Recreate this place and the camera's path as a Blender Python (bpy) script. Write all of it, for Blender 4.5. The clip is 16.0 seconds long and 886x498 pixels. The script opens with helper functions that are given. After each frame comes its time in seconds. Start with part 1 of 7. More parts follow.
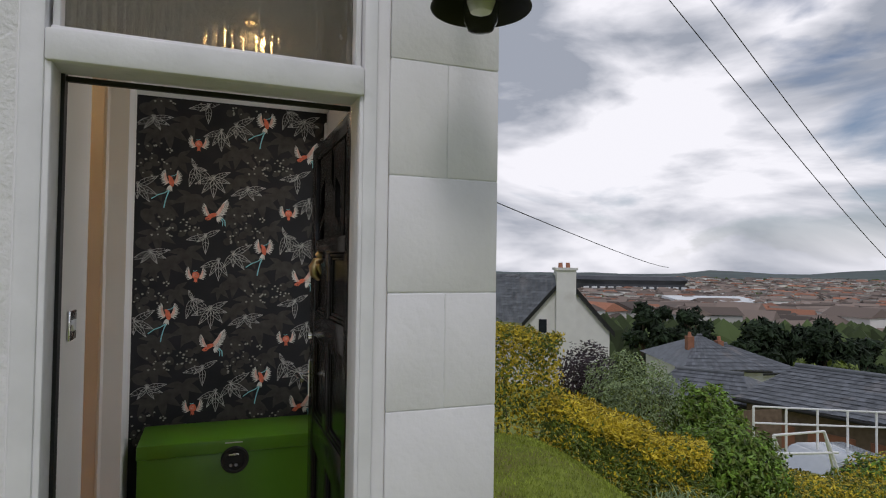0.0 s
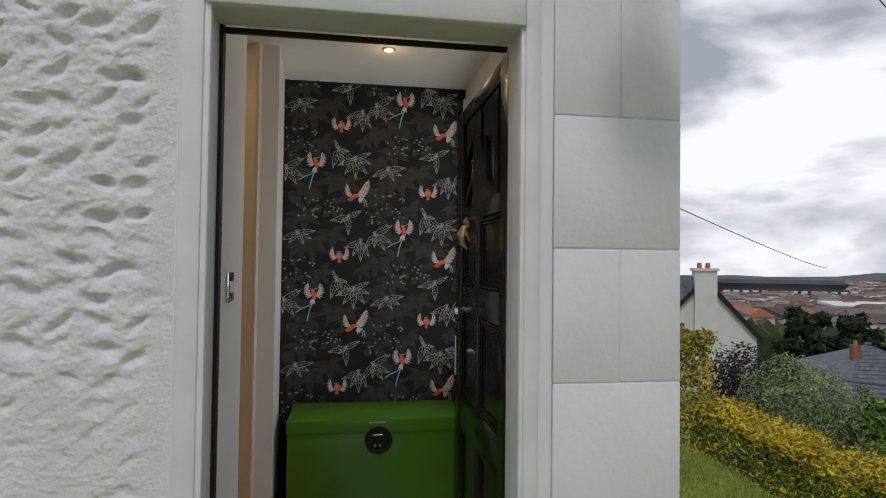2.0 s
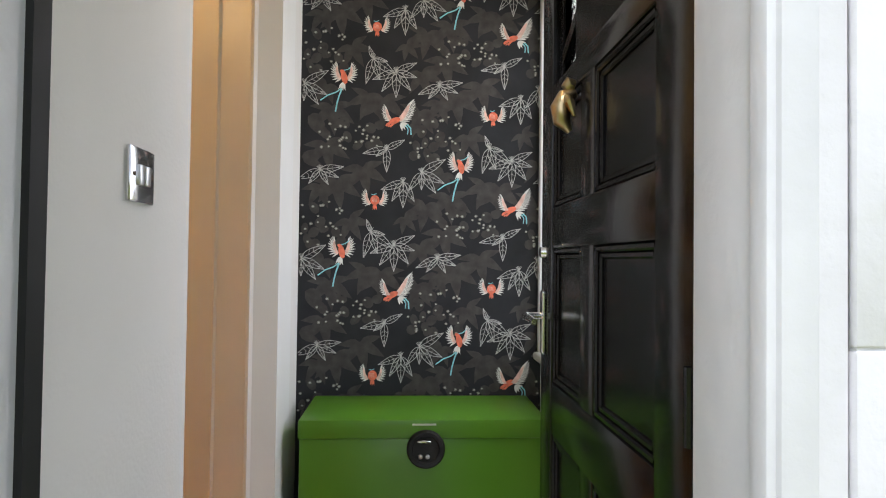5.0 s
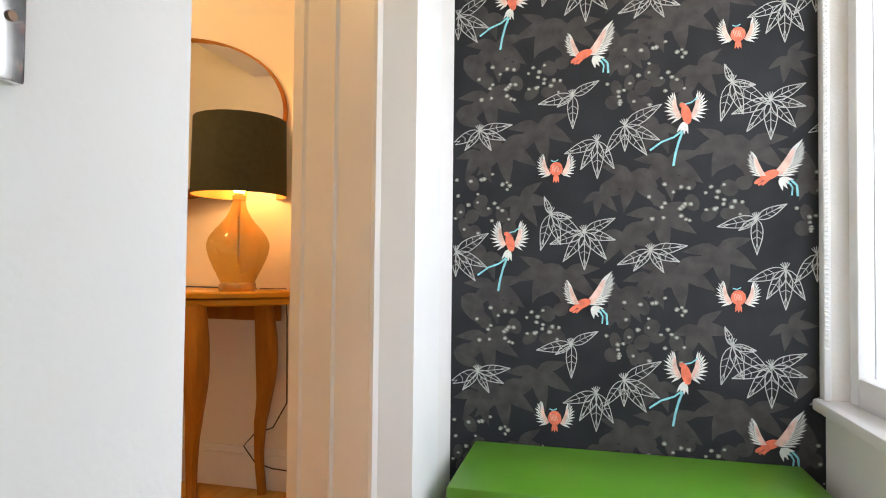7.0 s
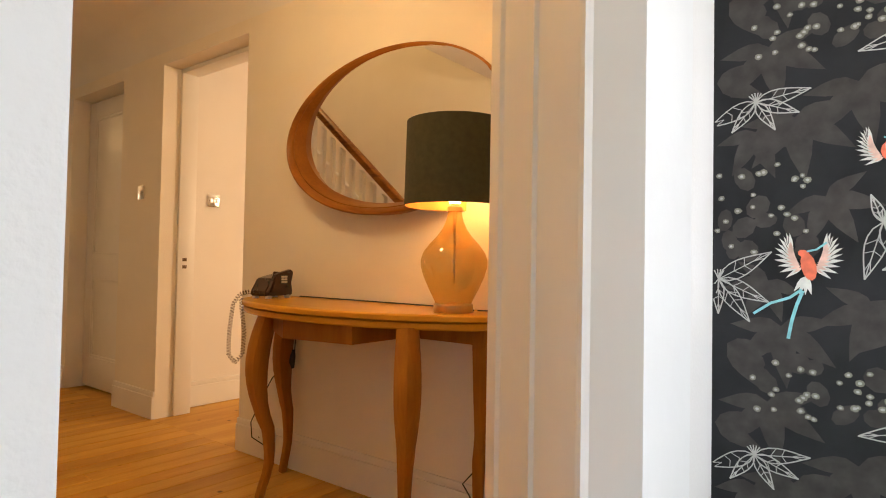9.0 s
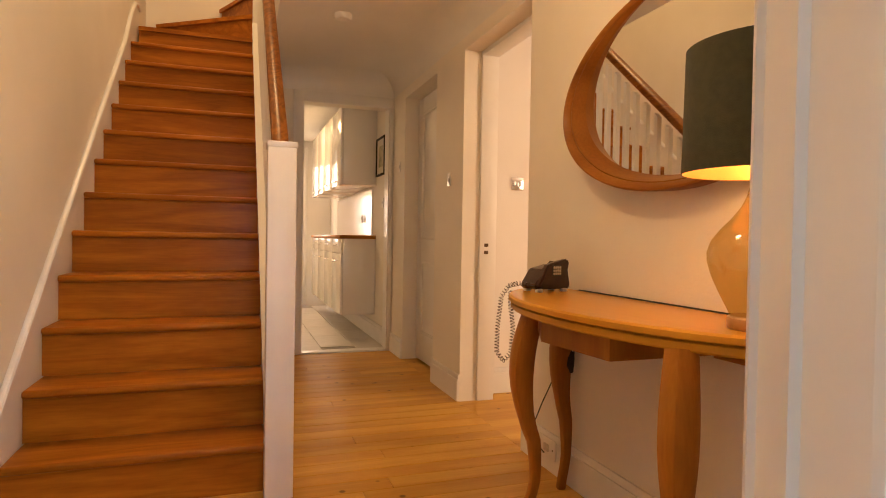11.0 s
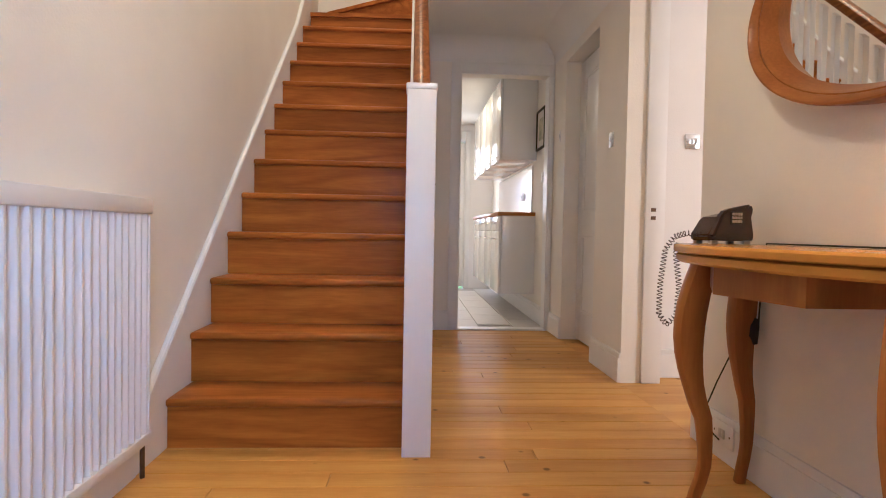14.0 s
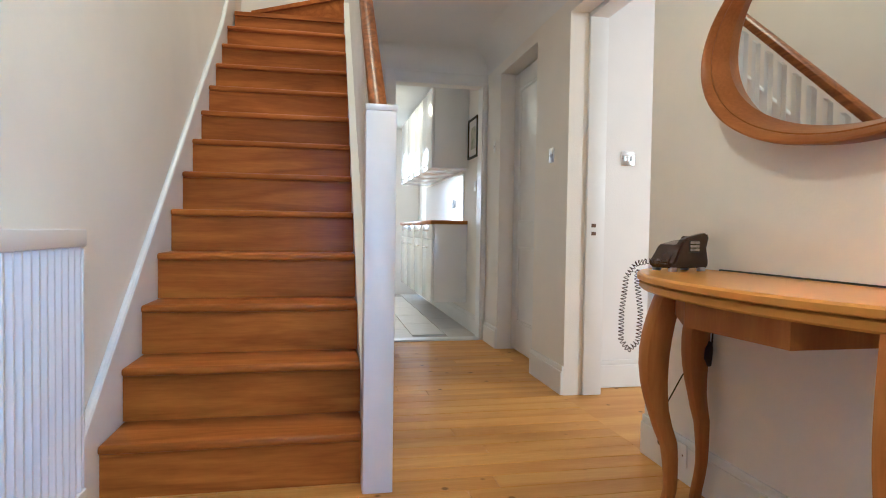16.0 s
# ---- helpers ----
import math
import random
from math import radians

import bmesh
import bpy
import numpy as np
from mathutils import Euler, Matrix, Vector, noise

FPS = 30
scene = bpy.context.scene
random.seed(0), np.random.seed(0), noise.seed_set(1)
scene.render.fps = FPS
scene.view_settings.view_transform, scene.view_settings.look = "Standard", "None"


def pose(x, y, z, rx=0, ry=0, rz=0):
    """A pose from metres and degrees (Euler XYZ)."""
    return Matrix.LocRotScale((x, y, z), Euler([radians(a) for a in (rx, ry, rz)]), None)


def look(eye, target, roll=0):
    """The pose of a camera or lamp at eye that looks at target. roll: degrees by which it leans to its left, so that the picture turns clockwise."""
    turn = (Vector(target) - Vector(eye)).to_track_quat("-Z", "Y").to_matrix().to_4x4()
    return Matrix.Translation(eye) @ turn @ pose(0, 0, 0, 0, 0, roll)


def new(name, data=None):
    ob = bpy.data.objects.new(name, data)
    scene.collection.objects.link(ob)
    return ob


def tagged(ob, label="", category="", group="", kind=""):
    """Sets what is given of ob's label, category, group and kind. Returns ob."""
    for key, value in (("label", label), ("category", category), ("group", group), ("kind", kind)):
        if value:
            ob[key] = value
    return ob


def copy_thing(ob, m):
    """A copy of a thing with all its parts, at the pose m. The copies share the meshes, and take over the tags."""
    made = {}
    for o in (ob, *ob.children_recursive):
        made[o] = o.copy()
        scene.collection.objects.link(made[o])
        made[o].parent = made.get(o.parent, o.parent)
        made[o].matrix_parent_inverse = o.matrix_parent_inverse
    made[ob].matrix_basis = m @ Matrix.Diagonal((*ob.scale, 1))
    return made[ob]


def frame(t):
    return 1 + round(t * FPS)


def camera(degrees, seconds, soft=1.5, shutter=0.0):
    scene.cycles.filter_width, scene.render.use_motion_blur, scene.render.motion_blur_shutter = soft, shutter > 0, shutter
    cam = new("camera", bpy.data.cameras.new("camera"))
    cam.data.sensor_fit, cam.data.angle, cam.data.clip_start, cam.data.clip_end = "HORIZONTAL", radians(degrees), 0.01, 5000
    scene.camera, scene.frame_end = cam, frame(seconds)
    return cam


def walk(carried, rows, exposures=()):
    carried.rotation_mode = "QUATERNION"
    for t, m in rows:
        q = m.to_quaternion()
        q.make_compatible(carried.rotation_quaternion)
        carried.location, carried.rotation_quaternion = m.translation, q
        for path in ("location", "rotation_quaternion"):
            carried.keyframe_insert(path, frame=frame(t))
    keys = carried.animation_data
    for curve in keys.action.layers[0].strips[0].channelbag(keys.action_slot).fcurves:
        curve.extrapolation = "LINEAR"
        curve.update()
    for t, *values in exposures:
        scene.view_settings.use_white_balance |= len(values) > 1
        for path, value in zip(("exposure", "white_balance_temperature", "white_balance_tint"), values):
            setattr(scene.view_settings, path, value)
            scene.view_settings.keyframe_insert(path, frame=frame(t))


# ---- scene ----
cam = camera(73.2, 16.0, soft=1.05)
METRES, EYE, TILT, LEAN, TURN = 3.35, 1.26, 0.0, 0.0, -20.9
ROWS = [
    (0.0, 0.0, 0.0, 0.0, -0.02, 1.42, -0.8),
    (0.5, -0.0063, 0.0133, -0.0075, 3.48, 1.46, -0.81),
    (1.0, -0.0181, 0.0254, -0.017, 6.1, 1.45, -0.81),
    (1.5, -0.0257, 0.0359, -0.026, 8.89, 1.49, -0.74),
    (2.0, -0.0331, 0.0487, -0.0358, 11.88, 1.51, -0.69),
    (2.5, -0.0428, 0.0679, -0.0455, 14.33, 1.48, -0.71),
    (3.0, -0.056, 0.0965, -0.0576, 15.83, 1.45, -0.66),
    (3.5, -0.0643, 0.1318, -0.0679, 16.12, 1.37, -0.66),
    (6.0, -0.1309, 0.3984, -0.1065, 22.48, 1.13, -0.74),
    (6.5, -0.1562, 0.4402, -0.1081, 27.9, 1.24, -0.69),
    (7.0, -0.185, 0.4749, -0.1045, 34.34, 1.48, -0.62),
    (7.5, -0.2, 0.4946, -0.1026, 39.85, 1.97, -0.7),
    (8.0, -0.2131, 0.5206, -0.1006, 46.37, 2.15, -0.79),
    (8.5, -0.2322, 0.5519, -0.097, 52.28, 2.06, -0.99),
    (9.0, -0.2452, 0.5765, -0.0878, 58.62, 1.46, -1.03),
    (9.5, -0.2643, 0.6031, -0.0773, 66.05, 0.62, -0.82),
    (10.0, -0.295, 0.6344, -0.0704, 74.44, -0.09, -0.9),
    (12.5, -0.3829, 0.7466, -0.1066, 108.18, -1.56, -0.92),
    (13.0, -0.3933, 0.7433, -0.1178, 108.75, -1.63, -0.94),
    (13.5, -0.4005, 0.7338, -0.1244, 108.59, -1.71, -0.98),
    (14.0, -0.4054, 0.7173, -0.129, 107.88, -1.73, -1.05),
    (14.5, -0.409, 0.7032, -0.1299, 106.93, -1.73, -1.03),
    (15.0, -0.4104, 0.6872, -0.1252, 105.16, -1.76, -1.02),
    (15.5, -0.4113, 0.675, -0.1152, 102.64, -1.76, -0.91),
    (16.0, -0.4124, 0.6642, -0.0997, 99.73, -1.79, -0.84),
]
EXPOSURES = [(0.0, -1.10, 6250, 16), (3.5, -0.76, 6250, 16), (6.0, 0.78, 5900, 13), (7.5, 0.88, 5900, 13), (9.0, 0.76, 6050, 14), (10.0, 0.80, 6250, 17),
             (12.5, 0.95, 4550, 21), (14.5, 1.14, 3850, 9), (16.0, 1.2, 3550, 3)]
walk(cam, [(t, pose(0, 0, EYE, TILT, LEAN, TURN) @ pose(METRES * x, METRES * y, METRES * z, 90 + pitch, roll, yaw)) for t, x, y, z, yaw, pitch, roll in ROWS], EXPOSURES)

# ---------------------------------------------------------------- world and light
SUN_EL, SUN_ROT = radians(54), radians(200)
world = bpy.data.worlds.new("sky")
scene.world = world
world.use_nodes = True
wn, wl = world.node_tree.nodes, world.node_tree.links
wn.clear()
w_out = wn.new("ShaderNodeOutputWorld")
w_bg = wn.new("ShaderNodeBackground")
w_sky = wn.new("ShaderNodeTexSky")
w_sky.sky_type, w_sky.sun_disc = "NISHITA", False
w_sky.sun_elevation, w_sky.sun_rotation = SUN_EL, SUN_ROT
w_co = wn.new("ShaderNodeTexCoord")
w_sep = wn.new("ShaderNodeSeparateXYZ")
w_div = wn.new("ShaderNodeVectorMath"); w_div.operation = "MULTIPLY"; w_div.inputs[1].default_value = (1.0, 1.0, 3.0)
w_n1 = wn.new("ShaderNodeTexNoise"); w_n1.inputs["Scale"].default_value = 3.1; w_n1.inputs["Detail"].default_value = 9; w_n1.inputs["Roughness"].default_value = 0.5
w_n1.inputs["Distortion"].default_value = 0.3
w_n2 = wn.new("ShaderNodeTexNoise"); w_n2.inputs["Scale"].default_value = 2.3; w_n2.inputs["Detail"].default_value = 8; w_n2.inputs["Distortion"].default_value = 0.5
w_r1 = wn.new("ShaderNodeValToRGB")
w_r1.color_ramp.elements[0].position, w_r1.color_ramp.elements[0].color = 0.33, (0, 0, 0, 1)
w_r1.color_ramp.elements[1].position, w_r1.color_ramp.elements[1].color = 0.45, (1, 1, 1, 1)
w_r2 = wn.new("ShaderNodeValToRGB")
w_r2.color_ramp.elements[0].position, w_r2.color_ramp.elements[0].color = 0.37, (13.2, 13.2, 13.1, 1)
w_r2.color_ramp.elements[1].position, w_r2.color_ramp.elements[1].color = 0.50, (4.9, 5.35, 5.9, 1)
w_mix = wn.new("ShaderNodeMix"); w_mix.data_type = "RGBA"
wl.new(w_co.outputs["Generated"], w_sep.inputs[0])
wl.new(w_co.outputs["Generated"], w_div.inputs[0])
wl.new(w_div.outputs[0], w_n1.inputs["Vector"])
wl.new(w_div.outputs[0], w_n2.inputs["Vector"])
wl.new(w_n1.outputs["Fac"], w_r1.inputs[0])
w_tilt = wn.new("ShaderNodeMapRange")
w_tilt.inputs["From Min"].default_value, w_tilt.inputs["From Max"].default_value = 0.02, 0.32
w_tilt.inputs["To Min"].default_value, w_tilt.inputs["To Max"].default_value = -0.10, 0.05
w_sum = wn.new("ShaderNodeMath"); w_sum.operation = "ADD"
wl.new(w_sep.outputs["Z"], w_tilt.inputs["Value"])
wl.new(w_n2.outputs["Fac"], w_sum.inputs[0]); wl.new(w_tilt.outputs[0], w_sum.inputs[1])
wl.new(w_sum.outputs[0], w_r2.inputs[0])
w_low = wn.new("ShaderNodeMapRange")
w_low.inputs["From Min"].default_value, w_low.inputs["From Max"].default_value = 0.0, 0.16
w_low.inputs["To Min"].default_value, w_low.inputs["To Max"].default_value = 1.0, 0.0
w_max = wn.new("ShaderNodeMath"); w_max.operation = "MAXIMUM"
wl.new(w_sep.outputs["Z"], w_low.inputs["Value"])
wl.new(w_r1.outputs[0], w_max.inputs[0]); wl.new(w_low.outputs[0], w_max.inputs[1])
wl.new(w_max.outputs[0], w_mix.inputs[0])
wl.new(w_sky.outputs[0], w_mix.inputs[6])
wl.new(w_r2.outputs[0], w_mix.inputs[7])
wl.new(w_mix.outputs[2], w_bg.inputs[0])
w_bg.inputs[1].default_value = 0.15
wl.new(w_bg.outputs[0], w_out.inputs[0])

sun = new("sun", bpy.data.lights.new("sun", "SUN"))
sun.data.energy, sun.data.angle, sun.data.color = 2.05, radians(14), (1, 0.97, 0.92)
sun.matrix_world = look((0, 0, 0), (-math.sin(SUN_ROT) * math.cos(SUN_EL), -math.cos(SUN_ROT) * math.cos(SUN_EL), -math.sin(SUN_EL)))


def area_light(name, eye, target, w, h, power, color=(0.93, 0.97, 1)):
    """An area lamp of w by h metres at eye, shining towards target."""
    data = bpy.data.lights.new(name, "AREA")
    data.shape, data.size, data.size_y, data.energy, data.color = "RECTANGLE", w, h, power, color
    ob = new(name, data)
    ob.matrix_world = look(eye, target)
    return ob


WARM = (1.0, 0.60, 0.22)
# No fixture or window here: three fill lights added to brighten stairs, room, passage.
area_light("landing_fill_light", (-4.0, 2.5, 4.9), (-4.0, 2.45, 0.0), 0.5, 0.5, 24, WARM)
area_light("room_fill_light", (-1.5, 6.9, 1.5), (-3.3, 4.2, 1.0), 1.3, 1.3, 60, (1.0, 0.67, 0.35))
area_light("kitchen_fill_light", (-7.2, 3.0, 2.36), (-7.2, 3.0, 0.0), 0.5, 0.5, 13, WARM)
# Daylight of the glazed back door, tinted warm to brighten the passage.
area_light("back_door_light", (-9.0, 3.11, 1.52), (-5.0, 3.25, 1.2), 0.54, 0.95, 9, (1.0, 0.65, 0.33))
area_light("porch_window_light", (0.80, 2.93, 1.28), (-0.4, 2.93, 1.0), 0.85, 1.3, 6.3, (1.0, 0.98, 0.95))


def bulb(name, place, power, color, radius):
    data = bpy.data.lights.new(name, "POINT")
    data.energy, data.color, data.shadow_soft_size = power, color, radius
    ob = new(name, data)
    ob.location = place
    return ob


bulb("hall_ceiling_bulb", (-1.8, 2.9, 2.2), 12.5, WARM, 0.1)
bulb("table_lamp_bulb", (-1.305, 3.745, 1.31), 1.8, (1.0, 0.48, 0.11), 0.03)
# Bulb of the added second downlight that makes the transom glass glow.
bulb("transom_glow_bulb", (0.10, 2.20, 2.04), 0.3, (1.0, 0.62, 0.28), 0.03)
bulb("porch_ceiling_bulb", (0.12, 2.86, 2.04), 0.35, (1.0, 0.62, 0.28), 0.03)

# ---------------------------------------------------------------- materials


def material(name, base, rough=0.6, metal=0.0, vary=0.12, scale=6.0, bump=0.0, bump_scale=60.0, coat=0.0, stain=None, stain_scale=2.0, stain_at=0.58, rand=0.0, island=0.0, transmission=0.0, ior=1.45, emit=None, power=0.0, spec=0.5):
    """A surface with grain at two scales, and stains, and relief, on object coordinates."""
    m = bpy.data.materials.new(name)
    m.use_nodes = True
    n, l = m.node_tree.nodes, m.node_tree.links
    p = n["Principled BSDF"]
    p.inputs["Roughness"].default_value, p.inputs["Metallic"].default_value = rough, metal
    p.inputs["Coat Weight"].default_value, p.inputs["IOR"].default_value = coat, ior
    p.inputs["Coat Roughness"].default_value = 0.08
    p.inputs["Transmission Weight"].default_value = transmission
    p.inputs["Specular IOR Level"].default_value = spec
    if emit:
        p.inputs["Emission Color"].default_value, p.inputs["Emission Strength"].default_value = (*emit, 1), power
    co = n.new("ShaderNodeTexCoord")
    a = n.new("ShaderNodeTexNoise"); a.inputs["Scale"].default_value = scale; a.inputs["Detail"].default_value = 8
    l.new(co.outputs["Object"], a.inputs["Vector"])
    r = n.new("ShaderNodeValToRGB")
    r.color_ramp.elements[0].position, r.color_ramp.elements[1].position = 0.3, 0.7
    r.color_ramp.elements[0].color = (*[max(0, c * (1 - vary)) for c in base], 1)
    r.color_ramp.elements[1].color = (*[min(1, c * (1 + vary)) for c in base], 1)
    l.new(a.outputs["Fac"], r.inputs[0])
    out = r.outputs[0]
    if stain:
        b = n.new("ShaderNodeTexNoise"); b.inputs["Scale"].default_value = stain_scale; b.inputs["Detail"].default_value = 6
        l.new(co.outputs["Object"], b.inputs["Vector"])
        s = n.new("ShaderNodeValToRGB")
        s.color_ramp.elements[0].position, s.color_ramp.elements[1].position = stain_at, min(1, stain_at + 0.14)
        l.new(b.outputs["Fac"], s.inputs[0])
        x = n.new("ShaderNodeMix"); x.data_type = "RGBA"
        l.new(s.outputs[0], x.inputs[0]); l.new(out, x.inputs[6]); x.inputs[7].default_value = (*stain, 1)
        out = x.outputs[2]
    if rand or island:
        hsv = n.new("ShaderNodeHueSaturation")
        if rand:
            src = n.new("ShaderNodeObjectInfo").outputs["Random"]
        else:
            src = n.new("ShaderNodeNewGeometry").outputs["Random Per Island"]
        mr = n.new("ShaderNodeMapRange")
        mr.inputs["To Min"].default_value, mr.inputs["To Max"].default_value = 1 - (rand or island), 1 + (rand or island)
        l.new(src, mr.inputs["Value"]); l.new(mr.outputs[0], hsv.inputs["Value"]); l.new(out, hsv.inputs["Color"])
        out = hsv.outputs[0]
    l.new(out, p.inputs["Base Color"])
    if bump:
        c = n.new("ShaderNodeTexNoise"); c.inputs["Scale"].default_value = bump_scale; c.inputs["Detail"].default_value = 5
        l.new(co.outputs["Object"], c.inputs["Vector"])
        d = n.new("ShaderNodeBump"); d.inputs["Strength"].default_value = bump; d.inputs["Distance"].default_value = 0.004
        l.new(c.outputs["Fac"], d.inputs["Height"]); l.new(d.outputs[0], p.inputs["Normal"])
    return m


def wood(name, light, dark, along="y", rough=0.32, coat=0.3, rings=9.0, rand=0.15, knots=True, bands=7):
    """Varnished softwood: long grain stretched along one axis, growth bands, knots and pale wear."""
    m = bpy.data.materials.new(name)
    m.use_nodes = True
    n, l = m.node_tree.nodes, m.node_tree.links
    p = n["Principled BSDF"]
    p.inputs["Coat Weight"].default_value, p.inputs["Coat Roughness"].default_value = coat * 0.15, 0.15
    p.inputs["Specular IOR Level"].default_value = 0.1
    co = n.new("ShaderNodeTexCoord")
    info = n.new("ShaderNodeObjectInfo")
    shift = n.new("ShaderNodeVectorMath"); shift.operation = "MULTIPLY_ADD"
    sp = n.new("ShaderNodeCombineXYZ")
    for k in range(3):
        l.new(info.outputs["Random"], sp.inputs[k])
    shift.inputs[1].default_value = (37, 53, 71)
    l.new(sp.outputs[0], shift.inputs[0]); l.new(co.outputs["Object"], shift.inputs[2])
    mp = n.new("ShaderNodeMapping")
    mp.inputs["Scale"].default_value = {"x": (0.09, 1, 1), "y": (1, 0.09, 1), "z": (1, 1, 0.09)}[along]
    l.new(shift.outputs[0], mp.inputs[0])
    a = n.new("ShaderNodeTexNoise"); a.inputs["Scale"].default_value = rings; a.inputs["Detail"].default_value = 3; a.inputs["Distortion"].default_value = 0.6
    l.new(mp.outputs[0], a.inputs["Vector"])
    mul = n.new("ShaderNodeMath"); mul.operation = "MULTIPLY"; mul.inputs[1].default_value = bands
    fr = n.new("ShaderNodeMath"); fr.operation = "PINGPONG"; fr.inputs[1].default_value = 0.5
    l.new(a.outputs["Fac"], mul.inputs[0]); l.new(mul.outputs[0], fr.inputs[0])
    f = n.new("ShaderNodeTexNoise"); f.inputs["Scale"].default_value = 130; f.inputs["Detail"].default_value = 4
    l.new(mp.outputs[0], f.inputs["Vector"])
    ad = n.new("ShaderNodeMath"); ad.operation = "MULTIPLY_ADD"; ad.inputs[1].default_value = 0.55
    l.new(f.outputs["Fac"], ad.inputs[0]); l.new(fr.outputs[0], ad.inputs[2])
    r = n.new("ShaderNodeValToRGB")
    r.color_ramp.elements[0].position, r.color_ramp.elements[1].position = 0.22, 0.8
    r.color_ramp.elements[0].color, r.color_ramp.elements[1].color = (*light, 1), (*dark, 1)
    l.new(ad.outputs[0], r.inputs[0])
    out = r.outputs[0]
    if knots:
        v = n.new("ShaderNodeTexVoronoi"); v.inputs["Scale"].default_value = 6.5
        l.new(shift.outputs[0], v.inputs["Vector"])
        k = n.new("ShaderNodeValToRGB")
        k.color_ramp.elements[0].position, k.color_ramp.elements[0].color = 0.05, (1, 1, 1, 1)
        k.color_ramp.elements[1].position, k.color_ramp.elements[1].color = 0.105, (0, 0, 0, 1)
        l.new(v.outputs["Distance"], k.inputs[0])
        x = n.new("ShaderNodeMix"); x.data_type = "RGBA"
        l.new(k.outputs[0], x.inputs[0]); l.new(out, x.inputs[6]); x.inputs[7].default_value = (*[c * 0.35 for c in dark], 1)
        out = x.outputs[2]
    hsv = n.new("ShaderNodeHueSaturation")
    mr = n.new("ShaderNodeMapRange"); mr.inputs["To Min"].default_value, mr.inputs["To Max"].default_value = 1 - rand, 1 + rand
    l.new(info.outputs["Random"], mr.inputs["Value"]); l.new(mr.outputs[0], hsv.inputs["Value"]); l.new(out, hsv.inputs["Color"])
    l.new(hsv.outputs[0], p.inputs["Base Color"])
    q = n.new("ShaderNodeMapRange"); q.inputs["To Min"].default_value, q.inputs["To Max"].default_value = rough - 0.02, rough + 0.05
    l.new(f.outputs["Fac"], q.inputs["Value"]); l.new(q.outputs[0], p.inputs["Roughness"])
    d = n.new("ShaderNodeBump"); d.inputs["Strength"].default_value = 0.04; d.inputs["Distance"].default_value = 0.002
    l.new(ad.outputs[0], d.inputs["Height"]); l.new(d.outputs[0], p.inputs["Normal"])
    return m


M = {}
M["harl"] = material("white_roughcast", (0.77, 0.76, 0.77), 0.85, vary=0.05, scale=9, bump=1.0, bump_scale=95, stain=(0.60, 0.61, 0.62), stain_scale=3.0, stain_at=0.62)
M["stone"] = material("white_painted_stone", (0.78, 0.765, 0.785), 0.7, vary=0.03, scale=7, bump=0.55, bump_scale=38, stain=(0.75, 0.74, 0.76), stain_scale=4, stain_at=0.64, rand=0.015)
M["mortar"] = material("white_painted_joint", (0.73, 0.73, 0.74), 0.8, vary=0.15, scale=40, bump=0.5)
M["gloss_white"] = material("white_gloss_paint", (0.80, 0.80, 0.80), 0.32, vary=0.04, scale=5, bump=0.12, bump_scale=30, stain=(0.70, 0.70, 0.69), stain_scale=7, stain_at=0.68)
M["old_white"] = material("worn_white_frame_paint", (0.74, 0.73, 0.745), 0.45, vary=0.06, scale=8, bump=0.35, bump_scale=45, stain=(0.55, 0.55, 0.55), stain_scale=11, stain_at=0.68)
M["wall"] = material("white_wall_paint", (0.80, 0.775, 0.745), 0.75, vary=0.025, scale=3, bump=0.22, bump_scale=120, stain=(0.76, 0.735, 0.70), stain_scale=1.2)
M["cream"] = material("cream_wall_paint", (0.82, 0.78, 0.705), 0.75, vary=0.025, scale=3, bump=0.22, bump_scale=120, stain=(0.79, 0.74, 0.66), stain_scale=1.2)
M["ceiling"] = material("white_ceiling_paint", (0.82, 0.81, 0.79), 0.85, vary=0.03, scale=2, bump=0.2, bump_scale=90)
M["trim"] = material("white_satin_woodwork", (0.80, 0.79, 0.77), 0.38, vary=0.03, scale=4, bump=0.10, bump_scale=26)
M["black"] = material("black_gloss_door_paint", (0.004, 0.004, 0.0045), 0.2, vary=0.3, scale=5, bump=0.16, bump_scale=22, coat=0.05, spec=0.4)
M["rubber"] = material("black_rubber", (0.012, 0.012, 0.012), 0.6)
M["green"] = material("green_painted_wood", (0.085, 0.225, 0.012), 0.36, vary=0.10, scale=3, bump=0.05, bump_scale=20, coat=0.1)
M["chrome"] = material("polished_chrome", (0.75, 0.75, 0.76), 0.13, 1.0, vary=0.05)
M["steel"] = material("brushed_steel", (0.62, 0.62, 0.62), 0.32, 1.0, vary=0.1, scale=30)
M["brass"] = material("aged_brass", (0.50, 0.39, 0.22), 0.3, 1.0, vary=0.2, scale=18)
M["paper"] = material("charcoal_wallpaper", (0.021, 0.022, 0.025), 0.6, vary=0.22, scale=9, bump=0.1, bump_scale=200, spec=0.25)
M["paper_leaf"] = material("dark_grey_leaf_print", (0.056, 0.051, 0.049), 0.6, vary=0.25, scale=30, spec=0.25)
M["paper_line"] = material("silver_line_print", (0.44, 0.44, 0.42), 0.42, vary=0.12, scale=30)
M["paper_berry"] = material("pale_berry_print", (0.20, 0.20, 0.16), 0.5, vary=0.2, scale=60)
M["paper_white"] = material("white_feather_print", (0.72, 0.72, 0.68), 0.5, vary=0.1, scale=60)
M["paper_red"] = material("coral_red_print", (0.74, 0.17, 0.09), 0.5, vary=0.25, scale=50)
M["paper_blush"] = material("blush_feather_print", (0.74, 0.50, 0.42), 0.5, vary=0.25, scale=50)
M["paper_cyan"] = material("pale_cyan_print", (0.25, 0.60, 0.66), 0.5, vary=0.15, scale=50)
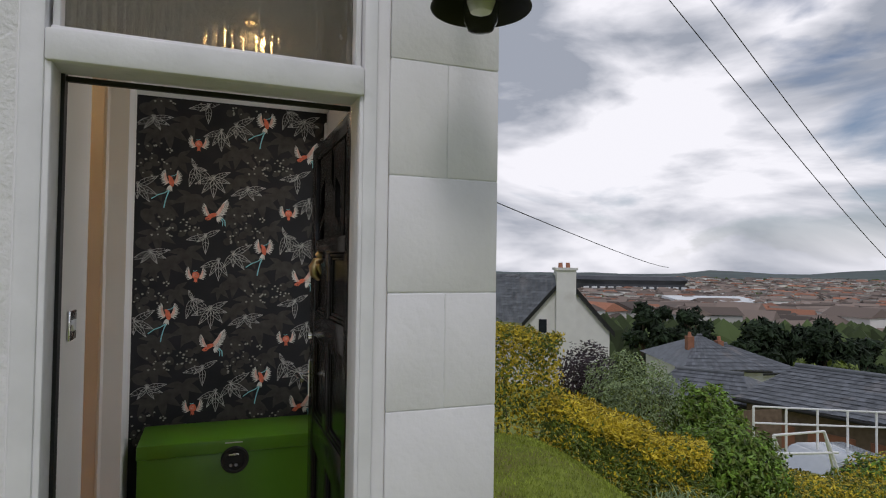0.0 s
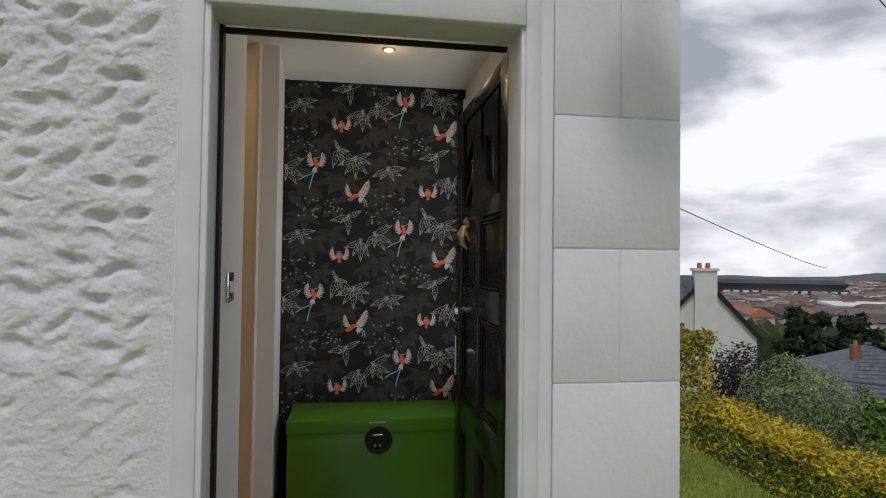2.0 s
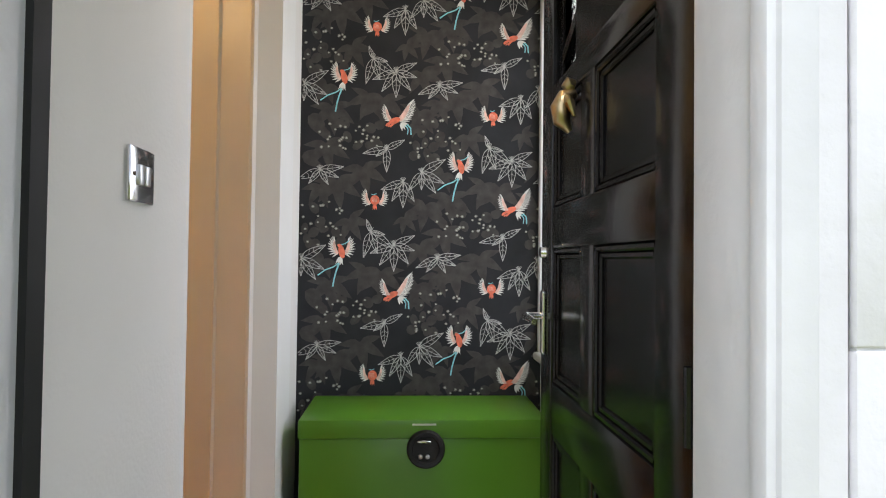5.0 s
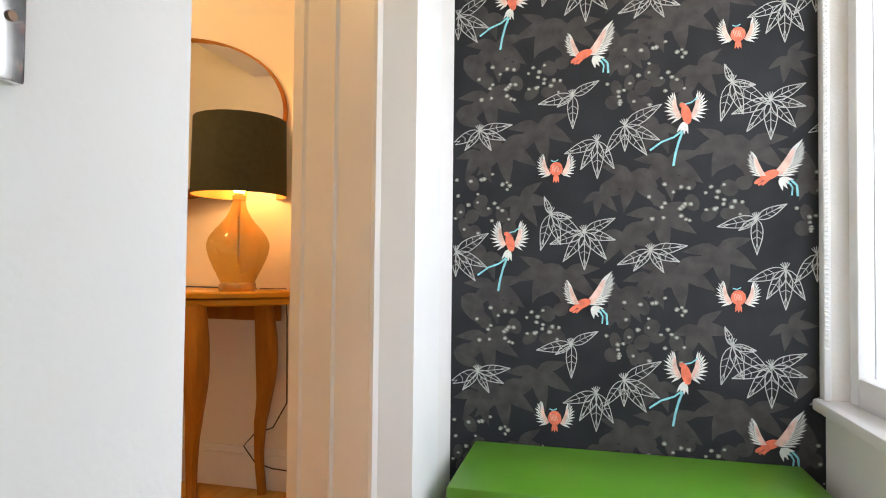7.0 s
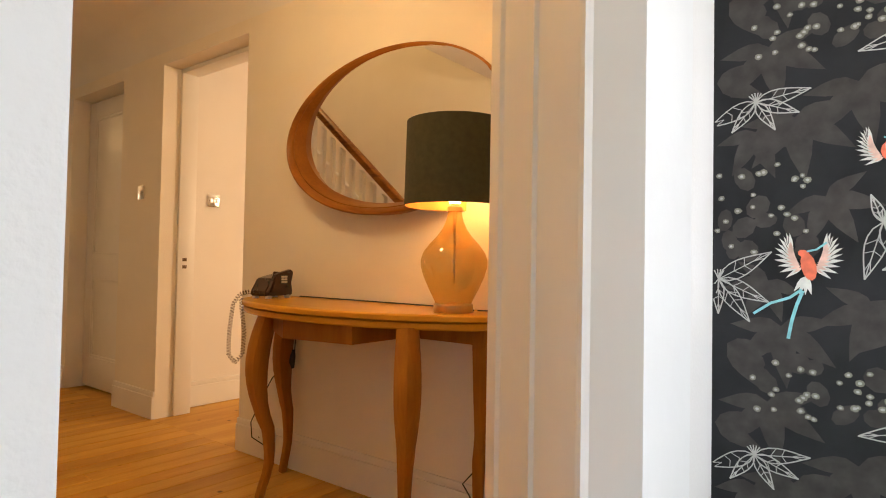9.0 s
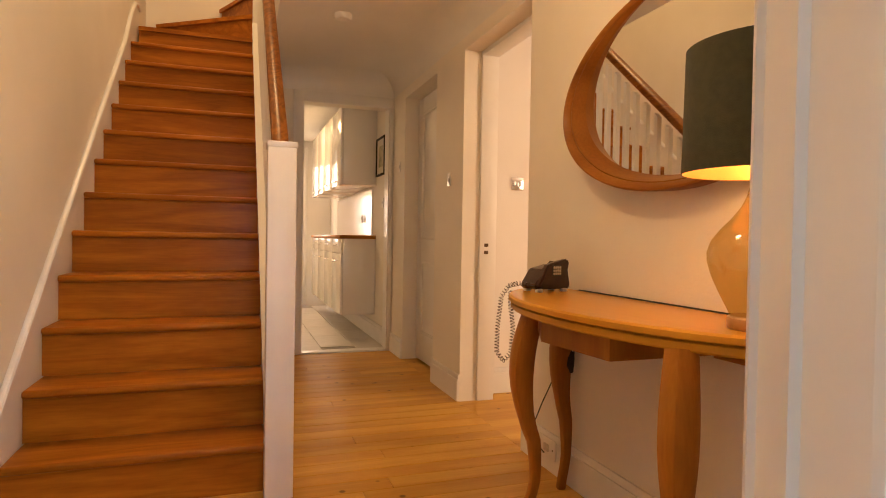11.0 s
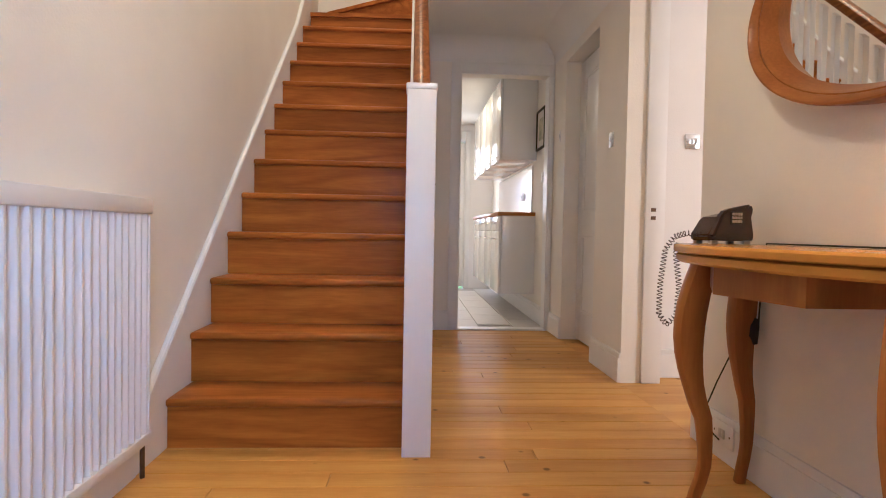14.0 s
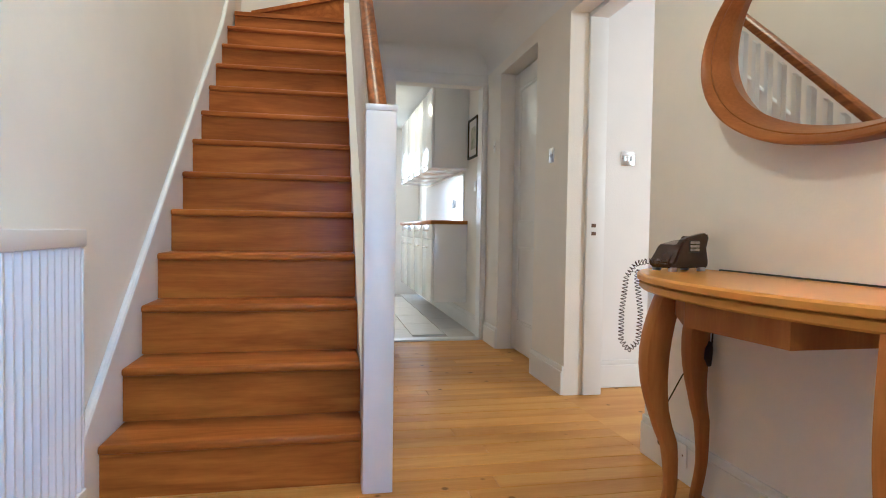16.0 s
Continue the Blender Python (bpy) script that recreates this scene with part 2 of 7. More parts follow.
M["board"] = wood("varnished_pine_boards", (0.66, 0.37, 0.055), (0.52, 0.255, 0.03), "y", 0.36, 0.3, 5, 0.10, True, 3)
M["stair"] = wood("dark_varnished_stair_pine", (0.47, 0.170, 0.007), (0.29, 0.094, 0.004), "y", 0.33, 0.3, 10, 0.12, False, 3)
M["rail"] = wood("varnished_handrail", (0.30, 0.115, 0.016), (0.16, 0.054, 0.008), "x", 0.3, 0.3, 8, 0.05, False)
M["table"] = wood("honey_cherry_wood", (0.60, 0.30, 0.014), (0.52, 0.245, 0.01), "x", 0.22, 0.9, 3, 0.06, False, 2)
M["leg"] = wood("cherry_wood_leg", (0.42, 0.18, 0.019), (0.30, 0.115, 0.011), "z", 0.3, 0.4, 4, 0.06, False, 3)
M["rim"] = wood("walnut_rim", (0.35, 0.143, 0.019), (0.22, 0.077, 0.010), "x", 0.28, 0.4, 3, 0.05, False, 3)
M["mirror"] = material("mirror_silver", (0.90, 0.91, 0.90), 0.015, 1.0, vary=0.0)
M["shade"] = material("olive_fabric_shade", (0.055, 0.055, 0.028), 0.9, vary=0.15, scale=50, bump=0.4, bump_scale=500)
M["shade_in"] = material("copper_shade_lining", (0.85, 0.42, 0.12), 0.4, 0.6, vary=0.05)
amber = bpy.data.materials.new("amber_lamp_glass_thin")
amber.use_nodes = True
an, al = amber.node_tree.nodes, amber.node_tree.links
an.clear()
a_out, a_mix, a_tr, a_gl = an.new("ShaderNodeOutputMaterial"), an.new("ShaderNodeMixShader"), an.new("ShaderNodeBsdfTransparent"), an.new("ShaderNodeBsdfGlossy")
a_tr.inputs[0].default_value, a_gl.inputs[0].default_value = (0.76, 0.67, 0.40, 1), (1, 0.95, 0.85, 1)
a_gl.inputs["Roughness"].default_value, a_mix.inputs[0].default_value = 0.04, 0.09
al.new(a_tr.outputs[0], a_mix.inputs[1]); al.new(a_gl.outputs[0], a_mix.inputs[2]); al.new(a_mix.outputs[0], a_out.inputs[0])
M["amber"] = amber
M["flame"] = material("glowing_bulb", (1, 0.7, 0.3), 0.5, emit=(1.0, 0.52, 0.12), power=14)
M["spot"] = material("glowing_downlight", (1, 0.7, 0.3), 0.5, emit=(1.0, 0.60, 0.22), power=110)
M["phone"] = material("brown_bakelite", (0.045, 0.02, 0.016), 0.22, vary=0.15, scale=20, coat=0.3)
M["dial"] = material("dial_cream", (0.6, 0.57, 0.5), 0.35, vary=0.1)
M["radiator"] = material("white_radiator_enamel", (0.80, 0.79, 0.78), 0.33, vary=0.03, scale=3)
M["valve"] = material("tarnished_brass_valve", (0.12, 0.075, 0.045), 0.4, 0.8, vary=0.3, scale=30)
M["unit"] = material("white_kitchen_unit", (0.83, 0.82, 0.80), 0.18, vary=0.02, scale=3, coat=0.3)
M["tile"] = material("pale_stone_floor_tile", (0.60, 0.57, 0.53), 0.35, vary=0.06, scale=8, stain=(0.54, 0.51, 0.47), stain_scale=6, rand=0.03)
M["grout"] = material("grey_grout", (0.36, 0.34, 0.32), 0.8)
M["glass"] = material("clear_window_glass", (0.95, 0.97, 0.97), 0.02, transmission=1.0, vary=0.0, ior=1.1)
M["obscure"] = material("reeded_obscure_glass", (0.72, 0.73, 0.66), 0.10, transmission=1.0, vary=0.05, scale=30, bump=0.9, bump_scale=45, ior=1.25)
M["socket"] = material("white_socket_plastic", (0.80, 0.79, 0.77), 0.3, vary=0.02)
M["picture"] = material("landscape_print", (0.52, 0.50, 0.36), 0.6, vary=0.35, scale=14, stain=(0.22, 0.26, 0.16), stain_scale=9, stain_at=0.5)
M["mount"] = material("cream_picture_mount", (0.72, 0.69, 0.62), 0.8, vary=0.03)
M["slate"] = material("grey_slate", (0.13, 0.14, 0.155), 0.6, vary=0.2, scale=3, island=0.25, stain=(0.20, 0.19, 0.19), stain_scale=0.7)
M["render"] = material("cream_render", (0.70, 0.69, 0.67), 0.9, vary=0.05, scale=1.5, stain=(0.60, 0.58, 0.55), stain_scale=0.6)
M["brick"] = material("red_brick_far", (0.34, 0.15, 0.09), 0.85, vary=0.2, scale=4, island=0.3)
M["timber"] = material("weathered_timber", (0.17, 0.12, 0.085), 0.8, vary=0.25, scale=6)
M["grass"] = material("lawn_grass_ground", (0.20, 0.24, 0.035), 0.95, vary=0.35, scale=8, stain=(0.17, 0.16, 0.045), stain_scale=1.6, stain_at=0.5)
M["blade"] = material("grass_blade", (0.27, 0.33, 0.045), 0.8, vary=0.3, scale=3, island=0.35)
M["gold"] = material("golden_privet_leaf", (0.52, 0.40, 0.025), 0.55, vary=0.3, scale=4, island=0.4)
M["privet"] = material("green_privet_leaf", (0.11, 0.15, 0.02), 0.55, vary=0.3, scale=4, island=0.45)
M["grey_leaf"] = material("grey_green_leaf", (0.24, 0.31, 0.15), 0.7, vary=0.3, scale=4, island=0.4)
M["bright_leaf"] = material("bright_green_leaf", (0.14, 0.24, 0.03), 0.5, vary=0.3, scale=4, island=0.45)
M["purple_leaf"] = material("dark_purple_leaf", (0.035, 0.022, 0.028), 0.55, vary=0.3, scale=4, island=0.5)
M["dark_leaf"] = material("dark_conifer_leaf", (0.016, 0.030, 0.012), 0.8, vary=0.4, scale=0.6, island=0.5)
M["bark"] = material("brown_bark", (0.09, 0.065, 0.045), 0.9, vary=0.3, scale=12)
M["car"] = material("silver_car_paint", (0.55, 0.58, 0.60), 0.25, 0.5, vary=0.03, coat=0.6)
M["dark_glass"] = material("dark_car_glass", (0.02, 0.025, 0.03), 0.06)
M["far_wall"] = material("far_house_walls", (0.76, 0.74, 0.70), 0.9, vary=0.1, scale=0.02, island=0.35)
M["far_roof"] = material("far_house_roofs", (0.20, 0.155, 0.13), 0.85, vary=0.1, scale=0.02, island=0.6)
M["far_tree"] = material("far_tree_crowns", (0.06, 0.085, 0.03), 0.95, vary=0.3, scale=0.05, island=0.5)
# the bluish tint puts the haze of distance into the hill colour
M["far_ground"] = material("haze_tinted_far_hill", (0.095, 0.12, 0.115), 0.95, vary=0.2, scale=0.004)
M["stand"] = material("stadium_steel", (0.075, 0.08, 0.09), 0.6, vary=0.2, scale=0.05)
M["white_far"] = material("white_far_roof", (0.75, 0.77, 0.78), 0.6, vary=0.05)

# ---------------------------------------------------------------- mesh helpers


def box(bm, x0, x1, y0, y1, z0, z1, bevel=0.0, seg=2, mat=0):
    vs = [bm.verts.new((x, y, z)) for x in (x0, x1) for y in (y0, y1) for z in (z0, z1)]
    fs = [bm.faces.new([vs[i] for i in q]) for q in ((0, 1, 3, 2), (4, 6, 7, 5), (0, 4, 5, 1), (2, 3, 7, 6), (0, 2, 6, 4), (1, 5, 7, 3))]
    for f in fs:
        f.material_index = mat
    if bevel:
        es = list({e for f in fs for e in f.edges})
        r = bmesh.ops.bevel(bm, geom=es, offset=bevel, segments=seg, profile=0.5, affect="EDGES")
        for f in r["faces"]:
            f.material_index = mat
    return fs


def part(name, bm, mat, parent=None, label="", smooth=False, at=None):
    """Links a bmesh as one mesh object under a thing, or at top level."""
    bmesh.ops.recalc_face_normals(bm, faces=bm.faces)
    me = bpy.data.meshes.new(name)
    bm.to_mesh(me)
    bm.free()
    for m in (mat if isinstance(mat, (list, tuple)) else [mat]):
        me.materials.append(m)
    if smooth:
        for p in me.polygons:
            p.use_smooth = True
        me.set_sharp_from_angle(angle=radians(35))
    ob = new(name, me)
    if parent:
        ob.parent = parent
    if at:
        ob.matrix_basis = at
    if label:
        tagged(ob, label)
    return ob


def boxes(name, items, mat, parent=None, label="", bevel=0.0):
    bm = bmesh.new()
    for b in items:
        box(bm, *b, bevel=bevel)
    return part(name, bm, mat, parent, label, smooth=bevel > 0)


def thing(name, label, category, at=(0, 0, 0), group="", kind=""):
    ob = new(name)
    ob.location = at
    ob.empty_display_size = 0.1
    return tagged(ob, label, category, group, kind)


def structure(ob, label, category):
    return tagged(ob, label, category, kind="structure")


def lathe(bm, profile, n=32, centre=(0, 0, 0), close=False):
    """Turns a profile of (radius, z) round the upright axis."""
    rings = []
    for r, z in profile:
        rings.append([bm.verts.new((centre[0] + r * math.cos(2 * math.pi * k / n), centre[1] + r * math.sin(2 * math.pi * k / n), centre[2] + z)) for k in range(n)])
    for a, b in zip(rings, rings[1:]):
        for k in range(n):
            bm.faces.new((a[k], a[(k + 1) % n], b[(k + 1) % n], b[k]))
    if close:
        bm.faces.new(rings[0][::-1])
        bm.faces.new(rings[-1])
    return rings


def sweep(bm, pts, radii, n=10, squash=1.0, square=0.0):
    """A tube through points with a radius at each; square > 0 makes the section squarer."""
    pts = [Vector(p) for p in pts]
    rings, u = [], None
    for i, p in enumerate(pts):
        d = (pts[min(i + 1, len(pts) - 1)] - pts[max(i - 1, 0)]).normalized()
        if u is None:
            u = Vector((0, 0, 1)).cross(d) if abs(d.z) < 0.95 else Vector((1, 0, 0)).cross(d)
        u = u - d * u.dot(d)
        u.normalize()
        v = d.cross(u)
        ring = []
        for k in range(n):
            t = 2 * math.pi * (k + 0.5) / n
            c, s = math.cos(t), math.sin(t)
            g = 1 + square * (1 / max(abs(c), abs(s)) - 1)
            ring.append(bm.verts.new(p + radii[i] * g * (u * c + v * s * squash)))
        rings.append(ring)
    for a, b in zip(rings, rings[1:]):
        for k in range(n):
            bm.faces.new((a[k], a[(k + 1) % n], b[(k + 1) % n], b[k]))
    bm.faces.new(rings[0][::-1])
    bm.faces.new(rings[-1])


def prism(bm, outline, y0, y1, axis="y", mat=0):
    """An outline of two coordinates pushed through along one axis."""
    def place(a, b, c):
        return {"y": (a, c, b), "x": (c, a, b), "z": (a, b, c)}[axis]
    lo = [bm.verts.new(place(a, b, y0)) for a, b in outline]
    hi = [bm.verts.new(place(a, b, y1)) for a, b in outline]
    fs = [bm.faces.new(lo), bm.faces.new(hi[::-1])]
    k = len(outline)
    for i in range(k):
        fs.append(bm.faces.new((lo[i], hi[i], hi[(i + 1) % k], lo[(i + 1) % k])))
    for f in fs:
        f.material_index = mat
    return fs


def smoothstep(a, b, x):
    t = min(1, max(0, (x - a) / (b - a)))
    return t * t * (3 - 2 * t)


# ---------------------------------------------------------------- large structure
PORCH, PATHZ = -0.27, -0.40           # levels of the porch floor and the ground by the door; the hall floor is 0
CEIL, PCEIL, TOP = 2.40, 2.108, 5.0   # hall ceiling, porch ceiling, upper ceiling
FACE, HALL_S, HALL_N, KITCH = 1.516, 1.82, 3.905, -5.39


def steps(v, knots):
    for (a, za), (c, zc) in zip(knots, knots[1:]):
        if v <= c:
            return za + (zc - za) * max(0.0, v - a) / (c - a)
    return knots[-1][1]


def ground_height(x, y):
    """The hillside: level by the house, then falling towards the valley, with low hills beyond it."""
    u = x * 0.66 + y * 0.75
    z = steps(u, [(-9999, PATHZ - 0.05), (5.6, PATHZ - 0.05), (6.6, -0.62), (7.6, -1.1), (9.0, -1.6), (16, -3.5), (23, -4.9), (42, -7.0), (100, -16), (420, -34), (1200, -46), (4000, -46)])
    z -= 0.75 * smoothstep(0.8, 2.6, x * 0.934 - y * 0.357) * smoothstep(3.0, 5.0, u) * (1 - smoothstep(8, 16, u))
    r, az = math.hypot(x, y), math.degrees(math.atan2(x, y))
    hill = 26 * math.exp(-((az - 46) / 3.2) ** 2) + 48 * math.exp(-((az - 60) / 7) ** 2) + 4 + 2 * math.sin(az * 1.3) + 2 * math.sin(az * 3.1)
    return z + hill * smoothstep(2300, 3700, r)


bm = bmesh.new()
radii = [0.6 * 1.16 ** i for i in range(60)]
rings = []
N = 144
for r in radii:
    rings.append([bm.verts.new((r * math.sin(2 * math.pi * k / N), 1 + r * math.cos(2 * math.pi * k / N), ground_height(r * math.sin(2 * math.pi * k / N), 1 + r * math.cos(2 * math.pi * k / N)))) for k in range(N)])
bm.faces.new(rings[0])
for i, (a, b) in enumerate(zip(rings, rings[1:])):
    for k in range(N):
        f = bm.faces.new((a[k], a[(k + 1) % N], b[(k + 1) % N], b[k]))
        # past 1500 m the ground takes the colour with haze mixed in
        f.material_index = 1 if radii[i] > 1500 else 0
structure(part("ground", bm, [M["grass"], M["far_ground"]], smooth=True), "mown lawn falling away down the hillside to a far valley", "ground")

# front wall, white roughcast outside and painted inside
DABS = {}
rnd = random.Random(8)
for i in range(-30, 0):
    for j in range(-10, 50):
        DABS[i, j] = (rnd.uniform(0.2, 0.8), rnd.uniform(0.2, 0.8), rnd.uniform(0.15, 1.15), rnd.uniform(0.26, 0.42), rnd.uniform(-0.5, 0.9))


def harl_height(x, z):
    """Relief of the hand-thrown roughcast: rows of scooped dabs with raised lips, softer low down and by the frame."""
    wx, wz = x + 0.008 * noise.noise((x * 24, z * 24, 2)), z + 0.008 * noise.noise((x * 24, z * 24, 7))
    u, v = wx / 0.074, wz / 0.058
    i0, j0 = math.floor(u), math.floor(v)
    h = 0.0
    for i in (i0 - 1, i0, i0 + 1):
        for j in (j0 - 1, j0, j0 + 1):
            if (i, j) in DABS:
                ox, oz, deep, wide, skew = DABS[i, j]
                du, dv = u - i - ox, v - j - oz
                dv -= skew * du
                # a sharp lip above, a long ramp below
                rise = dv / (0.50 if dv > 0 else 0.95)
                h -= deep * math.exp(-((du * du / 1.2 + rise * rise) / (wide * wide)) ** 1.2 * 1.2)
    b = noise.noise((x * 60 + 5, z * 75, 1.7)) + 0.6 * noise.noise((x * 120, z * 150, 3.1))
    c = noise.noise((x * 5, z * 5, 4.2))
    band = smoothstep(0.75, 1.15, z) * (0.85 + 0.6 * c)
    fade = smoothstep(-0.425, -0.50, x) * 0.92 + 0.08
    return (0.005 + 0.024 * band) * h * fade + (0.0020 + 0.0018 * band) * b * fade + 0.003 * c + 0.004 * fade


bm = bmesh.new()
nx, nz = 280, 560
grid = [[None] * (nz + 1) for _ in range(nx + 1)]
for i in range(nx + 1):
    for j in range(nz + 1):
        x, z = -1.50 + 1.09 * i / nx, -0.45 + 2.65 * j / nz
        grid[i][j] = bm.verts.new((x, FACE + 0.012 - harl_height(x, z), z))
for i in range(nx):
    for j in range(nz):
        bm.faces.new((grid[i][j], grid[i + 1][j], grid[i + 1][j + 1], grid[i][j + 1]))
harl_sheet = bm
wall_front = boxes("wall_front", [(-9.2, -0.41, FACE + 0.07, HALL_S, -0.6, TOP), (-0.41, 0.742, FACE + 0.016, HALL_S, 2.16, TOP), (0.424, 0.742, FACE + 0.012, 1.70, -0.6, 2.16)], M["cream"])
structure(wall_front, "thick front wall of the house, white painted", "wall")
part("roughcast", harl_sheet, M["harl"], wall_front, "lumpy white hand-thrown roughcast", smooth=True)
boxes("upper_roughcast", [(-9.2, -1.5, FACE, FACE + 0.069, -0.6, TOP), (-1.5, 0.742, FACE, FACE + 0.013, 2.20, TOP)], M["harl"], wall_front)
boxes("joint_bed", [(0.427, 0.739, FACE + 0.0012, FACE + 0.0115, -0.6, 2.2)], M["mortar"], wall_front)

wall_east = boxes("wall_east", [(0.58, 0.742, 1.70, 2.50, -0.6, TOP), (0.58, 0.742, 3.375, 7.2, -0.6, TOP), (0.58, 0.742, 2.50, 3.375, -0.6, 0.58), (0.58, 0.742, 2.50, 3.375, 1.98, TOP)], M["wall"])
structure(wall_east, "white painted porch side wall with a window", "wall")
wall_paper = boxes("wall_porch_end", [(-0.395, 0.58, 3.41, 3.56, -0.6, CEIL)], M["wall"])
structure(wall_paper, "porch end wall behind the patterned wallpaper", "wall")
JN, JF = 2.208, 2.96
bm = bmesh.new()
for b in ((-0.66, -0.385, 1.70, JN, -0.6, CEIL), (-0.775, -0.385, JN, 3.19, 2.112, CEIL), (-0.66, -0.385, 1.82, 4.2, CEIL, TOP)):
    box(bm, *b)
prism(bm, [(-0.775, 3.19), (-0.3765, 3.19), (-0.391, 3.412), (-0.391, 4.2), (-0.775, 4.2)], -0.6, CEIL, "z")
wall_part = part("wall_porch_hall", bm, M["wall"])
structure(wall_part, "white partition between porch and hall with a wide doorway", "wall")
D1, D2 = (-3.66, -2.785), (-5.00, -4.19)
wall_north = boxes("wall_north", [(D1[1], -0.70, HALL_N, 4.11, -0.1, TOP), (D2[1], D1[0], HALL_N, 4.11, -0.1, TOP), (-9.2, D2[0], HALL_N, 4.11, -0.1, TOP),
                                  (D1[0], D1[1], HALL_N, 4.11, 2.155, TOP), (D2[0], D2[1], HALL_N, 4.11, 2.15, TOP)], M["cream"])
structure(wall_north, "cream-white hall wall with two doorways", "wall")
KD = (3.115, 3.875, 2.14)
wall_k = boxes("wall_kitchen", [(KITCH - 0.14, KITCH, 2.70, KD[0], -0.1, CEIL), (KITCH - 0.14, KITCH, KD[1], HALL_N, -0.1, CEIL), (KITCH - 0.14, KITCH, KD[0], KD[1], KD[2], CEIL)], M["cream"])
structure(wall_k, "white wall at the hall end with the kitchen doorway", "wall")
structure(boxes("wall_room", [(-3.93, -3.79, 4.11, 7.0, -0.1, CEIL), (-3.93, 0.742, 7.0, 7.14, -0.1, CEIL)], M["wall"]), "white walls of the side room", "wall")
structure(boxes("wall_cupboard", [(-5.2, -4.1, 4.5, 4.6, -0.1, CEIL), (-4.1, -3.93, 4.11, 4.6, -0.1, CEIL), (-5.3, -5.2, 4.11, 4.6, -0.1, CEIL)], M["wall"]), "plain cupboard walls behind the closed door", "wall")
KB = -9.1
structure(boxes("wall_kitchen_back", [(KB - 0.14, KB, 1.82, 2.72, -0.1, CEIL), (KB - 0.14, KB, 3.50, 4.11, -0.1, CEIL), (KB - 0.14, KB, 2.72, 3.50, 2.27, CEIL)], M["wall"]), "white kitchen end wall with a garden door", "wall")
structure(boxes("wall_stair_end", [(-6.29, -6.15, 1.82, HALL_N, CEIL, TOP)], M["cream"]), "white wall at the head of the stairs above the winders", "wall")
structure(boxes("wall_landing", [(-2.55, -2.45, 1.82, HALL_N, CEIL + 0.27, TOP)], M["cream"]), "plain white landing wall", "wall")
structure(boxes("floor_landing", [(-6.15, -2.55, 2.83, HALL_N, CEIL + 0.01, 2.66)], M["ceiling"]), "landing floor above the passage", "floor")

# ceilings
structure(boxes("ceiling_hall", [(-2.60, -0.60, HALL_S, HALL_N, CEIL, CEIL + 0.12), (KITCH, -2.60, 2.83, HALL_N, CEIL, CEIL + 0.008)], M["ceiling"]), "white hall ceiling", "ceiling")
COVE = 0.17
bend = [(COVE * (1 - math.sin(radians(15 * k))), COVE * (1 - math.cos(radians(15 * k)))) for k in range(7)]
bm = bmesh.new()
prism(bm, [(HALL_N + 0.004, CEIL + 0.004)] + [(HALL_N - a, CEIL - b) for a, b in bend], KITCH, -0.66, "x")
structure(part("trim", bm, M["ceiling"], smooth=True), "rounded plaster cove along the hall wall", "cove")
bm = bmesh.new()
prism(bm, [(KITCH - 0.004, CEIL + 0.004)] + [(KITCH + a, CEIL - b) for a, b in bend], 2.83, HALL_N, "y")
structure(part("trim", bm, M["ceiling"], smooth=True), "rounded plaster cove over the kitchen doorway", "cove")
structure(boxes("ceiling_porch", [(-0.395, 0.58, 1.68, 3.41, PCEIL, PCEIL + 0.05)], M["ceiling"]), "white porch ceiling", "ceiling")
structure(boxes("ceiling_kitchen", [(KB, KITCH - 0.14, 1.82, HALL_N, CEIL - 0.02, CEIL)], M["ceiling"]), "white kitchen ceiling", "ceiling")
structure(boxes("ceiling_room", [(-3.79, 0.742, 4.11, 7.0, CEIL, CEIL + 0.1)], M["ceiling"]), "white side room ceiling", "ceiling")
structure(boxes("ceiling_upper", [(-9.2, 0.742, FACE, 7.2, TOP, TOP + 0.15)], M["ceiling"]), "white upper ceiling closing the house", "ceiling")

# floors under the boards and tiles
floor_hall = boxes("floor_hall", [(KITCH, -0.375, HALL_S, HALL_N, -0.14, -0.012)], M["timber"])
structure(floor_hall, "varnished golden pine floorboards running across the hall", "floor")
floor_kit = boxes("floor_kitchen", [(KB, KITCH, HALL_S, HALL_N, -0.14, -0.008)], M["grout"])
structure(floor_kit, "pale stone tiled kitchen floor", "floor")
structure(boxes("floor_porch", [(-0.375, 0.58, 1.52, 3.41, -0.5, PORCH)], M["tile"]), "plain tiled porch floor", "floor")
structure(boxes("floor_room", [(-5.3, 0.742, HALL_N, 7.0, -0.14, -0.002)], M["board"]), "pine floor of the side room", "floor")
structure(boxes("doorstep", [(-0.5, 0.6, 1.25, 1.52, -0.5, -0.30)], M["stone"], bevel=0.01), "white painted stone doorstep", "step")

# ---------------------------------------------------------------- porch: frame, door, window
frame_1 = thing("door_frame", "worn white painted timber front door frame with transom light", "door frame", kind="structure")
for side, xs in (("jamb", ((-0.402, -0.354), (-0.356, -0.341))), ("jamb", ((0.350, 0.386), (0.341, 0.352)))):
    bm = bmesh.new()
    box(bm, *xs[0], 1.503, 1.66, PORCH - 0.1, 2.16, 0.006)
    box(bm, *xs[1], 1.509, 1.536, PORCH - 0.1, 1.702, 0.004)
    part(side, bm, M["old_white"], frame_1, smooth=True)
bm = bmesh.new()
box(bm, -0.354, 0.350, 1.498, 1.53, 1.690, 1.762, 0.006)
box(bm, -0.354, 0.350, 1.528, 1.66, 1.704, 1.760)
box(bm, -0.347, 0.347, 1.515, 1.62, 1.758, 1.772, 0.003)
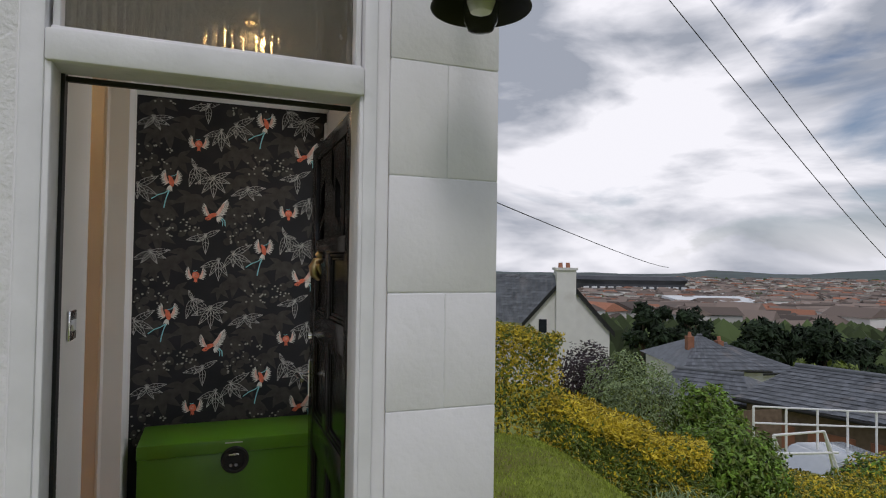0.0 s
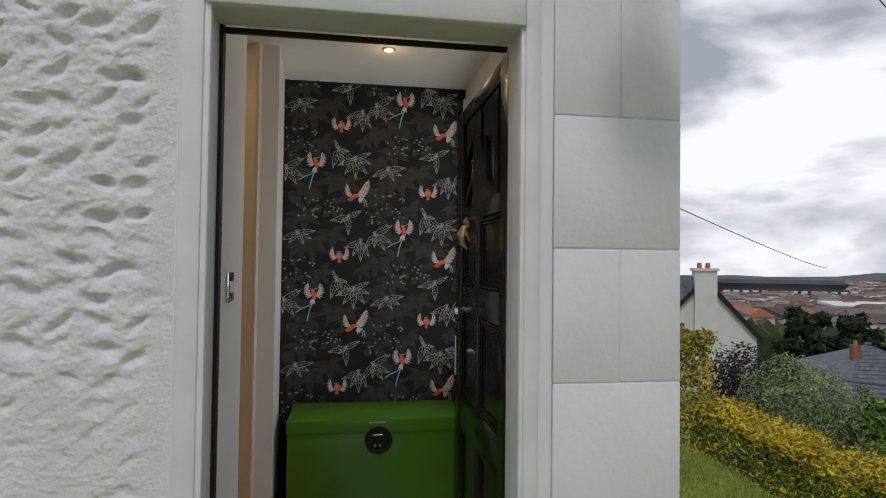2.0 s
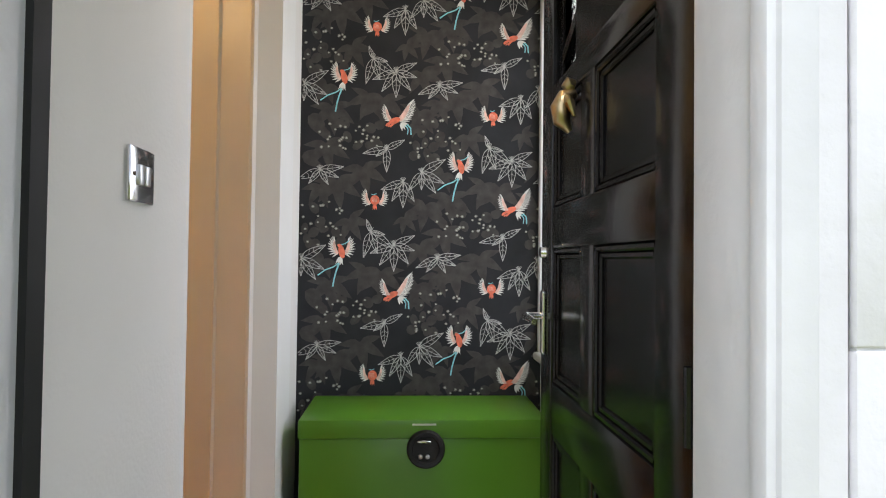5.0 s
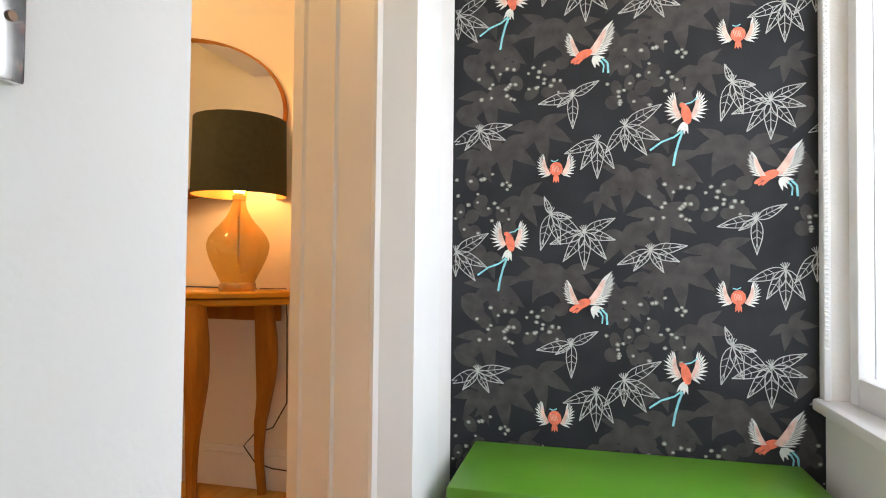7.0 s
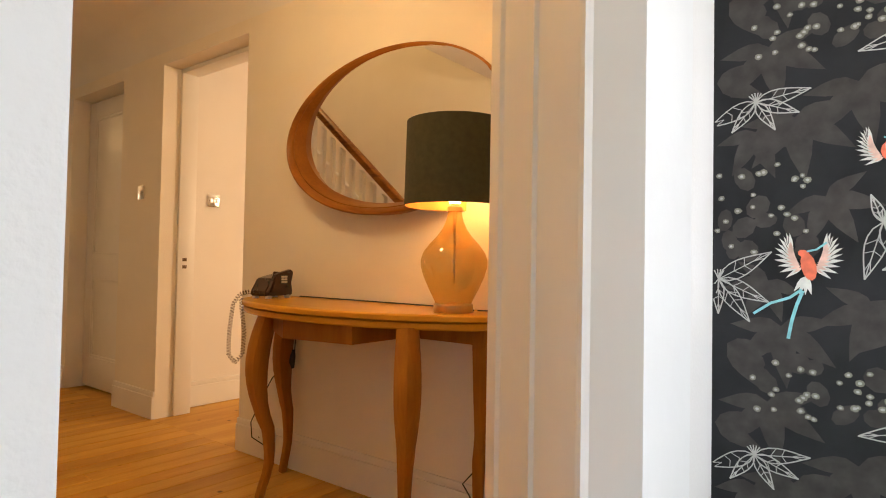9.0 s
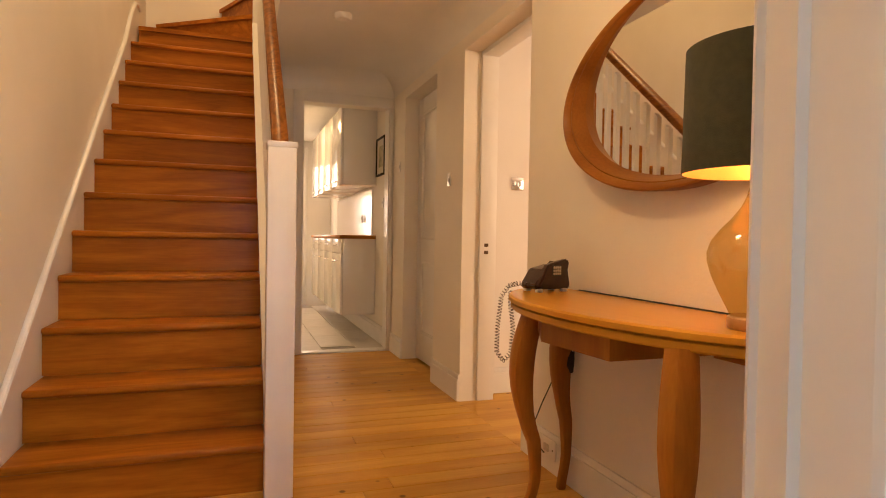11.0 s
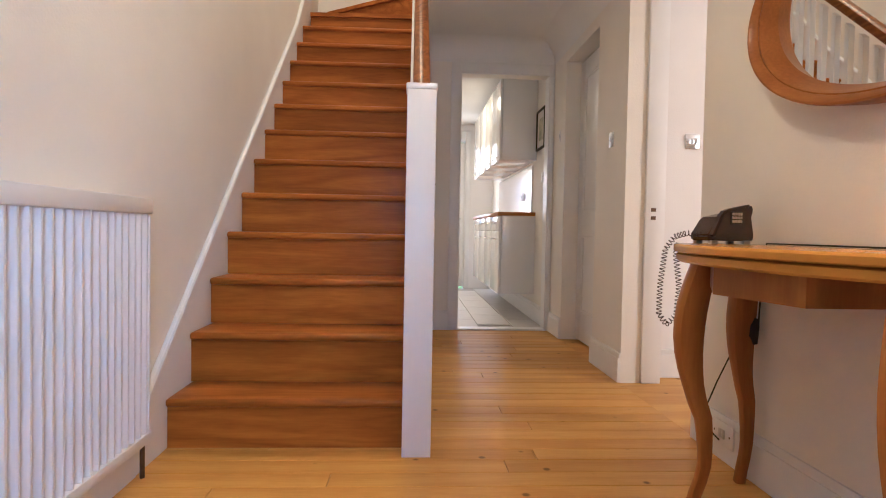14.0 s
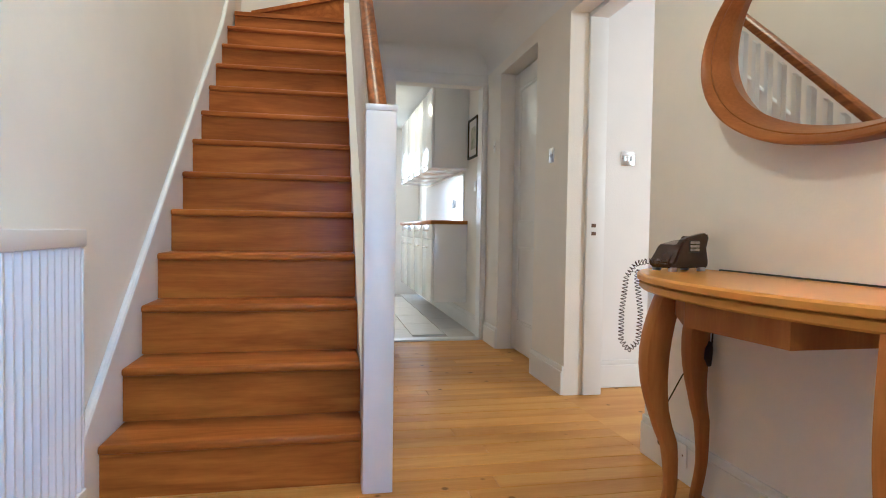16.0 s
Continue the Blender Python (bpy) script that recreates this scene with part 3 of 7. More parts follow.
part("transom_bar", bm, M["old_white"], frame_1, "flaking white transom bar", smooth=True)
boxes("frame_head", [(-0.402, 0.393, 1.503, 1.66, 2.10, 2.158)], M["old_white"], frame_1, bevel=0.005)
boxes("glazing_bead", [(-0.347, -0.332, 1.53, 1.575, 1.772, 2.10), (0.332, 0.347, 1.53, 1.575, 1.772, 2.10)], M["old_white"], frame_1, bevel=0.003)
boxes("door_seal", [(-0.358, -0.346, 1.655, 1.686, PORCH, 1.72), (-0.346, 0.35, 1.667, 1.680, 1.690, 1.702)], M["rubber"], frame_1)
boxes("margin", [(0.386, 0.4235, 1.521, 1.66, -0.5, 2.16), (-0.4095, -0.402, 1.521, 1.66, -0.5, 2.16)], M["stone"], frame_1, bevel=0.003)
boxes("threshold", [(-0.33, 0.32, 1.50, 1.70, PORCH - 0.02, PORCH + 0.03)], M["gloss_white"], frame_1, bevel=0.006)
bm = bmesh.new()
n = 110
front = []
for i in range(n + 1):
    x = -0.347 + 0.694 * i / n
    d = 0.0022 * math.sin(i * 1.9) + 0.0013 * noise.noise((x * 30, 0, 0))
    front.append([bm.verts.new((x, 1.572 + d + 0.0016 * noise.noise((x * 55, z * 7, 3)), z)) for z in [1.765 + 0.34 * j / 40 for j in range(41)]])
for a, b in zip(front, front[1:]):
    for j in range(40):
        bm.faces.new((a[j], b[j], b[j + 1], a[j + 1]))
bmesh.ops.solidify(bm, geom=bm.faces[:], thickness=0.004)
part("transom_glass", bm, M["obscure"], frame_1, "reeded obscure glass pane", smooth=True).visible_shadow = False

front_door = thing("front_door", "open black gloss panelled front door with brass knocker", "door", (0.365, 1.69, 0))
DX, DY0, DY1, DZ0, DZ1 = 0.365, 1.685, 2.458, PORCH + 0.012, 1.712


def local(bm, parent):
    bmesh.ops.translate(bm, verts=bm.verts, vec=-Vector(parent.location))


bm = bmesh.new()
WY0, WY1, WZ0, WZ1 = 1.85, 2.30, 1.33, 1.66     # the glazed part of the leaf
box(bm, DX + 0.014, DX + 0.032, DY0 + 0.02, DY1 - 0.02, DZ0 + 0.02, WZ0)
box(bm, DX + 0.014, DX + 0.032, DY0 + 0.02, WY0, WZ0, DZ1 - 0.02)
box(bm, DX + 0.014, DX + 0.032, WY1, DY1 - 0.02, WZ0, DZ1 - 0.02)
box(bm, DX + 0.014, DX + 0.032, WY0, WY1, WZ1, DZ1 - 0.02)
local(bm, front_door)
part("panel_core", bm, M["black"], front_door)
for name, b in (("stile", (DY0, 1.795, DZ0, DZ1)), ("stile", (2.358, DY1, DZ0, DZ1)), ("muntin", (2.062, 2.142, DZ0 + 0.2, 1.30)),
                ("rail", (1.793, 2.36, 0.972, 1.066)), ("rail", (1.793, 2.36, 0.555, 0.672)), ("rail", (1.793, 2.36, DZ0, -0.05)), ("rail", (1.793, 2.36, 1.29, 1.345)), ("rail", (1.793, 2.36, 1.655, DZ1))):
    bm = bmesh.new()
    o = {"stile": 0.0, "rail": 0.0012, "muntin": 0.0024}[name]
    box(bm, DX + o, DX + 0.045 - o, b[0], b[1], b[2], b[3], 0.004)
    local(bm, front_door)
    part(name, bm, M["black"], front_door, smooth=True)
# raised and moulded panels
for y0, y1 in ((1.795, 2.062), (2.142, 2.358)):
    for z0, z1 in ((-0.05, 0.555), (0.672, 0.972), (1.066, 1.29)):
        bm = bmesh.new()
        for inset, h in ((0.0, 0.010), (0.012, 0.006)):
            for q in ((y0 + inset, y1 - inset, z0 + inset, z0 + inset + 0.012), (y0 + inset, y1 - inset, z1 - inset - 0.012, z1 - inset),
                      (y0 + inset, y0 + inset + 0.012, z0 + inset, z1 - inset), (y1 - inset - 0.012, y1 - inset, z0 + inset, z1 - inset)):
                box(bm, DX + 0.014 - h, DX + 0.016, *q, 0.003, 1)
        local(bm, front_door)
        part("panel_moulding", bm, M["black"], front_door, smooth=True)
# four leaning panes let into a solid upper panel
cols = [(1.90, 2.00, [(1.37, 1.50)]), (2.03, 2.075, [(1.50, 1.615)]), (2.20, 2.30, [(1.355, 1.425), (1.455, 1.575)])]
bm = bmesh.new()
edge = WY0
for y0, y1, panes in cols:
    box(bm, DX + 0.008, DX + 0.036, edge, y0, WZ0, WZ1)
    low, lift = (WZ0, WZ0), 0.05 if y0 < 2.1 else -0.05
    for z0, z1 in panes:
        prism(bm, [(y0, low[0]), (y1, low[1]), (y1, z0 + lift), (y0, z0)], DX + 0.008, DX + 0.036, "x")
        low = (z1, z1 + lift)
    prism(bm, [(y0, low[0]), (y1, low[1]), (y1, WZ1), (y0, WZ1)], DX + 0.008, DX + 0.036, "x")
    edge = y1
box(bm, DX + 0.008, DX + 0.036, edge, WY1 + 0.003, WZ0, WZ1)
local(bm, front_door)
part("glazed_panel", bm, M["black"], front_door)
for y0, y1, panes in cols:
    for z0, z1 in panes:
        lift = 0.05 if y0 < 2.1 else -0.05
        bm = bmesh.new()
        prism(bm, [(y0 - 0.004, z0 - 0.01), (y1 + 0.004, z0 + lift - 0.01), (y1 + 0.004, z1 + lift + 0.01), (y0 - 0.004, z1 + 0.01)], DX + 0.020, DX + 0.024, "x")
        local(bm, front_door)
        part("pane", bm, M["obscure"], front_door, "small leaning obscure glass pane").visible_shadow = False
# knocker: a bee-shaped body with a ring below
bm = bmesh.new()
sweep(bm, [(DX - 0.004, 2.16, 1.27), (DX - 0.024, 2.16, 1.262), (DX - 0.032, 2.16, 1.242), (DX - 0.030, 2.16, 1.215), (DX - 0.014, 2.16, 1.195)], [0.010, 0.017, 0.021, 0.017, 0.006], 12)
sweep(bm, [(DX - 0.006, 2.16, 1.285), (DX - 0.018, 2.16, 1.287), (DX - 0.026, 2.16, 1.28)], [0.012, 0.015, 0.008], 10)
for s in (-1, 1):
    sweep(bm, [(DX - 0.026, 2.16 + s * 0.008, 1.265), (DX - 0.022, 2.16 + s * 0.028, 1.245), (DX - 0.014, 2.16 + s * 0.030, 1.218)], [0.005, 0.010, 0.003], 8)
local(bm, front_door)
part("knocker", bm, M["brass"], front_door, "worn brass knocker", smooth=True)
handle = boxes("handle_plate", [(0, 0, 0, 0, 0, 0)], M["chrome"], front_door)
bm = bmesh.new()
box(bm, DX - 0.009, DX, 2.405, 2.437, 0.725, 0.875, 0.006)
local(bm, front_door)
bm.to_mesh(handle.data)
bm.free()
handle["label"] = "chrome backplate"
bm = bmesh.new()
sweep(bm, [(DX - 0.005, 2.421, 0.815), (DX - 0.042, 2.421, 0.815), (DX - 0.050, 2.40, 0.815), (DX - 0.048, 2.31, 0.812)], [0.009, 0.009, 0.009, 0.007], 12)
local(bm, front_door)
part("lever", bm, M["chrome"], handle, "chrome lever", smooth=True)
bm = bmesh.new()
sweep(bm, [(DX + 0.05, 2.421, 0.815), (DX + 0.085, 2.421, 0.815), (DX + 0.09, 2.44, 0.815), (DX + 0.088, 2.53, 0.812)], [0.009, 0.009, 0.009, 0.007], 12)
local(bm, front_door)
part("lever", bm, M["chrome"], handle, "chrome lever", smooth=True)
bm = bmesh.new()
lathe(bm, [(0.0, 0.012), (0.012, 0.012), (0.014, 0.0)], 16)
bmesh.ops.rotate(bm, verts=bm.verts, matrix=Matrix.Rotation(radians(-90), 3, "Y"))
bmesh.ops.translate(bm, verts=bm.verts, vec=(DX, 2.421, 0.965))
local(bm, front_door)
part("cylinder_lock", bm, M["chrome"], front_door, "chrome cylinder lock", smooth=True)
for z in (0.1, 0.78, 1.45):
    bm = bmesh.new()
    lathe(bm, [(0.007, -0.045), (0.007, 0.045)], 10, (DX - 0.006, DY0 - 0.004, z), True)
    local(bm, front_door)
    part("hinge", bm, M["black"], front_door, smooth=True)

window_1 = thing("window_1", "white painted porch side window with deep sill", "window", kind="structure")
for b in ((0.62, 0.70, 2.50, 2.55, 0.58, 1.98), (0.62, 0.70, 3.325, 3.375, 0.58, 1.98), (0.62, 0.70, 2.55, 3.325, 1.93, 1.98), (0.62, 0.70, 2.55, 3.325, 0.58, 0.65)):
    boxes("window_frame", [b], M["gloss_white"], window_1, bevel=0.006)
boxes("window_sill", [(0.548, 0.63, 2.44, 3.408, 0.552, 0.582)], M["gloss_white"], window_1, bevel=0.007)
boxes("architrave", [(0.565, 0.582, 3.372, 3.407, 0.582, 2.05), (0.565, 0.582, 2.44, 2.50, 0.582, 2.05)], M["gloss_white"], window_1, bevel=0.004)
for z0, z1 in ((0.65, 1.93),):
    boxes("pane", [(0.656, 0.660, 2.55, 3.325, z0, z1)], M["glass"], window_1).visible_shadow = False
blind = thing("roller_blind", "rolled-up white window blind with a bead chain", "blind", (0.61, 2.94, 1.93))
bm = bmesh.new()
lathe(bm, [(0.026, -0.38), (0.026, 0.38)], 18, (0, 0, 0), True)
bmesh.ops.rotate(bm, verts=bm.verts, matrix=Matrix.Rotation(radians(90), 3, "X"))
part("roll", bm, M["socket"], blind, smooth=True)
bm = bmesh.new()
for k in range(105):
    z = -0.02 - 0.0115 * k
    for y in (0.392, 0.405):
        bmesh.ops.create_icosphere(bm, subdivisions=1, radius=0.0032, matrix=Matrix.Translation((-0.05, y, z)))
part("bead_chain", bm, M["socket"], blind, "thin white bead chain")

# ---------------------------------------------------------------- wallpaper: a printed sheet with its motifs
U, OX, OZ = 0.00112, -0.222, 0.976      # size of a drawing unit, place of the first bird
paper = boxes("wallpaper", [(-0.391, 0.58, 3.4075, 3.4098, -0.27, PCEIL)], M["paper"])
structure(paper, "charcoal wallpaper with silver leaves, berries and red-breasted white birds", "wallpaper")
PX0, PX1, PZ0, PZ1 = -0.389, 0.578, 0.30, PCEIL - 0.002
LAYER = {"leaf": 3.4068, "berry": 3.4061, "line": 3.4054, "wing": 3.4046, "body": 3.4038}
sheet_count = [0]


def print_poly(bm, pts, layer, mat=0):
    if len(pts) < 3:
        return
    if min(p[0] for p in pts) < PX0 or max(p[0] for p in pts) > PX1 or max(p[1] for p in pts) > PZ1 or min(p[1] for p in pts) < PZ0:
        return
    sheet_count[0] += 1
    y = LAYER[layer] - 1.5e-5 * (sheet_count[0] % 44)
    f = bm.faces.new([bm.verts.new((x, y, z)) for x, z in pts])
    f.material_index = mat


def stroke(bm, pts, w, layer, mat=0):
    for (x0, z0), (x1, z1) in zip(pts, pts[1:]):
        dx, dz = x1 - x0, z1 - z0
        d = math.hypot(dx, dz) or 1
        nx_, nz_ = -dz / d * w / 2, dx / d * w / 2
        print_poly(bm, [(x0 + nx_, z0 + nz_), (x1 + nx_, z1 + nz_), (x1 - nx_, z1 - nz_), (x0 - nx_, z0 - nz_)], layer, mat)


def lobe(cx, cz, ang, length, width, n=7):
    """The two sides of one pointed leaf lobe."""
    ca, sa = math.cos(ang), math.sin(ang)
    up, dn = [], []
    for i in range(n + 1):
        t = i / n
        w = width * math.sin(math.pi * t ** 0.75) * (1 - 0.25 * t)
        up.append((cx + length * t * ca - w * sa, cz + length * t * sa + w * ca))
        dn.append((cx + length * t * ca + w * sa, cz + length * t * sa - w * ca))
    return up, dn


def line_leaf(bm, cx, cz, size, angles, w=0.0023):
    for ang, ln in angles:
        a = radians(ang)
        up, dn = lobe(cx, cz, a, size * ln, size * ln * 0.17)
        stroke(bm, up, w, "line")
        stroke(bm, dn, w, "line")
        stroke(bm, [(cx, cz), (cx + size * ln * 0.96 * math.cos(a), cz + size * ln * 0.96 * math.sin(a))], w * 0.8, "line")
        for t in (0.3, 0.5, 0.68):
            bx_, bz_ = cx + size * ln * t * math.cos(a), cz + size * ln * t * math.sin(a)
            k = int(round((t + 0.14) * 7))
            stroke(bm, [(bx_, bz_), up[k]], w * 0.6, "line")
            stroke(bm, [(bx_, bz_), dn[k]], w * 0.6, "line")
    for k in range(5):
        a = radians(60 + 18 * k)
        stroke(bm, [(cx, cz), (cx + size * 0.2 * math.cos(a), cz + size * 0.2 * math.sin(a))], w, "line")


def dark_leaf(bm, cx, cz, size, turn):
    for k, ln in zip(range(-2, 3), (0.75, 0.95, 1.0, 0.95, 0.75)):
        up, dn = lobe(cx, cz, radians(-90 + turn + 47 * k), size * ln, size * ln * 0.2, 5)
        print_poly(bm, up + dn[::-1][1:-1], "leaf")


def berries(bm, cx, cz, sx, sz, count, seed):
    """A cluster of pale ringed berries over dim rounded flower heads."""
    rnd = random.Random(seed)
    for _ in range(count // 2):
        x, z = cx + rnd.uniform(-1.0, 1.0) * sx, cz + rnd.uniform(-1.0, 1.0) * sz
        print_poly(leaf_bm, oval(x, z, rnd.uniform(0.016, 0.026), rnd.uniform(0.014, 0.022), rnd.uniform(0, 180), 9), "leaf")
    for _ in range(count):
        x, z, r = cx + rnd.uniform(-sx, sx), cz + rnd.uniform(-sz, sz), rnd.uniform(0.0048, 0.0074)
        pts = [(x + r * rnd.uniform(0.85, 1.2) * math.cos(a), z + r * rnd.uniform(0.75, 1.0) * math.sin(a)) for a in [k * math.pi / 4 for k in range(8)]]
        print_poly(bm, pts, "berry", 0)
        print_poly(bm, [(x + 0.45 * (a - x), z + 0.45 * (b - z)) for a, b in pts], "line", 1)


def wing(bm, cx, cz, arm, low, high, length, mirror=1, count=11):
    """A spread wing: feathers fanned along a raised arm, over a short blushed inner row."""
    for row, (scale, wide, mat) in enumerate(((1.0, 0.12, 0), (0.50, 0.17, 4))):
        for k in range(count):
            t = k / (count - 1)
            a, b = radians(low + (high - low) * t ** 0.85), radians(arm)
            if mirror < 0:
                a, b = math.pi - a, math.pi - b
            x, z = cx + length * 0.58 * t * math.cos(b), cz + length * 0.58 * t * math.sin(b)
            ln = scale * length * (0.56 + 0.10 * math.sin(math.pi * t)) * (1 + 0.07 * (k % 2))
            up, dn = lobe(x, z, a, ln, ln * wide, 5)
            print_poly(bm, up + dn[::-1][1:-1], "wing" if row == 0 else "body", mat)
            if row == 0:
                stroke(bm, dn[2:] if mirror > 0 else up[2:], 0.0011, "body", 3)


def oval(cx, cz, a, b, turn, n=12):
    c, s = math.cos(radians(turn)), math.sin(radians(turn))
    return [(cx + a * math.cos(t) * c - b * math.sin(t) * s, cz + a * math.cos(t) * s + b * math.sin(t) * c) for t in [2 * math.pi * k / n for k in range(n)]]


def bird_rising(bm, x, z):
    wing(bm, x - 0.010, z - 0.004, 62, -38, 84, 0.062, -1)
    wing(bm, x + 0.010, z - 0.004, 62, -38, 84, 0.062, 1)
    print_poly(bm, oval(x + 0.001, z - 0.002, 0.0125, 0.027, 12), "body", 1)
    print_poly(bm, oval(x - 0.007, z + 0.022, 0.010, 0.007, 160), "body", 1)
    stroke(bm, [(x - 0.002, z + 0.026), (x + 0.014, z + 0.030), (x + 0.030, z + 0.043)], 0.0036, "body", 2)
    for a in (-24, -8, 8, 24):
        up, dn = lobe(x - 0.003, z - 0.020, radians(-100 + a), 0.036, 0.0055, 4)
        print_poly(bm, up + dn[::-1][1:-1], "wing", 0)
    stroke(bm, [(x - 0.010, z - 0.046), (x - 0.03, z - 0.062), (x - 0.062, z - 0.074), (x - 0.092, z - 0.096)], 0.005, "body", 2)
    stroke(bm, [(x - 0.008, z - 0.048), (x - 0.018, z - 0.075), (x - 0.026, z - 0.105), (x - 0.032, z - 0.140)], 0.006, "body", 2)


def bird_round(bm, x, z):
    wing(bm, x - 0.014, z - 0.014, 56, -24, 82, 0.056, -1)
    wing(bm, x + 0.014, z - 0.014, 56, -24, 82, 0.056, 1)
    print_poly(bm, oval(x, z - 0.002, 0.0185, 0.020, 0), "body", 1)
    for q in range(5):
        stroke(bm, [(x - 0.012 + 0.004 * q, z + 0.010 - 0.001 * q), (x - 0.008 + 0.004 * q, z - 0.010)], 0.0011, "body", 4)
    stroke(bm, [(x - 0.014, z + 0.022), (x - 0.004, z + 0.019), (x + 0.006, z + 0.024)], 0.0030, "body", 2)
    for a in (-18, 0, 18):
        up, dn = lobe(x, z - 0.016, radians(-90 + a), 0.026, 0.005, 4)
        print_poly(bm, up + dn[::-1][1:-1], "body", 1)


def bird_side(bm, x, z):
    wing(bm, x - 0.012, z - 0.002, 58, 2, 66, 0.066, -1)
    wing(bm, x + 0.004, z + 0.002, 50, -6, 52, 0.096, 1, 14)
    print_poly(bm, oval(x - 0.004, z - 0.002, 0.024, 0.012, 22), "body", 1)
    print_poly(bm, oval(x - 0.030, z - 0.017, 0.012, 0.006, 35), "body", 1)
    for a in (-62, -38):
        stroke(bm, [(x - 0.002, z - 0.010), (x - 0.006 + 0.0004 * a, z - 0.028)], 0.0045, "body", 1)
    for a in (-8, -32, -56, -78):
        up, dn = lobe(x + 0.020, z - 0.010, radians(a), 0.034, 0.006, 4)
        print_poly(bm, up + dn[::-1][1:-1], "wing", 0)
    stroke(bm, [(x + 0.046, z - 0.016), (x + 0.060, z - 0.030), (x + 0.062, z - 0.058)], 0.0055, "body", 2)
    stroke(bm, [(x + 0.040, z - 0.020), (x + 0.050, z - 0.036), (x + 0.048, z - 0.056)], 0.004, "body", 2)


SPREAD = [(205, 1.0), (232, 0.75), (300, 0.72), (338, 0.85), (8, 1.0)]
DROOP = [(200, 1.0), (235, 1.0), (270, 1.05), (308, 0.95), (25, 0.9), (345, 0.85)]
leaf_bm, line_bm, berry_bm = bmesh.new(), bmesh.new(), bmesh.new()
bird_sites = []
for row in range(-3, 5):
    for col in range(-2, 4):
        ox, oz = OX + col * 420 * U, OZ + row * 620 * U - (col % 2) * 312 * U

        def at(cx, cy):
            return ox + (cx - 160) * U, oz - (cy - 715) * U
        for cx, cy, size, turn in ((230, 415, 95, 12), (250, 160, 85, -20), (560, 150, 100, 8), (455, 545, 90, -10), (185, 600, 80, 30), (300, 785, 100, 0), (435, 690, 85, 18), (380, 590, 60, 40), (520, 430, 70, -30), (120, 820, 95, 5), (430, 830, 90, -15), (520, 640, 95, 10), (80, 480, 80, 20)):
            dark_leaf(leaf_bm, *at(cx, cy), size * 1.12 * U, turn)
        line_leaf(line_bm, *at(262, 645), 95 * U, [(255, 1.0), (288, 0.85), (325, 1.05), (110, 0.5), (350, 0.55)])
        line_leaf(line_bm, *at(345, 690), 90 * U, DROOP)
        line_leaf(line_bm, *at(500, 735), 85 * U, SPREAD)
        line_leaf(line_bm, *at(315, 968), 80 * U, [(192, 1.1), (270, 1.05), (28, 0.9), (215, 0.6)])
        line_leaf(line_bm, *at(375, 1085), 85 * U, [(200, 1.0), (240, 0.95), (270, 1.1), (300, 0.95)])
        line_leaf(line_bm, *at(440, 1050), 90 * U, [(30, 1.1), (335, 1.0), (305, 1.0), (235, 0.9), (270, 0.7)])
        berries(berry_bm, *at(125, 925), 50 * U, 52 * U, 17, 3)
        berries(berry_bm, *at(245, 915), 44 * U, 42 * U, 14, 5)
        berries(berry_bm, *at(490, 925), 92 * U, 80 * U, 32, 7)
        bird_sites += [(bird_rising, *at(160, 715)), (bird_round, *at(275, 530)), (bird_side, *at(345, 865))]
part("printed_leaves", leaf_bm, M["paper_leaf"], paper, "dark grey leaf shapes")
part("printed_outlines", line_bm, M["paper_line"], paper, "silver outline leaves")
part("printed_berries", berry_bm, [M["paper_berry"], M["paper_line"]], paper, "pale berry clusters")
for draw, x, z in bird_sites:
    bm = bmesh.new()
    draw(bm, x, z)
    if len(bm.faces) > 3:
        part("printed_bird", bm, [M["paper_white"], M["paper_red"], M["paper_cyan"], M["paper_leaf"], M["paper_blush"]], paper)
    else:
        bm.free()

# ---------------------------------------------------------------- porch: loose things
chest = thing("storage_chest", "green painted wooden chest with a round black pull, closed", "chest", (0.103, 3.215, PORCH))
CZ = 0.41 - PORCH
boxes("body", [(-0.414, 0.414, -0.178, 0.180, 0.0, CZ - 0.064)], M["green"], chest, bevel=0.004)
lid = boxes("lid", [(-0.418, 0.418, -0.186, 0.182, CZ - 0.063, CZ)], M["green"], chest, bevel=0.005)
bm = bmesh.new()
lathe(bm, [(0.0, 0.004), (0.043, 0.004), (0.047, 0.010), (0.058, 0.012), (0.064, 0.004), (0.064, -0.004)], 40)
bmesh.ops.rotate(bm, verts=bm.verts, matrix=Matrix.Rotation(radians(90), 3, "X"))
bmesh.ops.translate(bm, verts=bm.verts, vec=(0.006, -0.188, CZ - 0.096))
pull = part("round_pull", bm, M["rubber"], chest, "round black pull", smooth=True)
bm = bmesh.new()
sweep(bm, [(-0.022, -0.201, CZ - 0.069), (0.0, -0.205, CZ - 0.067), (0.022, -0.201, CZ - 0.069)], [0.004, 0.006, 0.004], 8)
part("latch", bm, M["chrome"], pull, "chrome latch", smooth=True)
bm = bmesh.new()
for x in (-0.012, 0.012):
    bmesh.ops.create_icosphere(bm, subdivisions=2, radius=0.008, matrix=Matrix.Translation((x, -0.194, CZ - 0.12)))
part("rivet", bm, M["steel"], pull, smooth=True)
boxes("lid_catch", [(-0.04, 0.04, -0.1875, -0.185, CZ - 0.018, CZ - 0.012)], M["steel"], lid)


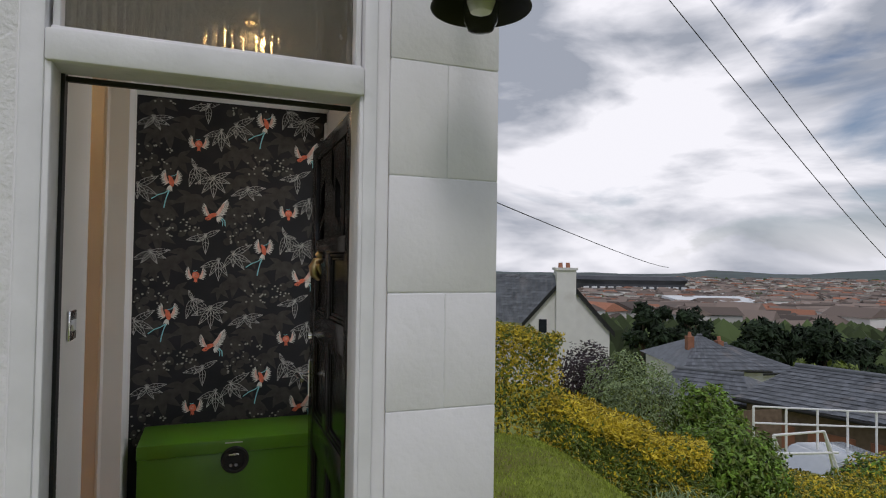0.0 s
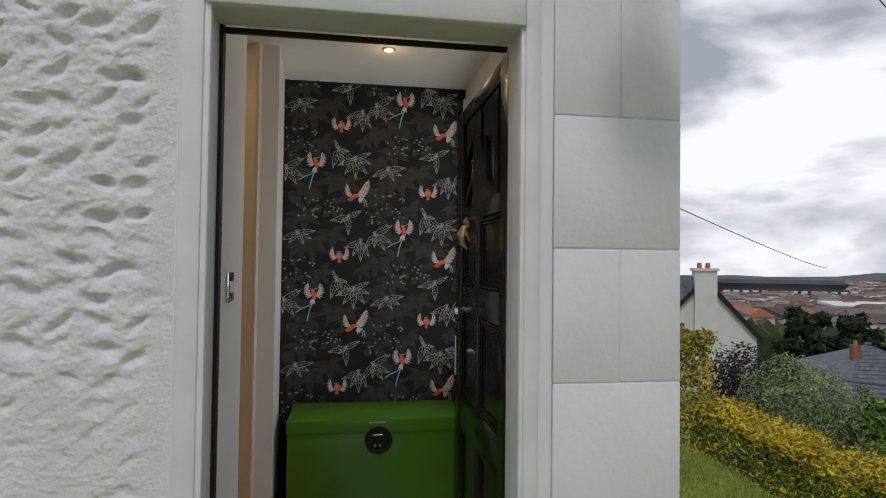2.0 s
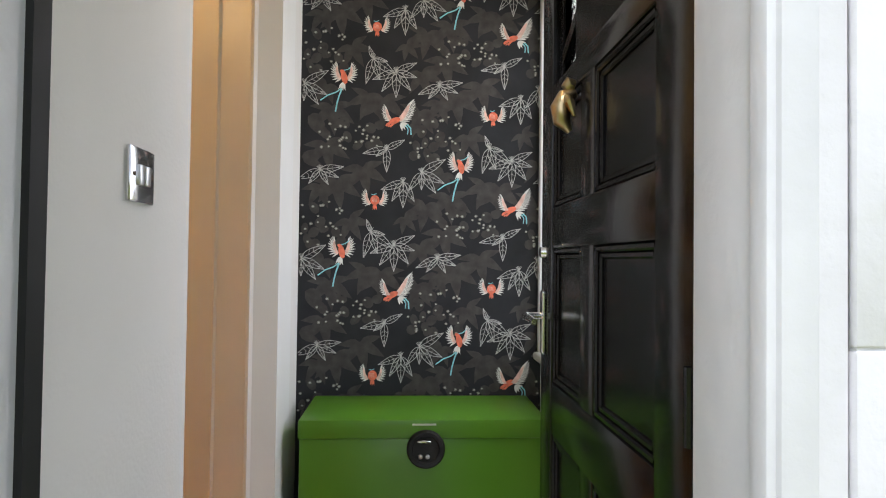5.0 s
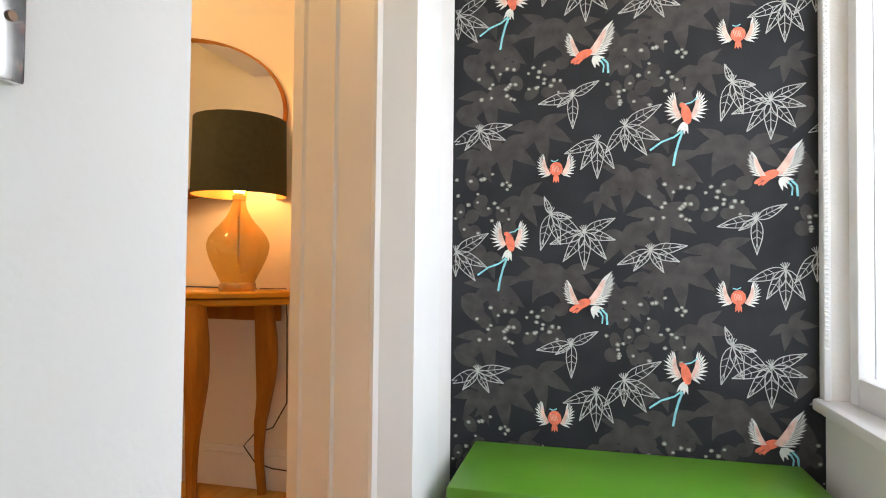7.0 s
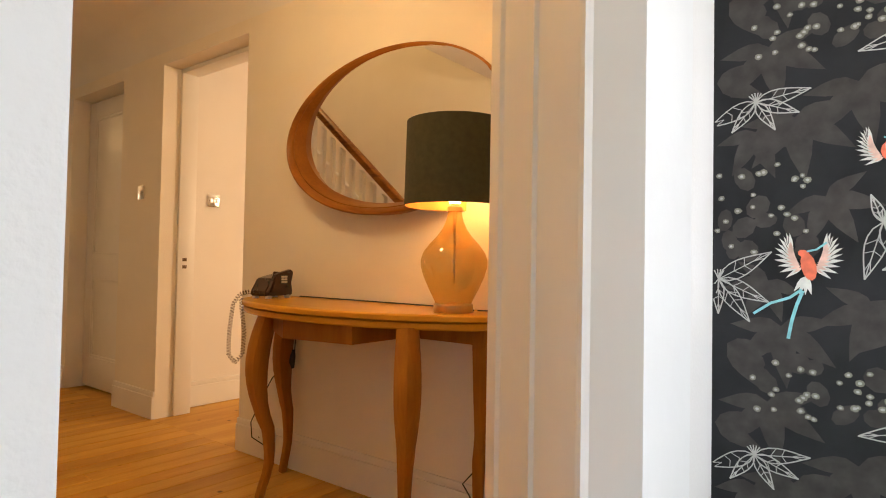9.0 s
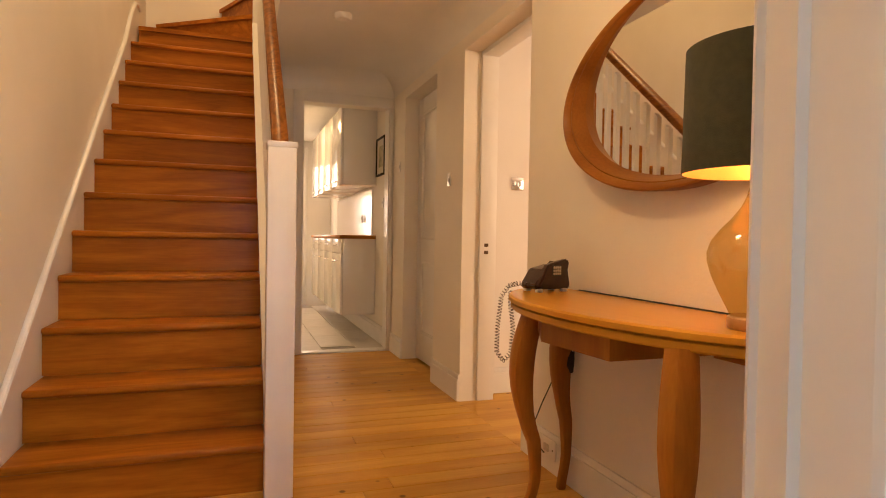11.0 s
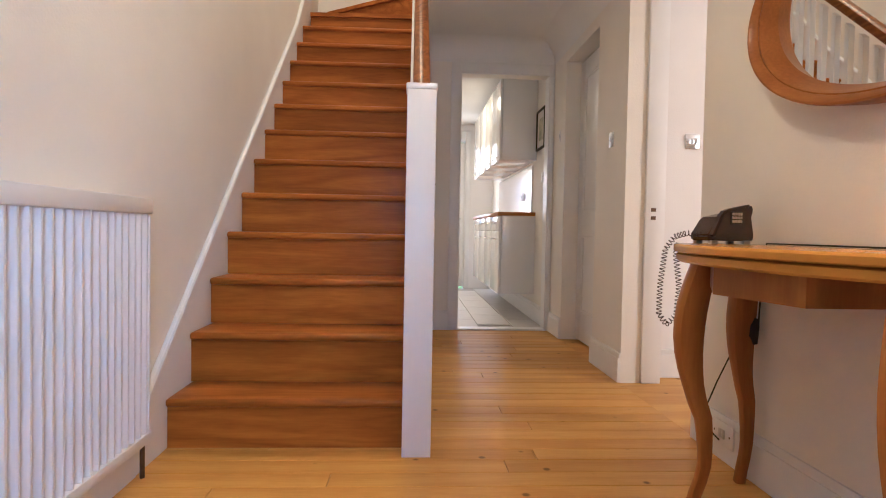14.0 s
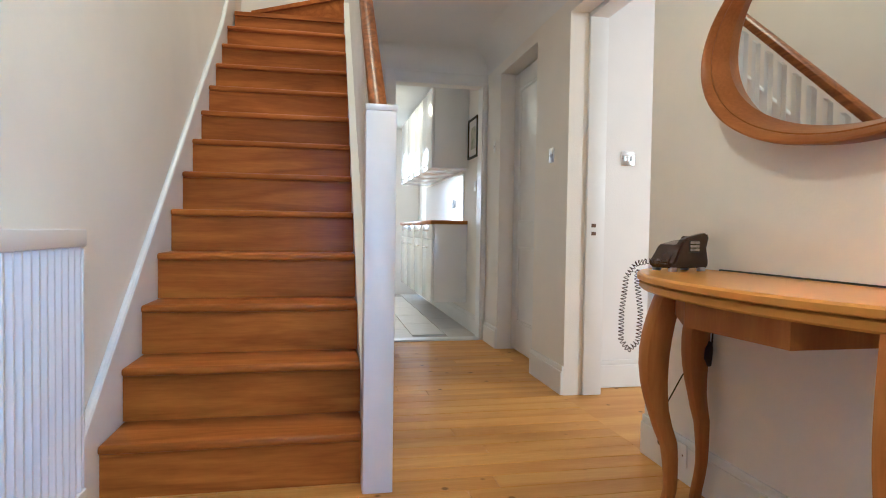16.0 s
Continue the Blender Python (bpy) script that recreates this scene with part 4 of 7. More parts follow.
def switch_plate(name, label, at, face, size=(0.086, 0.086), rockers=1, mat="chrome"):
    """A wall plate with rockers and two screws; face is the way it looks: x, X, y or Y (capital: negative)."""
    ob = thing(name, label, "switch", at)
    turn = {"x": 90, "X": -90, "y": 180, "Y": 0}[face]
    rot = Matrix.Rotation(radians(turn), 3, "Z")
    w, h = size

    def put(pname, bm, m, smooth=True):
        bmesh.ops.rotate(bm, verts=bm.verts, matrix=rot)
        part(pname, bm, m, ob, smooth=smooth)
    bm = bmesh.new(); box(bm, -w / 2, w / 2, -0.008, 0, -h / 2, h / 2, 0.003); put("plate", bm, M[mat])
    for k in range(rockers):
        c = (k - (rockers - 1) / 2) * 0.022
        bm = bmesh.new(); box(bm, c - 0.009, c + 0.009, -0.013, -0.007, -0.016, 0.016, 0.002); put("rocker", bm, M["steel"])
    for s in (-1, 1):
        bm = bmesh.new()
        lathe(bm, [(0.0, 0.0), (0.0035, 0.0), (0.004, -0.002)], 10)
        bmesh.ops.rotate(bm, verts=bm.verts, matrix=Matrix.Rotation(radians(90), 3, "X"))
        bmesh.ops.translate(bm, verts=bm.verts, vec=(s * w * 0.36, -0.0095, 0))
        put("screw", bm, M["valve"])
    return ob


switch_plate("light_switch", "chrome double light switch on the white porch wall", (-0.3845, 1.985, 1.069), "x", rockers=2)

lamp_out = thing("wall_lantern", "black dome outdoor wall lamp with a clear glass globe", "lamp", (0.585, FACE, 2.02))
bm = bmesh.new(); lathe(bm, [(0.0, 0.02), (0.045, 0.02), (0.05, 0.0)], 24)
bmesh.ops.rotate(bm, verts=bm.verts, matrix=Matrix.Rotation(radians(90), 3, "X")); part("backplate", bm, M["rubber"], lamp_out, smooth=True)
bm = bmesh.new(); sweep(bm, [(0, 0, 0), (0, -0.07, 0.10), (-0.01, -0.17, 0.12), (-0.02, -0.25, 0.06), (-0.02, -0.262, 0.0)], [0.012] * 5, 12); part("arm", bm, M["rubber"], lamp_out, smooth=True)
bm = bmesh.new(); lathe(bm, [(0.03, 0.03), (0.05, 0.0), (0.075, -0.06), (0.105, -0.135), (0.118, -0.165), (0.115, -0.165), (0.10, -0.135), (0.07, -0.06), (0.03, -0.01)], 40, (-0.02, -0.262, 0.0)); part("shade", bm, M["rubber"], lamp_out, "black enamel dome", smooth=True)
bm = bmesh.new(); lathe(bm, [(0.040, -0.06), (0.042, -0.16), (0.040, -0.195), (0.030, -0.215), (0.0, -0.224)], 28, (-0.02, -0.262, 0.0)); part("globe", bm, M["glass"], lamp_out, "clear glass globe", smooth=True)
bm = bmesh.new(); lathe(bm, [(0.012, -0.05), (0.027, -0.10), (0.030, -0.15), (0.022, -0.175), (0.0, -0.185)], 20, (-0.02, -0.262, 0.0)); part("bulb", bm, M["socket"], lamp_out, "frosted unlit bulb", smooth=True)

down = thing("downlight", "lit recessed brass downlight in the porch ceiling", "lamp", (0.12, 2.86, PCEIL))
bm = bmesh.new(); lathe(bm, [(0.030, 0.0), (0.030, -0.005), (0.021, -0.008), (0.020, -0.002)], 28); part("bezel", bm, M["brass"], down, smooth=True)
bm = bmesh.new(); lathe(bm, [(0.020, -0.003), (0.0, -0.004)], 24); part("lamp_face", bm, M["spot"], down)

# Unseen second downlight, added to give the transom glass its glow.
copy_thing(down, pose(0.10, 2.20, PCEIL))

# doorway lining between porch and hall
lining = thing("door_lining", "white painted timber doorway lining with stops", "door frame", kind="structure")
SPLAY = [(-0.363, 2.921), (-0.436, 2.908), (-0.446, 2.902), (-0.456, 2.906), (-0.462, 2.918), (-0.578, 3.004), (-0.586, 3.000), (-0.596, 3.014), (-0.706, 3.098), (-0.716, 3.096), (-0.726, 3.112), (-0.773, 3.152), (-0.774, 3.20), (-0.377, 3.20)]
bm = bmesh.new(); prism(bm, SPLAY, -0.02, 2.112, "z"); part("jamb", bm, M["trim"], lining, "splayed moulded jamb")
boxes("sill_board", [(-0.662, -0.370, JN, JF - 0.06, -0.03, 0.001)], M["board"], lining)

# ---------------------------------------------------------------- hall: stairs
RISE, RUN, X0 = 0.2055, 0.24, -2.665
SY0, SY1 = 1.832, 2.715
DROP = 0.0155                       # the first riser is that much lower than the rest
stairs = thing("staircase", "closed dark-varnished pine staircase with white balustrade, climbing along the wall", "staircase", (X0, 2.28, 0), kind="structure")


def sput(name, bm, mat, label="", smooth=True, parent=None):
    bmesh.ops.translate(bm, verts=bm.verts, vec=-Vector(stairs.location))
    return part(name, bm, mat, parent or stairs, label, smooth=smooth)


for i in range(12):
    x, z = X0 - RUN * i, RISE * i - (DROP if i else 0)
    bm = bmesh.new(); box(bm, x - 0.02, x, SY0, SY1, z, z + RISE - 0.03 - (0 if i else DROP)); sput("riser", bm, M["stair"])
    bm = bmesh.new(); box(bm, x - RUN - 0.02, x + 0.026, SY0, SY1, z + RISE - 0.032 - (0 if i else DROP), z + RISE - (0 if i else DROP), 0.012, 3); sput("tread", bm, M["stair"])
# three winders fanning round the inner post
PV = (-5.56, 2.73)
ends = [(-5.585, 1.845), (-6.14, 1.92), (-6.14, 2.45), (-6.14, 2.80)]
for i, e in enumerate(ends[:3]):
    z = RISE * (12 + i) - DROP
    d = Vector((PV[0] - e[0], PV[1] - e[1], 0)).normalized()
    nrm = Vector((d.y, -d.x, 0))
    if nrm.x < 0:
        nrm = -nrm
    bm = bmesh.new()
    a, b = Vector((*e, 0)), Vector((*PV, 0))
    prism(bm, [(a.x, a.y), (b.x, b.y), (b.x - 0.02 * nrm.x, b.y - 0.02 * nrm.y), (a.x - 0.02 * nrm.x, a.y - 0.02 * nrm.y)], z, z + RISE - 0.03, "z")
    sput("riser", bm, M["stair"])
    f = ends[i + 1]
    bm = bmesh.new()
    n2 = 0.022
    prism(bm, [(a.x + n2 * nrm.x, a.y + n2 * nrm.y), (b.x + n2 * nrm.x, b.y + n2 * nrm.y), (PV[0], PV[1] + 0.02), (f[0], f[1])] if i else
          [(a.x + n2, a.y), (b.x + n2, b.y), (PV[0], PV[1] + 0.02), (-6.14, 1.92), (-6.14, 1.845)], z + RISE - 0.032, z + RISE, "z")
    sput("tread", bm, M["stair"])


def slope(x):
    return RISE + (X0 - x) * RISE / RUN


# wall string with a rounded capping, swept up into the winders
top = [(-2.42, 0.16), (-2.47, 0.23), (-5.05, 0.13 + slope(-5.05)), (-5.30, 2.66), (-5.48, 2.80), (-5.62, 2.84), (-5.70, 2.82)]
bm = bmesh.new(); prism(bm, [(-2.40, 0.0), *top, (-5.72, 2.3), (-5.72, 2.2), (-2.66, 0.0)], HALL_S - 0.002, SY0, "y"); sput("wall_string", bm, M["trim"])
bm = bmesh.new(); sweep(bm, [(x, HALL_S + 0.013, z) for x, z in [(-2.41, 0.10), *top]], [0.015] * 8, 10, 1.0); sput("string_capping", bm, M["gloss_white"], parent=None)
bm = bmesh.new(); prism(bm, [(1.86, 2.72), (2.50, 2.98), (2.83, 3.2), (2.83, 2.7), (1.86, 2.45)], -6.148, -6.13, "x"); sput("wall_string", bm, M["trim"])
bm = bmesh.new(); sweep(bm, [(-6.135, 1.84, 2.72), (-6.135, 2.15, 2.82), (-6.135, 2.50, 2.98), (-6.135, 2.83, 3.2)], [0.013] * 4, 8); sput("string_capping", bm, M["gloss_white"])
# outer string, spandrel panelling and cupboard door below it
bm = bmesh.new()
prism(bm, [(-2.62, 0.0), (-2.62, 0.30), (-5.39, 0.30 + (5.39 - 2.62) * RISE / RUN), (-5.39, 0.0)], 2.716, 2.80, "y")
sput("spandrel", bm, M["trim"], "white boarded side under the stairs")
bm = bmesh.new()
for x0, x1 in ((-2.64, -5.5),):
    prism(bm, [(x0, 0.29), (x0, 0.325), (x1, 0.325 + (x0 - x1) * RISE / RUN), (x1, 0.29 + (x0 - x1) * RISE / RUN)], 2.706, 2.812, "y")
sput("string_capping", bm, M["trim"])
bm = bmesh.new(); box(bm, -2.670, -2.568, 2.706, 2.812, -0.005, 1.352, 0.004); newel = sput("newel_post", bm, M["gloss_white"], "square white painted newel post")
bm = bmesh.new(); box(bm, -2.674, -2.564, 2.702, 2.816, 1.335, 1.358, 0.005); sput("newel_cap", bm, M["gloss_white"], parent=newel)
k = 0
x = -2.76
while x > -5.62:
    zb = 0.31 + (-2.64 - x) * RISE / RUN
    bm = bmesh.new()
    box(bm, x - 0.016, x + 0.016, 2.744, 2.776, zb, zb + 0.92)
    for v in bm.verts:
        v.co.z -= (v.co.x - x) * RISE / RUN
    sput("baluster", bm, M["trim"], smooth=False)
    x -= 0.105
bm = bmesh.new()
hr = [(-2.64, 1.30), (-2.70, 1.36)] + [(xx, 1.36 + (-2.70 - xx) * RISE / RUN) for xx in (-3.4, -4.1, -4.8, -5.6)]
prof = [(-0.030, -0.030), (0.030, -0.030), (0.034, 0.0), (0.030, 0.022), (0.018, 0.034), (0.0, 0.038), (-0.018, 0.034), (-0.030, 0.022), (-0.034, 0.0)]
ringset = [[bm.verts.new((xx, 2.76 + py, zz + pz)) for py, pz in prof] for xx, zz in hr]
for a, b in zip(ringset, ringset[1:]):
    for j in range(len(prof)):
        bm.faces.new((a[j], a[(j + 1) % len(prof)], b[(j + 1) % len(prof)], b[j]))
bm.faces.new(ringset[0]); bm.faces.new(ringset[-1][::-1])
sput("handrail", bm, M["rail"], "dark varnished moulded handrail")
bm = bmesh.new(); box(bm, -5.62, -5.54, 2.71, 2.81, 2.3, 4.1, 0.004); sput("newel_post", bm, M["gloss_white"])
bm = bmesh.new(); box(bm, -4.50, -3.92, 2.80, 2.812, 0.05, 1.50, 0.003); cup = sput("cupboard_door", bm, M["trim"], "white cupboard door under the stairs")
bm = bmesh.new()
lathe(bm, [(0.016, 0.0), (0.009, 0.006), (0.008, 0.022), (0.014, 0.030), (0.022, 0.040), (0.020, 0.052), (0.0, 0.058)], 20)
bmesh.ops.rotate(bm, verts=bm.verts, matrix=Matrix.Rotation(radians(-90), 3, "X"))
bmesh.ops.translate(bm, verts=bm.verts, vec=(-3.99, 2.812, 1.105))
sput("knob", bm, M["brass"], "brass knob", parent=cup)

# ---------------------------------------------------------------- hall: joinery
BH = 0.165


def baseboard(name, b, along):
    bm = bmesh.new()
    x0, x1, y0, y1 = b
    box(bm, x0, x1, y0, y1, 0.0, BH - 0.03, 0.002, 1)
    t = 0.006
    if along == "x":
        box(bm, x0, x1, y0 + (t if y0 < HALL_N and y1 > 3 else 0), y1 - (0 if y1 > 3 else t), BH - 0.032, BH, 0.004)
    else:
        box(bm, x0 + 0.0, x1 - t, y0, y1, BH - 0.032, BH, 0.004)
    structure(part(name, bm, M["trim"], smooth=True), "white painted skirting board", "skirting")


baseboard("baseboard", (D1[1], -0.80, HALL_N - 0.018, HALL_N + 0.001), "x")
baseboard("baseboard", (D2[1], D1[0], HALL_N - 0.018, HALL_N + 0.001), "x")
baseboard("baseboard", (-5.39, D2[0], HALL_N - 0.018, HALL_N + 0.001), "x")
baseboard("baseboard", (-9.0, -5.53, HALL_N - 0.018, HALL_N + 0.001), "x")
baseboard("baseboard", (-2.40, -0.66, HALL_S - 0.001, HALL_S + 0.018), "x")
baseboard("baseboard", (KITCH - 0.001, KITCH + 0.018, 2.81, KD[0] - 0.06), "y")
baseboard("baseboard", (-3.791, -3.772, 4.115, 7.0), "y")
baseboard("baseboard", (D1[1] - 0.001, D1[1] + 0.002, 3.91, 4.11), "y")

lin1 = thing("door_lining", "white timber lining of an open doorway with a steel strike", "door frame", kind="structure")
boxes("jamb", [(D1[0] - 0.002, D1[0] + 0.022, 4.015, 4.125, 0.0, 2.155)], M["trim"], lin1, bevel=0.004)
boxes("jamb", [(D1[1] - 0.022, D1[1] + 0.002, 4.015, 4.125, 0.0, 2.155)], M["trim"], lin1, bevel=0.004)
boxes("head", [(D1[0], D1[1], 4.015, 4.125, 2.130, 2.157)], M["trim"], lin1, bevel=0.004)
boxes("architrave", [(D1[0] - 0.07, D1[0] + 0.006, 4.108, 4.13, 0.0, 2.215), (D1[1] - 0.006, D1[1] + 0.07, 4.108, 4.13, 0.0, 2.215)], M["trim"], lin1, bevel=0.005)
boxes("strike_plate", [(D1[0] + 0.0215, D1[0] + 0.0235, 4.045, 4.072, 0.955, 0.975), (D1[0] + 0.0215, D1[0] + 0.0235, 4.045, 4.072, 0.91, 0.93)], M["valve"], lin1)

door_2 = thing("door_2", "closed white painted panelled door with a small knob", "door", (-4.595, 4.02, 0.012))
boxes("leaf", [(-0.40, 0.40, 0.012, 0.04, 0, 2.125)], M["trim"], door_2)
for b in ((-0.40, -0.29, 0, 2.125), (0.29, 0.40, 0, 2.125), (-0.29, 0.29, 0, 0.22), (-0.29, 0.29, 0.80, 0.98), (-0.29, 0.29, 2.0, 2.125)):
    boxes("rail" if b[0] == -0.29 else "stile", [(b[0], b[1], 0.0, 0.02, b[2], b[3])], M["trim"], door_2, bevel=0.004)
for z0, z1 in ((0.22, 0.80), (0.98, 2.0)):
    boxes("panel_moulding", [(-0.29, 0.29, 0.004, 0.014, z0, z0 + 0.018), (-0.29, 0.29, 0.004, 0.014, z1 - 0.018, z1), (-0.29, -0.272, 0.004, 0.014, z0, z1), (0.272, 0.29, 0.004, 0.014, z0, z1)], M["trim"], door_2, bevel=0.003)
bm = bmesh.new(); lathe(bm, [(0.014, 0.0), (0.007, 0.006), (0.007, 0.02), (0.018, 0.032), (0.016, 0.045), (0.0, 0.05)], 18)
bmesh.ops.rotate(bm, verts=bm.verts, matrix=Matrix.Rotation(radians(90), 3, "X")); bmesh.ops.translate(bm, verts=bm.verts, vec=(0.345, 0.0, 0.95))
part("knob", bm, M["brass"], door_2, "small brass knob", smooth=True)

kframe = thing("door_frame", "white painted frame round the kitchen doorway", "door frame", kind="structure")
boxes("architrave", [(KITCH - 0.002, KITCH + 0.018, KD[0] - 0.075, KD[0] + 0.004, 0.0, KD[2] + 0.09)], M["trim"], kframe, bevel=0.005)
boxes("architrave", [(KITCH - 0.002, KITCH + 0.018, KD[1] - 0.004, HALL_N - 0.001, 0.0, KD[2] + 0.09)], M["trim"], kframe, bevel=0.005)
boxes("architrave", [(KITCH - 0.002, KITCH + 0.016, KD[0], KD[1], KD[2] - 0.004, KD[2] + 0.088)], M["trim"], kframe, bevel=0.005)
boxes("jamb", [(KITCH - 0.14, KITCH, KD[0] - 0.004, KD[0] + 0.014, 0.0, KD[2])], M["trim"], kframe)
boxes("jamb", [(KITCH - 0.14, KITCH, KD[1] - 0.014, KD[1] + 0.004, 0.0, KD[2])], M["trim"], kframe)
boxes("threshold", [(KITCH - 0.10, KITCH + 0.015, KD[0] + 0.01, KD[1] - 0.01, -0.01, 0.014)], M["gloss_white"], kframe, "white threshold strip", bevel=0.005)

switch_plate("light_switch", "brushed steel light switch on the hall wall", (-3.90, HALL_N, 1.385), "Y", (0.07, 0.086), 1, "steel")
switch_plate("light_switch", "chrome light switch on the side room wall", (-3.789, 4.335, 1.368), "x", rockers=3)
switch_plate("light_switch", "white light switch by the kitchen door", (-5.75, HALL_N, 1.33), "Y", (0.07, 0.086), 1, "socket")
switch_plate("door_chime", "small white chime button on the hall wall", (-5.14, HALL_N, 1.60), "Y", (0.035, 0.09), 1, "socket")
switch_plate("wall_socket", "white double socket low on the skirting board", (-2.52, HALL_N - 0.019, 0.105), "Y", (0.146, 0.086), 2, "socket")

ceil_lamp = thing("ceiling_lamp", "round frosted flush ceiling lamp in the hall, lit", "lamp", (-1.8, 2.9, CEIL))
bm = bmesh.new(); lathe(bm, [(0.17, 0.0), (0.17, -0.02), (0.165, -0.025)], 36); part("base", bm, M["brass"], ceil_lamp, smooth=True)
bm = bmesh.new(); lathe(bm, [(0.165, -0.022), (0.15, -0.045), (0.09, -0.06), (0.0, -0.064)], 36); part("bowl", bm, M["socket"], ceil_lamp, "frosted glass bowl", smooth=True)
alarm = thing("smoke_alarm", "round white smoke alarm on the hall ceiling", "alarm", (-4.02, 3.22, CEIL))
bm = bmesh.new(); lathe(bm, [(0.055, 0.0), (0.055, -0.018), (0.045, -0.034), (0.0, -0.038)], 28); part("case", bm, M["socket"], alarm, smooth=True)

# ---------------------------------------------------------------- hall: radiator and shelf
rad = thing("radiator", "white ribbed panel radiator with a top grille on the hall wall", "radiator", (-1.75, 1.86, 0.13))
bm = bmesh.new()
pts = []
nr = 30
for k in range(nr):
    x = -0.62 + 1.24 * k / nr
    w = 1.24 / nr
    pts += [(x, 0.014), (x + 0.30 * w, 0.014), (x + 0.46 * w, 0.031), (x + 0.56 * w, 0.036), (x + 0.74 * w, 0.036), (x + 0.84 * w, 0.031)]
pts.append((0.62, 0.014))
lo = [bm.verts.new((x, y, 0.03)) for x, y in pts]
hi = [bm.verts.new((x, y, 0.738)) for x, y in pts]
for i in range(len(pts) - 1):
    bm.faces.new((lo[i], lo[i + 1], hi[i + 1], hi[i]))
part("panel", bm, M["radiator"], rad, smooth=True)
boxes("top_grille", [(-0.625, 0.625, -0.035, 0.042, 0.735, 0.785)], M["radiator"], rad, bevel=0.005)
boxes("bottom_rail", [(-0.625, 0.625, 0.0, 0.040, 0.0, 0.035)], M["radiator"], rad, bevel=0.006)
boxes("side_cover", [(-0.628, -0.615, -0.035, 0.034, 0.02, 0.73)], M["radiator"], rad, bevel=0.003)
bm = bmesh.new(); sweep(bm, [(-0.645, 0.0, 0.04), (-0.645, 0.0, -0.13)], [0.008, 0.008], 10); sweep(bm, [(-0.62, 0, 0.02), (-0.655, 0, 0.02)], [0.012, 0.012], 10)
lathe(bm, [(0.008, 0.03), (0.015, 0.035), (0.015, 0.055), (0.0, 0.06)], 12, (-0.645, 0, 0)); part("valve", bm, M["valve"], rad, "tarnished brass valve and pipe", smooth=True)

shelf = thing("wall_cabinet", "small honey-coloured wooden wall cabinet", "cabinet", (-1.62, HALL_S, 1.475))
boxes("carcass", [(-0.36, 0.36, 0.0, 0.035, 0.0, 0.6)], M["table"], shelf, bevel=0.004)
boxes("bottom_moulding", [(-0.38, 0.38, 0.0, 0.05, -0.012, 0.03)], M["table"], shelf, bevel=0.006)
boxes("door", [(-0.34, 0.34, 0.033, 0.045, 0.04, 0.58)], M["table"], shelf, bevel=0.004)

# ---------------------------------------------------------------- hall: console table, lamp, telephone, mirror
TC, TA, TB, TZ, TN = (-1.80, HALL_N - 0.004), 0.72, 0.437, 0.802, 2.05
console = thing("console_table", "half-round honey-coloured cherry console table with curved legs", "table", (TC[0], TC[1], 0))


def half_round(a, b, n=44):
    pts = []
    for k in range(n + 1):
        t = math.pi * k / n
        c, s = math.cos(t), math.sin(t)
        pts.append((a * math.copysign(abs(c) ** (2 / TN), c), -b * abs(s) ** (2 / TN)))
    return pts


def slab(bm, levels):
    """A half-round slab from (height, inset) levels."""
    rows = []
    for z, inset in levels:
        rows.append([bm.verts.new((x, y, z)) for x, y in half_round(TA - inset, TB - inset)])
    m = len(rows[0])
    for a, b in zip(rows, rows[1:]):
        for i in range(m):
            bm.faces.new((a[i], a[(i + 1) % m], b[(i + 1) % m], b[i]))
    bm.faces.new(rows[0][::-1]); bm.faces.new(rows[-1])


bm = bmesh.new(); slab(bm, [(TZ - 0.024, 0.006), (TZ - 0.020, 0.0), (TZ - 0.006, 0.0), (TZ, 0.007)]); part("tabletop", bm, M["table"], console, "polished tabletop", smooth=True)
bm = bmesh.new(); slab(bm, [(TZ - 0.052, 0.016), (TZ - 0.046, 0.008), (TZ - 0.030, 0.008), (TZ - 0.0265, 0.014)]); part("lower_leaf", bm, M["table"], console, "folded lower leaf", smooth=True)
# a boxed drawer case behind the front legs, and a rail along the wall
case = [(-0.335, -0.285), (-0.16, -0.365), (0.225, -0.372), (0.225, -0.012), (-0.335, -0.012)]
bm = bmesh.new()
rows = [[bm.verts.new((x, y, z - (0.012 if -0.3 < x < 0.1 and z < TZ - 0.1 and y < -0.1 else 0))) for x, y in case] for z in (TZ - 0.118, TZ - 0.051)]
m = len(case)
for i in range(m):
    bm.faces.new((rows[0][i], rows[0][(i + 1) % m], rows[1][(i + 1) % m], rows[1][i]))
bm.faces.new(rows[0][::-1]); bm.faces.new(rows[1])
part("apron", bm, M["leg"], console, "boxed wooden apron")
for x0, x1 in ((-0.60, -0.336), (0.226, 0.60)):
    boxes("back_rail", [(x0, x1, -0.030, -0.004, TZ - 0.125, TZ - 0.051)], M["leg"], console, bevel=0.003)
